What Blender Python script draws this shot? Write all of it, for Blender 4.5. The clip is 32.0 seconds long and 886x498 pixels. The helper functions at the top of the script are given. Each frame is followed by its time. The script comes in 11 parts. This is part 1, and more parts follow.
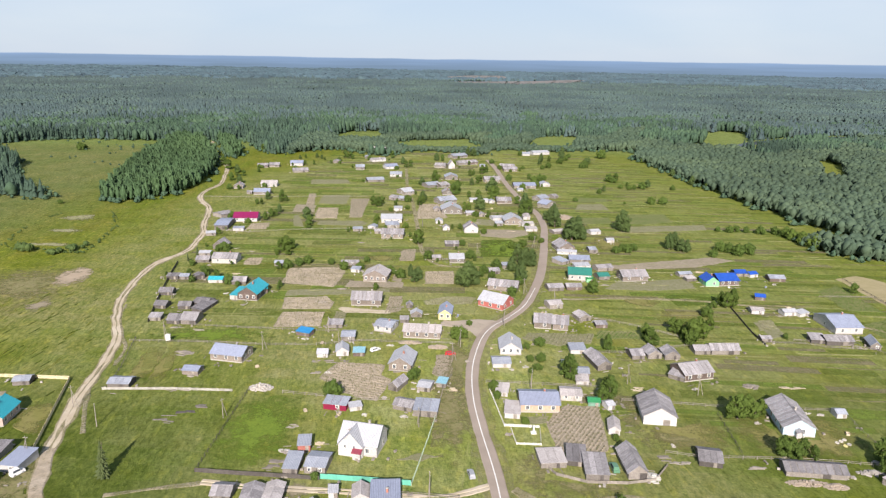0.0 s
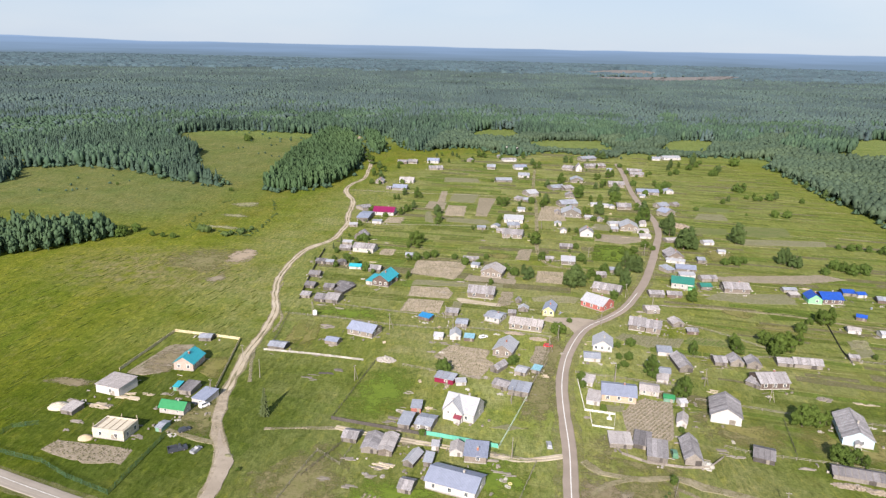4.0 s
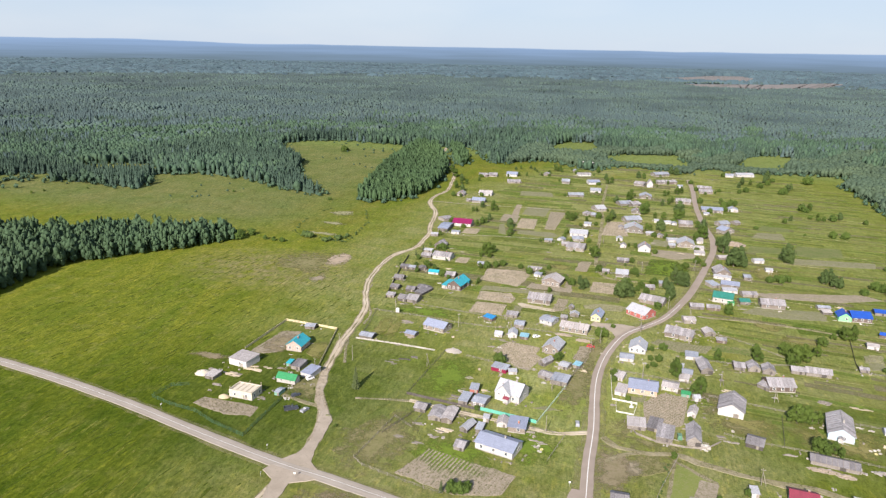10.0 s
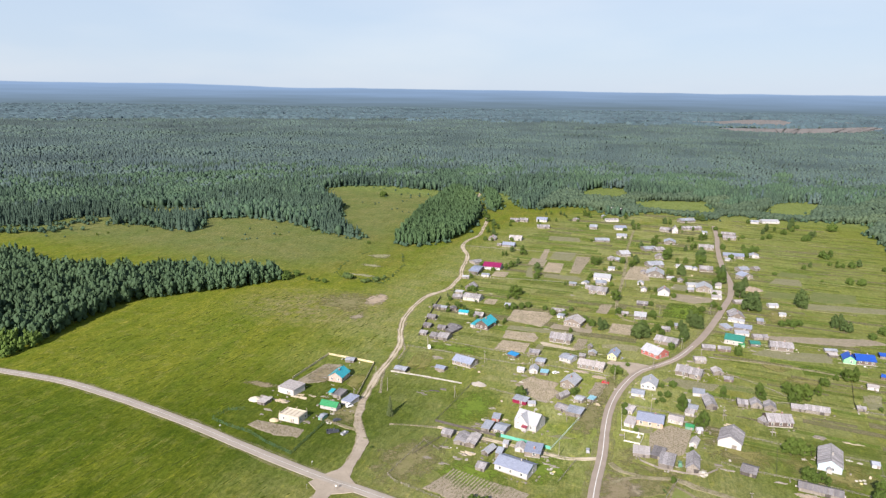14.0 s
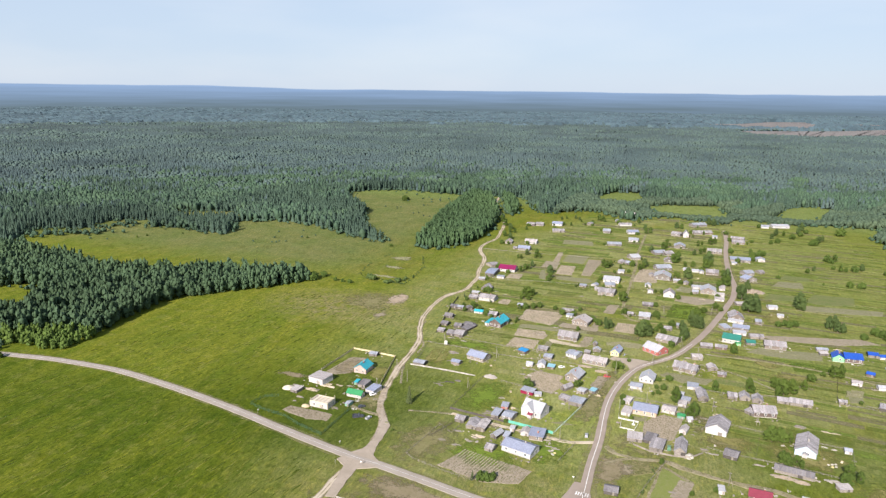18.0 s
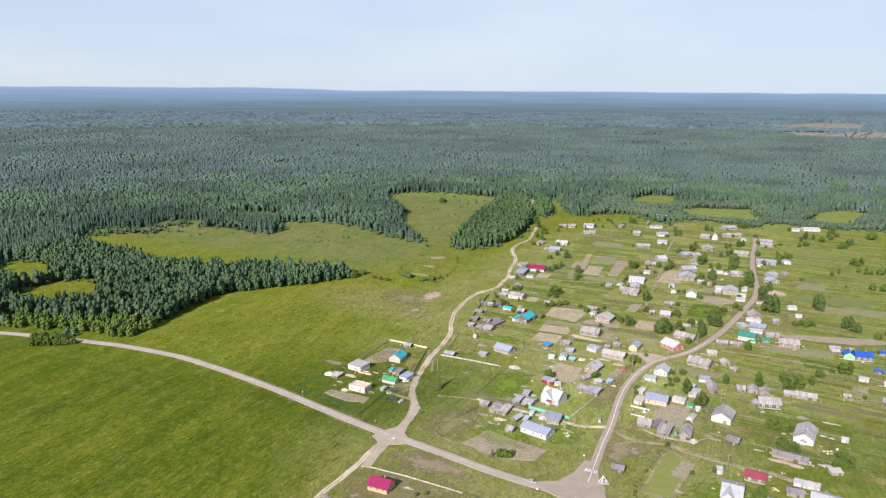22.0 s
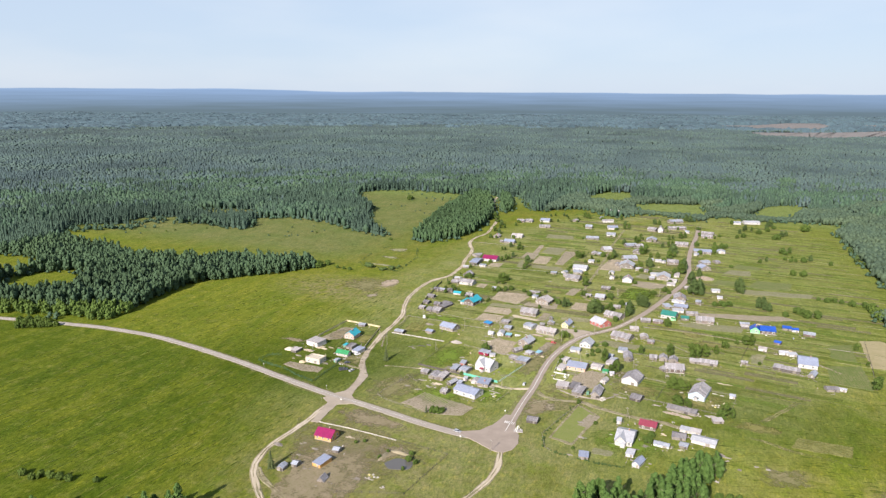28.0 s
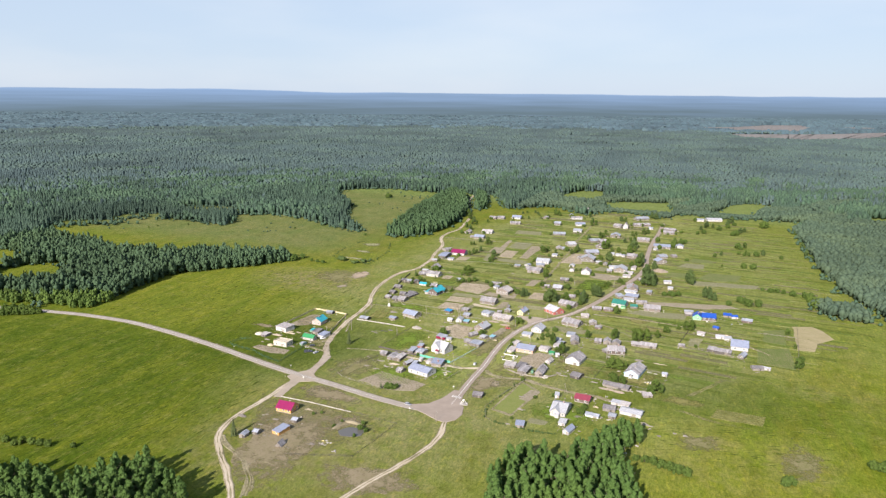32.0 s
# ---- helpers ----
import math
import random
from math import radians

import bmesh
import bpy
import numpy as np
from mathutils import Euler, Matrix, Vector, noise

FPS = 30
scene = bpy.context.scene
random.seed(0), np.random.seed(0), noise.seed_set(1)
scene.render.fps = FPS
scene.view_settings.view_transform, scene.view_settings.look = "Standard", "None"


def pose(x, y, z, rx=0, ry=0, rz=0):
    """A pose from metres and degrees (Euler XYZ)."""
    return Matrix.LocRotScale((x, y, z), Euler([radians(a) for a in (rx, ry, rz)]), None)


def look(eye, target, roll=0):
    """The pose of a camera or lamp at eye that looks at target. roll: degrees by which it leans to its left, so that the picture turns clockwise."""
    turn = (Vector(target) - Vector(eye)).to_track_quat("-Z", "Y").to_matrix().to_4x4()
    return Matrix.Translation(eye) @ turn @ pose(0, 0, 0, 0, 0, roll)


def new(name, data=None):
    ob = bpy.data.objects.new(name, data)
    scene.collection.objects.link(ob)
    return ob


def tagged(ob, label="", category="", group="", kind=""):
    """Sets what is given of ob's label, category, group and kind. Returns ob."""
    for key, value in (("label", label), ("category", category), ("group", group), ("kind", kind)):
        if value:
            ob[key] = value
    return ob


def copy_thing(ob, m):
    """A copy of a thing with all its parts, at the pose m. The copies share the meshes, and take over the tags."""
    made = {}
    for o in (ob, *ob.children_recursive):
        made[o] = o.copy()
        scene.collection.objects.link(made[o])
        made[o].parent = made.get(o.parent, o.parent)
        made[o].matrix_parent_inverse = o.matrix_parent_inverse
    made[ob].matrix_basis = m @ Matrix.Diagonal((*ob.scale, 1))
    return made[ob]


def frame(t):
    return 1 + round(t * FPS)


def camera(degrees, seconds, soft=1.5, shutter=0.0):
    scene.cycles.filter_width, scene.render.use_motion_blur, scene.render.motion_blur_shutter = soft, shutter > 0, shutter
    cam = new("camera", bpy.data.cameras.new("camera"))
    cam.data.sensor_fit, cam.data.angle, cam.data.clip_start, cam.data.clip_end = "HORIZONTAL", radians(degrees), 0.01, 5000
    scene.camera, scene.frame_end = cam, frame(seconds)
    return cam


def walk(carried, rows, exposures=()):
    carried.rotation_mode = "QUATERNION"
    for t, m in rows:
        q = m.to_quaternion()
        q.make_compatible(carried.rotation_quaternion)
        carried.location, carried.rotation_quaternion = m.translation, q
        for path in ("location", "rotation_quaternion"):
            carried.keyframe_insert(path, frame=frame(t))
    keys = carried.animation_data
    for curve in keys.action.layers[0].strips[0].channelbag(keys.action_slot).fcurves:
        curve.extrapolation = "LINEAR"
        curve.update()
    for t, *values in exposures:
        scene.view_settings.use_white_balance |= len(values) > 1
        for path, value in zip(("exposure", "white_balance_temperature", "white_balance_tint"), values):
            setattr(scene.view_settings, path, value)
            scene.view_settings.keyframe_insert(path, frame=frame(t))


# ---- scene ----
cam = camera(64.19, 32.0, soft=1.3)


def view(x, y, z, yaw, pitch, roll):
    return pose(x, y, z, 0, 0, yaw) @ pose(0, 0, 0, 90 + pitch) @ pose(0, 0, 0, 0, 0, roll)


PATH = [
    (0.0, view(0.00, -0.00, 114.99, 0.000, -15.293, 0.965)),
    (0.5, view(1.70, -4.92, 117.00, 1.256, -15.407, 1.144)),
    (1.0, view(3.39, -9.87, 119.02, 2.676, -15.551, 1.235)),
    (1.5, view(5.08, -14.86, 121.07, 4.108, -15.693, 1.291)),
    (2.0, view(6.76, -19.90, 123.15, 5.543, -15.817, 1.329)),
    (2.5, view(8.45, -24.98, 125.27, 6.986, -15.933, 1.340)),
    (3.0, view(10.15, -30.08, 127.42, 8.479, -16.037, 1.337)),
    (3.5, view(11.88, -35.19, 129.57, 9.901, -16.130, 1.323)),
    (4.0, view(13.66, -40.28, 131.72, 11.252, -16.215, 1.301)),
    (4.5, view(15.50, -45.35, 133.82, 12.518, -16.274, 1.219)),
    (5.0, view(17.39, -50.38, 135.88, 13.432, -16.327, 1.176)),
    (5.5, view(19.33, -55.37, 137.92, 14.073, -16.374, 1.157)),
    (6.0, view(21.33, -60.30, 139.93, 14.518, -16.412, 1.146)),
    (6.5, view(23.40, -65.18, 141.94, 14.844, -16.440, 1.130)),
    (7.0, view(25.51, -69.99, 143.94, 15.129, -16.455, 1.094)),
    (7.5, view(27.69, -74.74, 145.93, 15.605, -16.473, 1.069)),
    (8.0, view(29.92, -79.43, 147.92, 16.048, -16.472, 1.063)),
    (8.5, view(32.19, -84.08, 149.90, 16.503, -16.470, 1.078)),
    (9.0, view(34.48, -88.70, 151.87, 16.920, -16.477, 1.090)),
    (9.5, view(36.79, -93.29, 153.79, 17.416, -16.489, 1.101)),
    (10.0, view(39.10, -97.86, 155.67, 18.572, -16.207, 1.094)),
    (10.5, view(41.39, -102.40, 157.49, 18.939, -15.747, 1.061)),
    (11.0, view(43.66, -106.95, 159.24, 19.033, -14.653, 1.050)),
    (11.5, view(45.91, -111.50, 160.90, 19.025, -13.041, 1.043)),
    (12.0, view(48.14, -116.05, 162.49, 19.203, -13.059, 1.010)),
    (12.5, view(50.37, -120.58, 164.04, 20.164, -13.041, 0.972)),
    (13.0, view(52.58, -125.08, 165.55, 21.128, -12.988, 0.923)),
    (13.5, view(54.80, -129.54, 167.05, 21.518, -13.005, 0.901)),
    (14.0, view(57.02, -133.95, 168.53, 21.705, -12.977, 0.839)),
    (14.5, view(59.25, -138.33, 169.99, 21.815, -12.938, 0.778)),
    (15.0, view(61.49, -142.68, 171.41, 21.721, -12.934, 0.731)),
    (15.5, view(63.75, -146.99, 172.81, 21.554, -12.948, 0.696)),
    (16.0, view(66.03, -151.28, 174.17, 21.447, -12.965, 0.674)),
    (16.5, view(68.35, -155.53, 175.50, 21.532, -12.970, 0.665)),
    (17.0, view(70.69, -159.76, 176.79, 21.939, -12.947, 0.669)),
    (17.5, view(73.08, -163.97, 178.05, 22.835, -12.911, 0.673)),
    (18.0, view(75.50, -168.14, 179.28, 23.574, -12.898, 0.663)),
    (18.5, view(77.99, -172.28, 180.48, 24.423, -12.888, 0.674)),
    (19.0, view(80.54, -176.37, 181.64, 25.555, -12.878, 0.653)),
    (19.5, view(83.18, -180.39, 182.78, 25.827, -12.890, 0.586)),
    (20.0, view(85.92, -184.36, 183.87, 26.025, -12.901, 0.512)),
    (20.5, view(88.77, -188.25, 184.91, 26.200, -12.907, 0.459)),
    (21.0, view(91.76, -192.06, 185.87, 26.393, -12.899, 0.422)),
    (21.5, view(94.89, -195.81, 186.76, 26.769, -12.898, 0.378)),
    (22.0, view(98.18, -199.49, 187.56, 26.940, -12.873, 0.328)),
    (22.5, view(101.62, -203.11, 188.25, 26.835, -12.882, 0.313)),
    (23.0, view(105.22, -206.65, 188.84, 26.717, -12.874, 0.320)),
    (23.5, view(108.96, -210.13, 189.33, 26.581, -12.847, 0.256)),
    (24.0, view(112.84, -213.54, 189.72, 26.466, -12.853, 0.221)),
    (24.5, view(116.85, -216.89, 190.00, 26.352, -12.853, 0.195)),
    (25.0, view(120.97, -220.18, 190.19, 26.241, -12.847, 0.183)),
    (25.5, view(125.21, -223.41, 190.29, 26.126, -12.848, 0.204)),
    (26.0, view(129.54, -226.59, 190.31, 26.008, -12.841, 0.224)),
    (26.5, view(133.96, -229.72, 190.29, 25.888, -12.829, 0.244)),
    (27.0, view(138.47, -232.81, 190.23, 25.767, -12.813, 0.264)),
    (27.5, view(143.06, -235.86, 190.16, 25.645, -12.795, 0.284)),
    (28.0, view(147.72, -238.88, 190.08, 25.522, -12.778, 0.304)),
    (28.5, view(152.43, -241.87, 190.02, 25.404, -12.780, 0.311)),
    (29.0, view(157.18, -244.85, 190.00, 25.309, -12.772, 0.367)),
    (29.5, view(161.96, -247.82, 190.02, 25.231, -12.784, 0.425)),
    (30.0, view(166.75, -250.80, 190.09, 25.128, -12.778, 0.453)),
    (30.5, view(171.54, -253.77, 190.21, 25.028, -12.800, 0.459)),
    (31.0, view(176.33, -256.74, 190.38, 24.927, -12.803, 0.478)),
    (31.5, view(181.13, -259.70, 190.57, 24.829, -12.789, 0.521)),
    (32.0, view(185.92, -262.64, 190.79, 24.757, -12.693, 0.527)),
]
walk(cam, PATH, [(0.0, 0.95, 6600, 17), (8.0, 0.97, 6590, 17), (18.0, 1.0, 6560, 17), (32.0, 1.02, 6560, 17)])

# ---- light: low summer sun from the south, clear hazy sky ----
SUN_EL, SUN_AZ = radians(29.5), radians(182)
world = bpy.data.worlds.new("world")
scene.world = world
world.use_nodes = True
wn, wl = world.node_tree.nodes, world.node_tree.links
wn.clear()
w_out = wn.new("ShaderNodeOutputWorld")
w_bg = wn.new("ShaderNodeBackground")
w_sky = wn.new("ShaderNodeTexSky")
w_sky.sky_type, w_sky.sun_disc = "NISHITA", False
w_sky.sun_elevation, w_sky.sun_rotation = SUN_EL, SUN_AZ
w_sky.altitude, w_sky.air_density, w_sky.dust_density, w_sky.ozone_density = 150, 1.0, 0.25, 3.0
w_bg.inputs["Strength"].default_value = 0.075
# beyond the built land, hazy woods to the horizon are painted as world colour
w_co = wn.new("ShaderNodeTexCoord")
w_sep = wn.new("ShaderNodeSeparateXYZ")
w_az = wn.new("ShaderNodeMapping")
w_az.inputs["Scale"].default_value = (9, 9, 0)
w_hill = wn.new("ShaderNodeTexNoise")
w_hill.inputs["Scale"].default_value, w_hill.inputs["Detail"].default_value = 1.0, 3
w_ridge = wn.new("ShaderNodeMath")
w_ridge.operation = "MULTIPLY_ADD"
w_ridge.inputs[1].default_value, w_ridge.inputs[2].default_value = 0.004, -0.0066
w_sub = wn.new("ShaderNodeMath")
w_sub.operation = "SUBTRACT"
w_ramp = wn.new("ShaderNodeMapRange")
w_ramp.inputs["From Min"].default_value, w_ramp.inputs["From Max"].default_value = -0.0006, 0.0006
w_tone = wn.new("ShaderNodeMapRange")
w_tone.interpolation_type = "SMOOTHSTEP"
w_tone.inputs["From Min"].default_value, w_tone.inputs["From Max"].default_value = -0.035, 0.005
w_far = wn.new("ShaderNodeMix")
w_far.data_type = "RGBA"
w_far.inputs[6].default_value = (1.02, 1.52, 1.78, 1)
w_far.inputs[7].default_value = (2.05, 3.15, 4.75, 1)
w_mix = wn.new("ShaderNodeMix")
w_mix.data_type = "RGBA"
wl.new(w_co.outputs["Generated"], w_sep.inputs[0])
wl.new(w_co.outputs["Generated"], w_az.inputs["Vector"])
wl.new(w_az.outputs[0], w_hill.inputs["Vector"])
wl.new(w_hill.outputs["Fac"], w_ridge.inputs[0])
# higher ridge towards the west
w_west = wn.new("ShaderNodeMapRange")
w_west.inputs["From Min"].default_value, w_west.inputs["From Max"].default_value = -0.56, -0.66
w_west.inputs["To Min"].default_value, w_west.inputs["To Max"].default_value = 0.0, 0.0034
wl.new(w_sep.outputs["X"], w_west.inputs["Value"])
w_add = wn.new("ShaderNodeMath")
wl.new(w_ridge.outputs[0], w_add.inputs[0])
wl.new(w_west.outputs[0], w_add.inputs[1])
w_east = wn.new("ShaderNodeMapRange")
w_east.inputs["From Min"].default_value, w_east.inputs["From Max"].default_value = 0.0, 0.4
w_east.inputs["To Min"].default_value, w_east.inputs["To Max"].default_value = 0.0, 0.002
wl.new(w_sep.outputs["X"], w_east.inputs["Value"])
w_add2 = wn.new("ShaderNodeMath")
wl.new(w_add.outputs[0], w_add2.inputs[0])
wl.new(w_east.outputs[0], w_add2.inputs[1])
wl.new(w_sep.outputs["Z"], w_sub.inputs[0])
wl.new(w_add2.outputs[0], w_sub.inputs[1])
wl.new(w_sub.outputs[0], w_ramp.inputs["Value"])
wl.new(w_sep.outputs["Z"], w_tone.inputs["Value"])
# painted haze broken into lighter and darker bands of woods
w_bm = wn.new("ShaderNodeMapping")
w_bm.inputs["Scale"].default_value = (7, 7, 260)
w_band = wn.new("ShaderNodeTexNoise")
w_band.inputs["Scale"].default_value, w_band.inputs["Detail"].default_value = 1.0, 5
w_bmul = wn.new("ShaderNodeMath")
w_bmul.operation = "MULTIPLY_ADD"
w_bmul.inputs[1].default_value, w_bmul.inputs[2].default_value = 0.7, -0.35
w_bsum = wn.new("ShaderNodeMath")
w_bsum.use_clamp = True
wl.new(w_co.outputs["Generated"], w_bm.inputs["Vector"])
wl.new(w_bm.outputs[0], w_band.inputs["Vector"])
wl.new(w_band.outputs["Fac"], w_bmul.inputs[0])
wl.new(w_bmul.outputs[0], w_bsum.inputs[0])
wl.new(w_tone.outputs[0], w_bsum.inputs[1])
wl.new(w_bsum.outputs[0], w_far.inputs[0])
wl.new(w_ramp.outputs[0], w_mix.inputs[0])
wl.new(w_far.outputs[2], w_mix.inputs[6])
w_haze = wn.new("ShaderNodeMix")
w_haze.data_type = "RGBA"
w_thin = wn.new("ShaderNodeMapRange")
w_thin.inputs["From Min"].default_value, w_thin.inputs["From Max"].default_value = 0.12, 0.6
w_thin.inputs["To Min"].default_value, w_thin.inputs["To Max"].default_value = 0.88, 0.35
wl.new(w_sep.outputs["Z"], w_thin.inputs["Value"])
wl.new(w_thin.outputs[0], w_haze.inputs[0])
w_cm = wn.new("ShaderNodeMapping")
w_cm.inputs["Scale"].default_value = (2.2, 2.2, 9)
w_cloud = wn.new("ShaderNodeTexNoise")
w_cloud.inputs["Scale"].default_value, w_cloud.inputs["Detail"].default_value = 1.0, 4
w_veil = wn.new("ShaderNodeMapRange")
w_veil.inputs["From Min"].default_value, w_veil.inputs["From Max"].default_value = 0.42, 0.68
w_tint = wn.new("ShaderNodeMix")
w_tint.data_type = "RGBA"
w_tint.inputs[6].default_value = (3.72, 4.75, 5.75, 1)
w_tint.inputs[7].default_value = (4.42, 5.22, 5.88, 1)
wl.new(w_co.outputs["Generated"], w_cm.inputs["Vector"])
wl.new(w_cm.outputs[0], w_cloud.inputs["Vector"])
wl.new(w_cloud.outputs["Fac"], w_veil.inputs["Value"])
wl.new(w_veil.outputs[0], w_tint.inputs[0])
wl.new(w_tint.outputs[2], w_haze.inputs[7])
wl.new(w_sky.outputs[0], w_haze.inputs[6])
wl.new(w_haze.outputs[2], w_mix.inputs[7])
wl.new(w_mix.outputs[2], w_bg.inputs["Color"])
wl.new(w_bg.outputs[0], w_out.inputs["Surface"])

sun = new("sun", bpy.data.lights.new("sun", "SUN"))
sun.data.energy, sun.data.angle, sun.data.color = 4.8, radians(0.6), (1.0, 0.945, 0.86)
sun.matrix_world = look((0, 0, 400), (math.sin(SUN_AZ) * -math.cos(SUN_EL), math.cos(SUN_AZ) * -math.cos(SUN_EL), 400 - math.sin(SUN_EL)))

# ---- materials ----
MATS = {}


def node_material(name):
    m = bpy.data.materials.new(name)
    m.use_nodes = True
    n = m.node_tree.nodes
    return m, n, m.node_tree.links, n["Principled BSDF"]


def noise_node(n, l, vec, scale, detail=4, rough=0.6):
    t = n.new("ShaderNodeTexNoise")
    t.inputs["Scale"].default_value, t.inputs["Detail"].default_value, t.inputs["Roughness"].default_value = scale, detail, rough
    if vec is not None:
        l.new(vec, t.inputs["Vector"])
    return t.outputs["Fac"]


def mix_node(n, l, fac, a, b, blend="MIX"):
    m = n.new("ShaderNodeMix")
    m.data_type, m.blend_type = "RGBA", blend
    for sock, v in ((m.inputs[0], fac), (m.inputs[6], a), (m.inputs[7], b)):
        if isinstance(v, bpy.types.NodeSocket):
            l.new(v, sock)
        elif isinstance(v, (int, float)):
            sock.default_value = v
        else:
            sock.default_value = (*v, 1)
    return m.outputs[2]


def ramp_node(n, l, fac, lo, hi):
    r = n.new("ShaderNodeMapRange")
    r.inputs["From Min"].default_value, r.inputs["From Max"].default_value = lo, hi
    l.new(fac, r.inputs["Value"])
    return r.outputs[0]


def bump_node(n, l, bsdf, height, strength, distance):
    b = n.new("ShaderNodeBump")
    b.inputs["Strength"].default_value, b.inputs["Distance"].default_value = strength, distance
    l.new(height, b.inputs["Height"])
    l.new(b.outputs[0], bsdf.inputs["Normal"])


def surface(name, base, dark, scale=0.8, fine=9.0, rough=0.8, metal=0.0, bump=0.3, dist=0.03, lines=0.0, axis="X", vary=0.18):
    """Weathered surface: base colour with darker stains at two scales, a tint that varies from thing to thing and, with lines, seams that far apart."""
    if name in MATS:
        return MATS[name]
    m, n, l, b = node_material(name)
    co = n.new("ShaderNodeTexCoord").outputs["Object"]
    big = noise_node(n, l, co, scale, 5)
    small = noise_node(n, l, co, fine, 4, 0.7)
    c = mix_node(n, l, ramp_node(n, l, big, 0.38, 0.72), base, dark)
    c = mix_node(n, l, ramp_node(n, l, small, 0.45, 0.8), c, [v * 0.7 for v in dark])
    height = small
    if lines:
        w = n.new("ShaderNodeTexWave")
        w.wave_type, w.bands_direction = "BANDS", axis
        w.inputs["Scale"].default_value, w.inputs["Distortion"].default_value = 0.314 / lines, 0.15
        l.new(co, w.inputs["Vector"])
        height = w.outputs["Fac"]
        c = mix_node(n, l, ramp_node(n, l, height, 0.22, 0.0), c, [v * 0.55 for v in dark])
    info = n.new("ShaderNodeObjectInfo")
    hs = n.new("ShaderNodeHueSaturation")
    mr = n.new("ShaderNodeMapRange")
    mr.inputs["To Min"].default_value, mr.inputs["To Max"].default_value = 1 - vary, 1 + vary
    l.new(info.outputs["Random"], mr.inputs["Value"])
    l.new(mr.outputs[0], hs.inputs["Value"])
    l.new(c, hs.inputs["Color"])
    l.new(hs.outputs[0], b.inputs["Base Color"])
    b.inputs["Roughness"].default_value, b.inputs["Metallic"].default_value = rough, metal
    b.inputs["Specular IOR Level"].default_value = 0.5 if rough < 0.6 else 0.25
    bump_node(n, l, b, height, bump, dist)
    MATS[name] = m
    return m


def leaf_material(name, base, second, island=True, vary=0.35, sheen=0.0):
    if name in MATS:
        return MATS[name]
    m, n, l, b = node_material(name)
    if island:
        rnd = n.new("ShaderNodeNewGeometry").outputs["Random Per Island"]
    else:
        rnd = n.new("ShaderNodeObjectInfo").outputs["Random"]
    co = n.new("ShaderNodeNewGeometry").outputs["Position"]
    stand = noise_node(n, l, co, 0.0035, 5, 0.65)
    leaf = noise_node(n, l, co, 0.9, 3, 0.7)
    c = mix_node(n, l, rnd, base, second)
    copse = noise_node(n, l, co, 0.014, 4, 0.6)
    c = mix_node(n, l, ramp_node(n, l, stand, 0.44, 0.62), c, [v * 0.66 for v in base])
    c = mix_node(n, l, ramp_node(n, l, copse, 0.50, 0.66), c, (base[0] * 1.14, base[1] * 1.09, base[2]))
    c = mix_node(n, l, ramp_node(n, l, leaf, 0.5, 0.75), c, [v * 0.62 for v in base])
    # sheen greys the far crowns in place of distance haze
    b.inputs["Sheen Weight"].default_value, b.inputs["Sheen Roughness"].default_value = sheen, 0.6
    l.new(c, b.inputs["Base Color"])
    b.inputs["Roughness"].default_value = 0.7
    b.inputs["Specular IOR Level"].default_value = 0.12
    bump_node(n, l, b, leaf, 0.6, 0.4)
    if vary > 0.4:
        tr = n.new("ShaderNodeBsdfTranslucent")
        ms = n.new("ShaderNodeMixShader")
        ms.inputs[0].default_value = 0.3
        l.new(c, tr.inputs["Color"])
        l.new(b.outputs[0], ms.inputs[1])
        l.new(tr.outputs[0], ms.inputs[2])
        l.new(ms.outputs[0], n["Material Output"].inputs["Surface"])
    MATS[name] = m
    return m


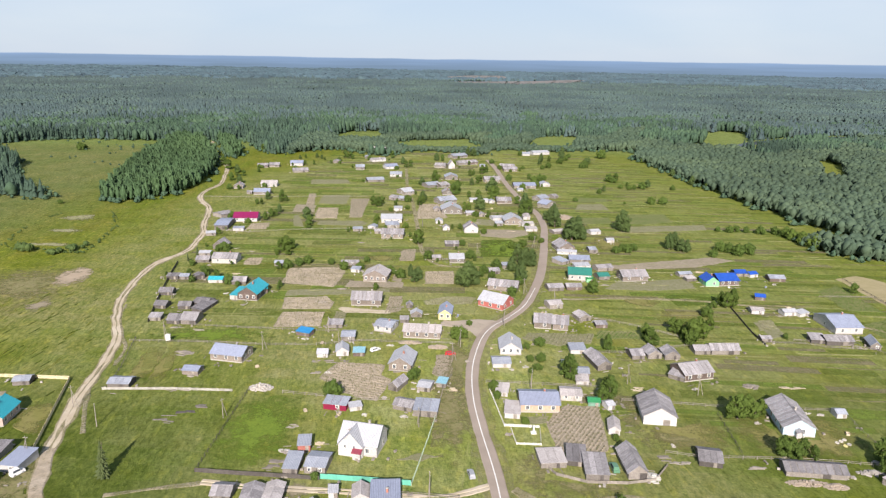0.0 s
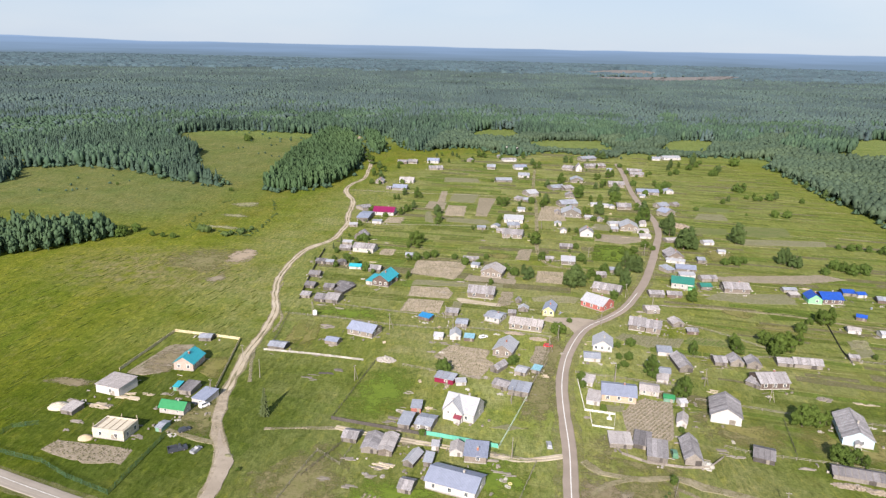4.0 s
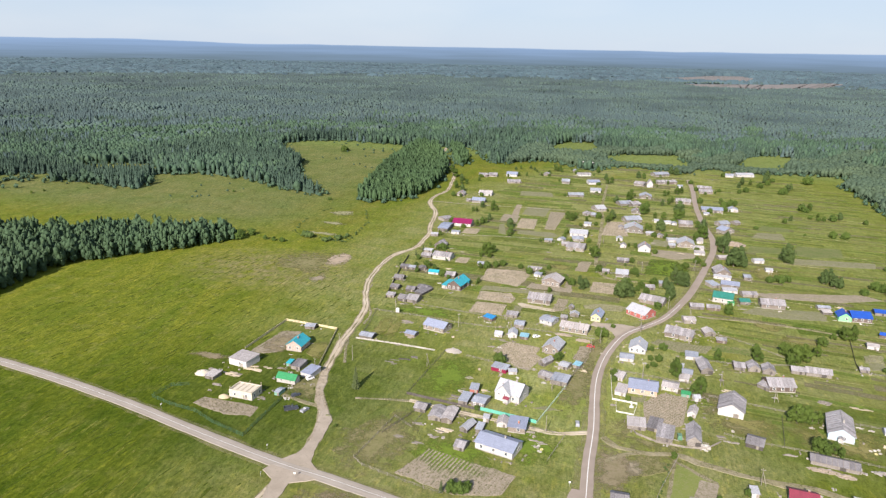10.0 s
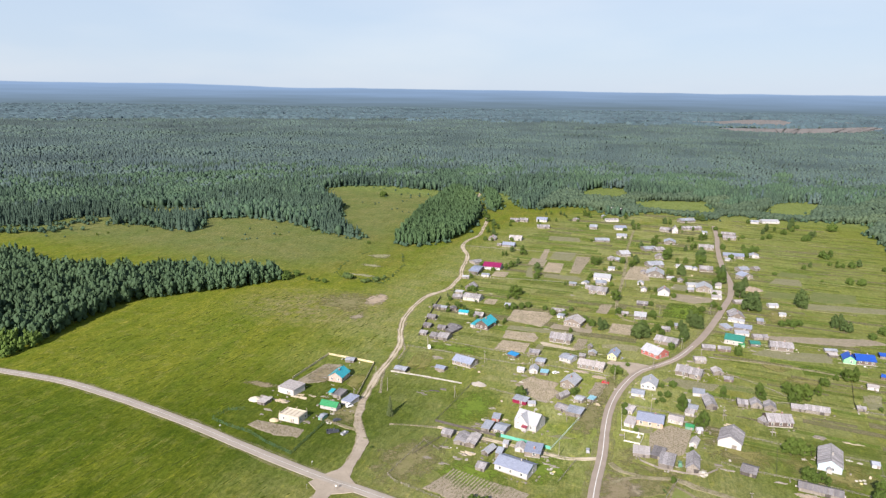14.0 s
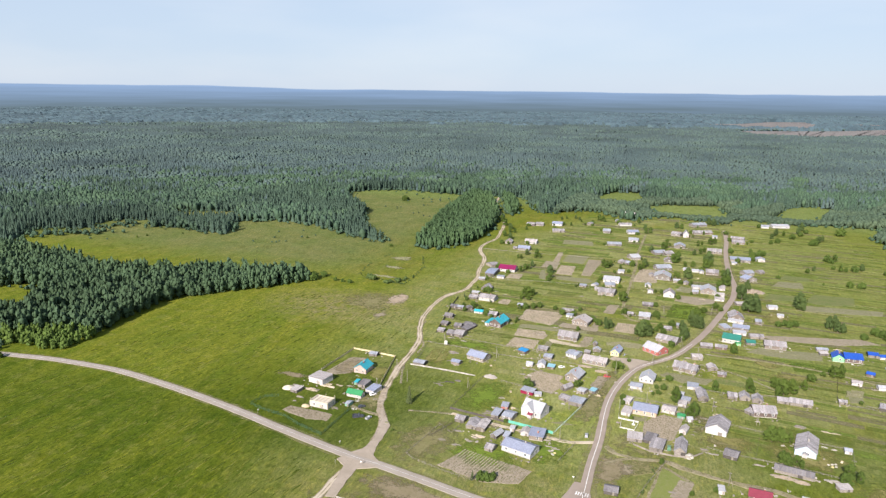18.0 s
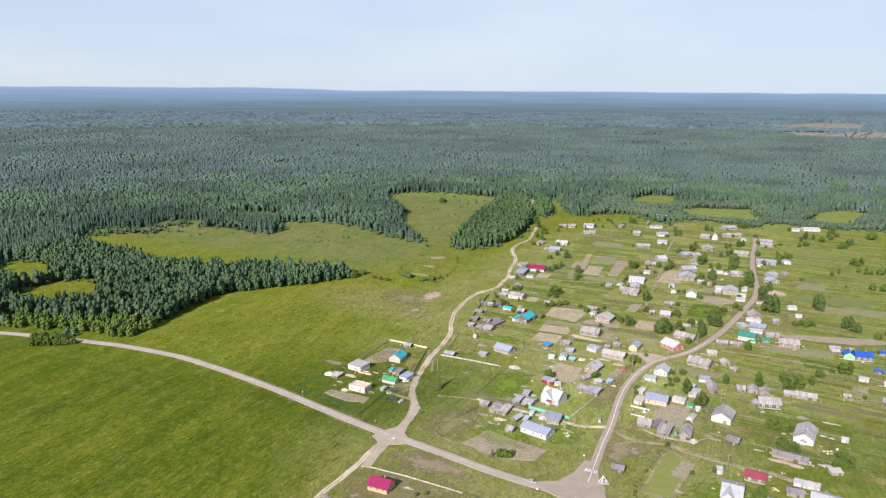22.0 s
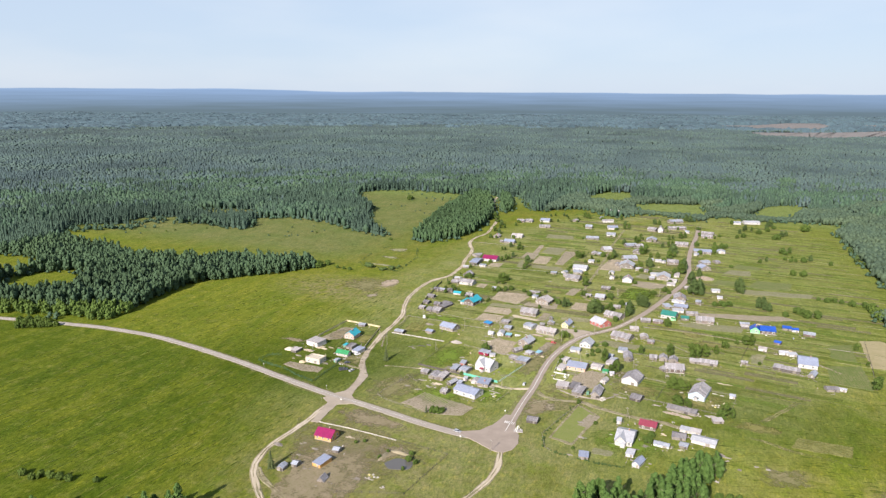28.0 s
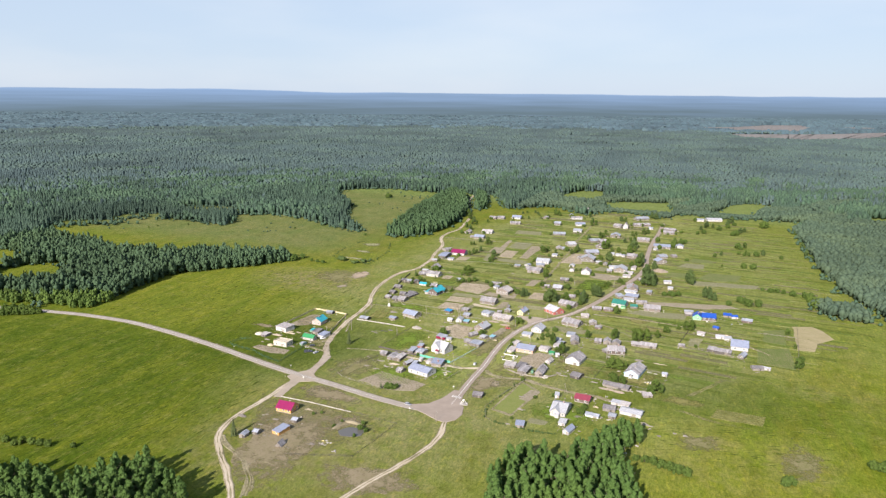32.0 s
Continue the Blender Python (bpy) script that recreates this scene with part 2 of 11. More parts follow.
def ground_material():
    m, n, l, b = node_material("meadow_grass")
    co = n.new("ShaderNodeNewGeometry").outputs["Position"]
    huge = noise_node(n, l, co, 0.0045, 5, 0.6)
    big = noise_node(n, l, co, 0.022, 6, 0.62)
    mid = noise_node(n, l, co, 0.14, 5, 0.65)
    fine = noise_node(n, l, co, 1.1, 5, 0.75)
    st = n.new("ShaderNodeMapping")
    st.vector_type = "TEXTURE"
    st.inputs["Rotation"].default_value = (0, 0, radians(96))
    st.inputs["Scale"].default_value = (85, 16, 10)
    l.new(co, st.inputs["Vector"])
    swath = noise_node(n, l, st.outputs[0], 1.0, 4, 0.6)
    sx = n.new("ShaderNodeMapping")
    sx.vector_type = "TEXTURE"
    sx.inputs["Rotation"].default_value = (0, 0, radians(96))
    sx.inputs["Scale"].default_value = (2.4, 1.0, 1.0)
    l.new(co, sx.inputs["Vector"])
    tuft = noise_node(n, l, sx.outputs[0], 0.7, 6, 0.8)
    streak = noise_node(n, l, sx.outputs[0], 0.13, 6, 0.7)
    c = mix_node(n, l, ramp_node(n, l, huge, 0.36, 0.66), (0.196, 0.218, 0.030), (0.142, 0.182, 0.024))
    c = mix_node(n, l, ramp_node(n, l, big, 0.50, 0.72), c, (0.212, 0.196, 0.050))
    c = mix_node(n, l, ramp_node(n, l, swath, 0.46, 0.66), c, (0.200, 0.198, 0.034))
    # lusher, taller grass in the western hay fields
    sp = n.new("ShaderNodeSeparateXYZ")
    l.new(co, sp.inputs[0])
    west = n.new("ShaderNodeMath")
    west.operation, west.inputs[1].default_value = "MULTIPLY_ADD", 60.0
    l.new(big, west.inputs[0])
    l.new(sp.outputs["X"], west.inputs[2])
    lush = n.new("ShaderNodeMath")
    lush.operation = "MULTIPLY"
    l.new(ramp_node(n, l, west.outputs[0], -30, -110), lush.inputs[0])
    l.new(ramp_node(n, l, sp.outputs["Y"], 440, 300), lush.inputs[1])
    c = mix_node(n, l, lush.outputs[0], c, mix_node(n, l, ramp_node(n, l, swath, 0.36, 0.68), (0.112, 0.148, 0.018), (0.168, 0.182, 0.026)))
    north = n.new("ShaderNodeMath")
    north.operation = "MULTIPLY"
    l.new(lush.outputs[0], north.inputs[0])
    l.new(ramp_node(n, l, sp.outputs["Y"], 110, 150), north.inputs[1])
    c = mix_node(n, l, north.outputs[0], c, (1.34, 1.25, 1.28), "MULTIPLY")
    # strips of kitchen garden, fallow and mown grass between the houses
    sm = n.new("ShaderNodeMapping")
    sm.inputs["Rotation"].default_value = (0, 0, radians(6))
    l.new(co, sm.inputs["Vector"])
    br = n.new("ShaderNodeTexBrick")
    br.offset, br.squash = 0.37, 1.0
    for key, v in (("Scale", 1.0), ("Mortar Size", 0.35), ("Mortar Smooth", 0.6), ("Brick Width", 31.0), ("Row Height", 8.5), ("Bias", 0.0)):
        br.inputs[key].default_value = v
    br.inputs["Color1"].default_value, br.inputs["Color2"].default_value, br.inputs["Mortar"].default_value = (0, 0, 0, 1), (1, 1, 1, 1), (0.85, 0.85, 0.85, 1)
    l.new(sm.outputs[0], br.inputs["Vector"])
    strip = mix_node(n, l, br.outputs["Color"], (0.226, 0.250, 0.088), (0.300, 0.286, 0.140))
    vm = n.new("ShaderNodeMapping")
    vm.inputs["Location"].default_value = (-0.05, -0.98, 0)
    vm.inputs["Scale"].default_value = (0.0044, 0.00212, 0)
    l.new(co, vm.inputs["Vector"])
    vl = n.new("ShaderNodeVectorMath")
    vl.operation = "LENGTH"
    l.new(vm.outputs[0], vl.inputs[0])
    mask = n.new("ShaderNodeMath")
    mask.operation = "MULTIPLY"
    l.new(ramp_node(n, l, vl.outputs["Value"], 1.08, 0.82), mask.inputs[0])
    l.new(ramp_node(n, l, big, 0.25, 0.55), mask.inputs[1])
    m2 = n.new("ShaderNodeMath")
    m2.operation, m2.inputs[1].default_value = "MULTIPLY", 0.82
    l.new(mask.outputs[0], m2.inputs[0])
    c = mix_node(n, l, m2.outputs[0], c, strip)
    # long narrow strips of the eastern hay meadow
    lm = n.new("ShaderNodeMapping")
    lm.inputs["Rotation"].default_value = (0, 0, radians(5))
    l.new(co, lm.inputs["Vector"])
    b2 = n.new("ShaderNodeTexBrick")
    b2.offset, b2.squash = 0.43, 1.0
    for key, v in (("Scale", 1.0), ("Mortar Size", 0.25), ("Mortar Smooth", 0.5), ("Brick Width", 95.0), ("Row Height", 6.2), ("Bias", 0.0)):
        b2.inputs[key].default_value = v
    b2.inputs["Color1"].default_value, b2.inputs["Color2"].default_value, b2.inputs["Mortar"].default_value = (0, 0, 0, 1), (1, 1, 1, 1), (0.1, 0.1, 0.1, 1)
    l.new(lm.outputs[0], b2.inputs["Vector"])
    east = n.new("ShaderNodeMath")
    east.operation = "MULTIPLY"
    l.new(ramp_node(n, l, sp.outputs["X"], 70, 110), east.inputs[0])
    l.new(ramp_node(n, l, sp.outputs["Y"], 260, 330), east.inputs[1])
    e2 = n.new("ShaderNodeMath")
    e2.operation, e2.inputs[1].default_value = "MULTIPLY", 0.6
    l.new(east.outputs[0], e2.inputs[0])
    c = mix_node(n, l, e2.outputs[0], c, mix_node(n, l, b2.outputs["Color"], (0.162, 0.200, 0.046), (0.205, 0.220, 0.066)))
    # drier, browner grass in the far western meadow, some haze painted in
    dry = n.new("ShaderNodeMath")
    dry.operation = "MULTIPLY"
    l.new(ramp_node(n, l, west.outputs[0], -200, -300), dry.inputs[0])
    l.new(ramp_node(n, l, sp.outputs["Y"], 380, 450), dry.inputs[1])
    c = mix_node(n, l, dry.outputs[0], c, mix_node(n, l, ramp_node(n, l, big, 0.36, 0.64), (0.148, 0.180, 0.060), (0.206, 0.204, 0.084)))
    # fresh grass of the glades behind the village
    c = mix_node(n, l, ramp_node(n, l, sp.outputs["Y"], 860, 910), c, (0.190, 0.232, 0.078))
    # trodden, brownish land round the crossroads and on the old threshing ground
    for cx, cy, rx, ry, amount in ((-20, 80, 125, 80, 0.72), (-228, 318, 80, 52, 0.95), (-48, 22, 60, 58, 1.0), (20, 10, 40, 30, 0.85), (175, 100, 60, 40, 0.35), (216, 125, 26, 34, 0.6), (168, 130, 22, 14, 0.6), (225, 228, 30, 16, 0.4), (45, 165, 45, 45, 0.5)):
        vm2 = n.new("ShaderNodeMapping")
        vm2.inputs["Location"].default_value = (-cx / rx, -cy / ry, 0)
        vm2.inputs["Scale"].default_value = (1 / rx, 1 / ry, 0)
        l.new(co, vm2.inputs["Vector"])
        ln = n.new("ShaderNodeVectorMath")
        ln.operation = "LENGTH"
        l.new(vm2.outputs[0], ln.inputs[0])
        near = n.new("ShaderNodeMath")
        near.operation, near.inputs[1].default_value = "MULTIPLY", amount
        l.new(ramp_node(n, l, ln.outputs["Value"], 1.05, 0.35), near.inputs[0])
        patchy = n.new("ShaderNodeMath")
        patchy.operation = "MULTIPLY"
        l.new(near.outputs[0], patchy.inputs[0])
        l.new(ramp_node(n, l, mid, 0.36, 0.62), patchy.inputs[1])
        c = mix_node(n, l, patchy.outputs[0], c, (0.285, 0.236, 0.138))
    # tussocks, rank patches and thin yellowed spots a few metres across
    rank = noise_node(n, l, co, 0.06, 6, 0.7)
    c = mix_node(n, l, ramp_node(n, l, rank, 0.46, 0.62), c, (0.84, 0.87, 0.72), "MULTIPLY")
    thin = noise_node(n, l, co, 0.11, 6, 0.72)
    spots = n.new("ShaderNodeMath")
    spots.operation, spots.inputs[1].default_value = "MULTIPLY", 0.55
    l.new(ramp_node(n, l, thin, 0.52, 0.68), spots.inputs[0])
    c = mix_node(n, l, spots.outputs[0], c, (0.252, 0.232, 0.082))
    c = mix_node(n, l, ramp_node(n, l, streak, 0.46, 0.66), c, (0.76, 0.80, 0.70), "MULTIPLY")
    c = mix_node(n, l, ramp_node(n, l, tuft, 0.45, 0.66), c, (0.56, 0.62, 0.56), "MULTIPLY")
    c = mix_node(n, l, ramp_node(n, l, fine, 0.48, 0.68), c, (0.56, 0.62, 0.56), "MULTIPLY")
    tuss = noise_node(n, l, co, 0.42, 2, 0.5)
    c = mix_node(n, l, ramp_node(n, l, tuss, 0.42, 0.60), c, (0.87, 0.88, 0.82), "MULTIPLY")
    glint = noise_node(n, l, sx.outputs[0], 0.36, 2, 0.5)
    c = mix_node(n, l, ramp_node(n, l, glint, 0.56, 0.70), c, (1.34, 1.24, 1.10), "MULTIPLY")
    # coarse clumps of tall grass in the western and southern hay
    clump = n.new("ShaderNodeMath")
    clump.operation = "MULTIPLY"
    l.new(ramp_node(n, l, west.outputs[0], -10, -80), clump.inputs[0])
    l.new(ramp_node(n, l, noise_node(n, l, sx.outputs[0], 0.62, 3, 0.6), 0.47, 0.60), clump.inputs[1])
    c = mix_node(n, l, clump.outputs[0], c, (0.74, 0.79, 0.68), "MULTIPLY")
    # darker, deeper green towards the south
    c = mix_node(n, l, ramp_node(n, l, sp.outputs["Y"], 290, 140), c, (0.86, 0.90, 0.80), "MULTIPLY")
    # dense unmown hay southwest of the road, with lodged streaks
    sw = n.new("ShaderNodeMath")
    sw.operation = "MULTIPLY"
    l.new(ramp_node(n, l, west.outputs[0], -10, -90), sw.inputs[0])
    l.new(ramp_node(n, l, sp.outputs["Y"], 150, 70), sw.inputs[1])
    c = mix_node(n, l, sw.outputs[0], c, mix_node(n, l, ramp_node(n, l, swath, 0.38, 0.66), (0.84, 0.89, 0.75), (1.10, 1.07, 0.94)), "MULTIPLY")
    # brighter, yellower pasture in the southeast
    se = n.new("ShaderNodeMath")
    se.operation = "MULTIPLY"
    l.new(ramp_node(n, l, sp.outputs["X"], 95, 160), se.inputs[0])
    l.new(ramp_node(n, l, sp.outputs["Y"], 190, 135), se.inputs[1])
    c = mix_node(n, l, se.outputs[0], c, (1.17, 1.15, 0.97), "MULTIPLY")
    # darker ellipses of ground round the building plots and the eastern yards
    for cx, cy, rx, ry in ((-150, 150, 95, 60), (-118, 182, 66, 72), (150, 196, 95, 58)):
        vm3 = n.new("ShaderNodeMapping")
        vm3.inputs["Location"].default_value = (-cx / rx, -cy / ry, 0)
        vm3.inputs["Scale"].default_value = (1 / rx, 1 / ry, 0)
        l.new(co, vm3.inputs["Vector"])
        ln = n.new("ShaderNodeVectorMath")
        ln.operation = "LENGTH"
        l.new(vm3.outputs[0], ln.inputs[0])
        c = mix_node(n, l, ramp_node(n, l, ln.outputs["Value"], 1.1, 0.5), c, (0.72, 0.78, 0.66), "MULTIPLY")
    # short, pale grass of the yards in the middle of the village
    vm4 = n.new("ShaderNodeMapping")
    vm4.inputs["Location"].default_value = (-8 / 50, -222 / 80, 0)
    vm4.inputs["Scale"].default_value = (1 / 50, 1 / 80, 0)
    l.new(co, vm4.inputs["Vector"])
    ln = n.new("ShaderNodeVectorMath")
    ln.operation = "LENGTH"
    l.new(vm4.outputs[0], ln.inputs[0])
    c = mix_node(n, l, ramp_node(n, l, ln.outputs["Value"], 1.1, 0.6), c, (1.22, 1.22, 1.26), "MULTIPLY")
    blade = noise_node(n, l, co, 0.75, 4, 0.8)
    c = mix_node(n, l, ramp_node(n, l, blade, 0.56, 0.74), c, (1.75, 1.7, 1.45), "MULTIPLY")
    l.new(c, b.inputs["Base Color"])
    b.inputs["Roughness"].default_value = 0.95
    b.inputs["Specular IOR Level"].default_value = 0.04
    bump_node(n, l, b, tuft, 0.8, 0.6)
    return m


def earth_material(name, a, c2, weed=0.3, worn=0.0, green=(0.11, 0.14, 0.03), soft=0.24, feather=False):
    """Bare earth, sand or gravel with weeds growing through."""
    m, n, l, b = node_material(name)
    co = n.new("ShaderNodeNewGeometry").outputs["Position"]
    big = noise_node(n, l, co, 0.12, 5, 0.6)
    fine = noise_node(n, l, co, 1.5, 5, 0.8)
    spot = noise_node(n, l, co, 0.55, 4, 0.75)
    c = mix_node(n, l, ramp_node(n, l, big, 0.35, 0.65), a, c2)
    c = mix_node(n, l, ramp_node(n, l, spot, 0.64 - 0.26 * weed, 0.78 - 0.26 * weed), c, [v * 0.5 + w * 0.5 for v, w in zip(c2, green)])
    c = mix_node(n, l, ramp_node(n, l, fine, 0.64 - 0.22 * weed, 0.80 - 0.22 * weed), c, green)
    l.new(c, b.inputs["Base Color"])
    b.inputs["Roughness"].default_value = 0.95
    b.inputs["Specular IOR Level"].default_value = 0.08
    bump_node(n, l, b, fine, 0.5, 0.15)
    if worn:
        # the meadow shows through where the ground is less worn
        gap = noise_node(n, l, co, 0.16, 7, 0.78)
        if feather:
            # and thins out towards the edge of the worn place
            mid = n.new("ShaderNodeVectorMath")
            mid.operation, mid.inputs[1].default_value = "SUBTRACT", (0.5, 0.5, 0.5)
            flat = n.new("ShaderNodeVectorMath")
            flat.operation, flat.inputs[1].default_value = "MULTIPLY", (2, 2, 0)
            far = n.new("ShaderNodeVectorMath")
            far.operation = "LENGTH"
            l.new(n.new("ShaderNodeTexCoord").outputs["Generated"], mid.inputs[0])
            l.new(mid.outputs[0], flat.inputs[0])
            l.new(flat.outputs[0], far.inputs[0])
            thin = n.new("ShaderNodeMath")
            thin.operation, thin.inputs[1].default_value, thin.inputs[2].default_value = "MULTIPLY_ADD", -0.8, 0.52
            l.new(far.outputs["Value"], thin.inputs[0])
            wild = n.new("ShaderNodeMath")
            wild.operation, wild.inputs[1].default_value, wild.inputs[2].default_value = "MULTIPLY_ADD", 2.4, -0.7
            l.new(gap, wild.inputs[0])
            both = n.new("ShaderNodeMath")
            l.new(wild.outputs[0], both.inputs[0])
            l.new(thin.outputs[0], both.inputs[1])
            gap = both.outputs[0]
        tr, ms = n.new("ShaderNodeBsdfTransparent"), n.new("ShaderNodeMixShader")
        l.new(ramp_node(n, l, gap, worn - soft, worn + soft), ms.inputs[0])
        l.new(tr.outputs[0], ms.inputs[1])
        l.new(b.outputs[0], ms.inputs[2])
        l.new(ms.outputs[0], n["Material Output"].inputs["Surface"])
    MATS[name] = m
    return m


GRASS = ground_material()
ASPHALT = earth_material("dusty_asphalt", (0.300, 0.250, 0.208), (0.252, 0.210, 0.172), 0.0, green=(0.22, 0.185, 0.15))
WORNROAD = earth_material("worn_grey_asphalt", (0.305, 0.272, 0.232), (0.262, 0.232, 0.194), 0.0, green=(0.22, 0.195, 0.16))
FARFIELD = earth_material("far_dry_field", (0.24, 0.212, 0.20), (0.17, 0.158, 0.152), 0.5, green=(0.10, 0.13, 0.10))
GRAVEL = earth_material("pale_gravel", (0.35, 0.30, 0.24), (0.285, 0.242, 0.19), 0.3, green=(0.20, 0.17, 0.12))
FAINTRUT = earth_material("faint_sandy_rut", (0.37, 0.32, 0.23), (0.30, 0.26, 0.17), 0.4, worn=0.50, green=(0.16, 0.16, 0.07))
SANDSOFT = earth_material("loose_sandy_track", (0.44, 0.38, 0.30), (0.36, 0.30, 0.22), 0.3, worn=0.40, green=(0.22, 0.19, 0.09))
SAND = earth_material("sandy_track", (0.46, 0.40, 0.31), (0.37, 0.31, 0.22), 0.25, green=(0.22, 0.19, 0.09))
TRACK = earth_material("grassy_track", (0.32, 0.28, 0.19), (0.25, 0.22, 0.13), 0.5, worn=0.38, green=(0.14, 0.14, 0.045))
TRAMPLED = earth_material("trampled_earth", (0.27, 0.23, 0.165), (0.22, 0.19, 0.125), 0.3, worn=0.55, green=(0.16, 0.15, 0.07), feather=True)
SOIL = earth_material("dry_garden_soil", (0.31, 0.262, 0.205), (0.255, 0.215, 0.162), 0.65, green=(0.145, 0.14, 0.07))
GREYSOIL = earth_material("grey_garden_soil", (0.235, 0.215, 0.145), (0.195, 0.185, 0.115), 0.7, green=(0.12, 0.135, 0.045))
BARE = earth_material("bare_brown_yard", (0.235, 0.192, 0.128), (0.195, 0.165, 0.098), 0.5, worn=0.52, green=(0.13, 0.125, 0.05), feather=True)
VERGE = earth_material("dusty_verge", (0.285, 0.255, 0.145), (0.235, 0.222, 0.105), 0.5, worn=0.6, green=(0.15, 0.15, 0.045))
PALE_MOWN = earth_material("pale_mown_grass", (0.222, 0.212, 0.078), (0.195, 0.19, 0.062), 0.4, worn=0.43, green=(0.14, 0.15, 0.045))
VEGBED = earth_material("weedy_vegetable_bed", (0.165, 0.190, 0.052), (0.135, 0.168, 0.040), 0.6, green=(0.20, 0.20, 0.09))
PINKBARE = earth_material("pinkish_bare_sand", (0.36, 0.29, 0.215), (0.30, 0.245, 0.175), 0.3, worn=0.42, green=(0.20, 0.17, 0.09), feather=True)
CUTSTRIP = earth_material("pale_cut_strip", (0.285, 0.265, 0.165), (0.235, 0.225, 0.12), 0.6, worn=0.48, green=(0.13, 0.15, 0.05), feather=True)
WORN = earth_material("worn_grass", (0.215, 0.185, 0.10), (0.18, 0.165, 0.075), 0.6, worn=0.62, green=(0.10, 0.12, 0.03), feather=True)
CROP = earth_material("kitchen_garden", (0.17, 0.165, 0.075), (0.12, 0.145, 0.045), 0.6, green=(0.075, 0.115, 0.03))
DARKGRASS = earth_material("lush_grass", (0.110, 0.150, 0.022), (0.088, 0.13, 0.02), 0.6, worn=0.4, green=(0.06, 0.1, 0.018))
HAY = earth_material("dry_grass", (0.20, 0.18, 0.07), (0.165, 0.16, 0.048), 0.4, worn=0.48, green=(0.12, 0.13, 0.035), feather=True)
RIDGE = earth_material("ridged_earth", (0.315, 0.264, 0.208), (0.262, 0.222, 0.168), 0.5, green=(0.15, 0.14, 0.07))
RIPE = earth_material("ripe_grain", (0.31, 0.265, 0.155), (0.26, 0.225, 0.12), 0.3, green=(0.2, 0.185, 0.08))
HAULM = leaf_material("dusty_potato_leaves", (0.130, 0.122, 0.074), (0.105, 0.104, 0.056))
PAINT_LINE = surface("road_paint", (0.75, 0.75, 0.72), (0.5, 0.48, 0.45), 2.0, 9)
# spruce and birch greens hold a little painted-in blue haze
SPRUCE = leaf_material("spruce_needles", (0.040, 0.070, 0.050), (0.054, 0.089, 0.060))
BIRCH = leaf_material("birch_leaves", (0.056, 0.099, 0.060), (0.046, 0.085, 0.052))
WILLOW = leaf_material("willow_leaves", (0.066, 0.100, 0.062), (0.048, 0.076, 0.050))
# far conifers: blue distance haze is painted into the needle colour
HAZY_CONIFER = leaf_material("hazy_conifer_needles", (0.051, 0.084, 0.085), (0.064, 0.099, 0.096), sheen=0.03)
COPSE = leaf_material("copse_leaves", (0.060, 0.108, 0.047), (0.048, 0.088, 0.041))
# far birches: grey-blue distance haze is painted into the leaf colour
HAZY_BIRCH = leaf_material("hazy_birch_leaves", (0.061, 0.098, 0.087), (0.070, 0.109, 0.095), sheen=0.03)
GARDEN = leaf_material("garden_tree_leaves", (0.096, 0.146, 0.030), (0.070, 0.116, 0.026), vary=0.5)
# farthest canopy: the bluest base colour, standing in for the thickest haze
HAZY_FARWOOD = leaf_material("hazy_distant_canopy", (0.053, 0.089, 0.107), (0.063, 0.101, 0.118), sheen=0.035)
BARK = surface("tree_bark", (0.16, 0.13, 0.10), (0.08, 0.065, 0.05), 1.5, 8)

# ---- mesh helpers ----
def mesh_object(name, verts, faces, mat, parent=None, label="", smooth=False):
    me = bpy.data.meshes.new(name)
    me.from_pydata([tuple(v) for v in verts], [], faces)
    me.materials.append(mat)
    if smooth:
        me.shade_smooth()
    ob = new(name, me)
    if parent is not None:
        ob.parent = parent
    if label:
        ob["label"] = label
    return ob


def inside(poly, x, y):
    """Which of the points x, y lie in a polygon."""
    x, y = np.asarray(x, float), np.asarray(y, float)
    hit = np.zeros(x.shape, bool)
    for (ax, ay), (bx, by) in zip(poly, poly[1:] + poly[:1]):
        if ay != by:
            hit ^= ((ay > y) != (by > y)) & (x < (bx - ax) * (y - ay) / (by - ay) + ax)
    return hit


def smooth_line(pts, step):
    """A Catmull-Rom curve through the points, sampled about every step metres."""
    p = [Vector(q) for q in pts]
    p = [2 * p[0] - p[1]] + p + [2 * p[-1] - p[-2]]
    out = []
    for a, b, c, d in zip(p, p[1:], p[2:], p[3:]):
        k = max(2, int((c - b).length / step))
        for i in range(k):
            t = i / k
            out.append(0.5 * (2 * b + (c - a) * t + (2 * a - 5 * b + 4 * c - d) * t * t + (3 * b - a - 3 * c + d) * t ** 3))
    return out + [p[-2]]


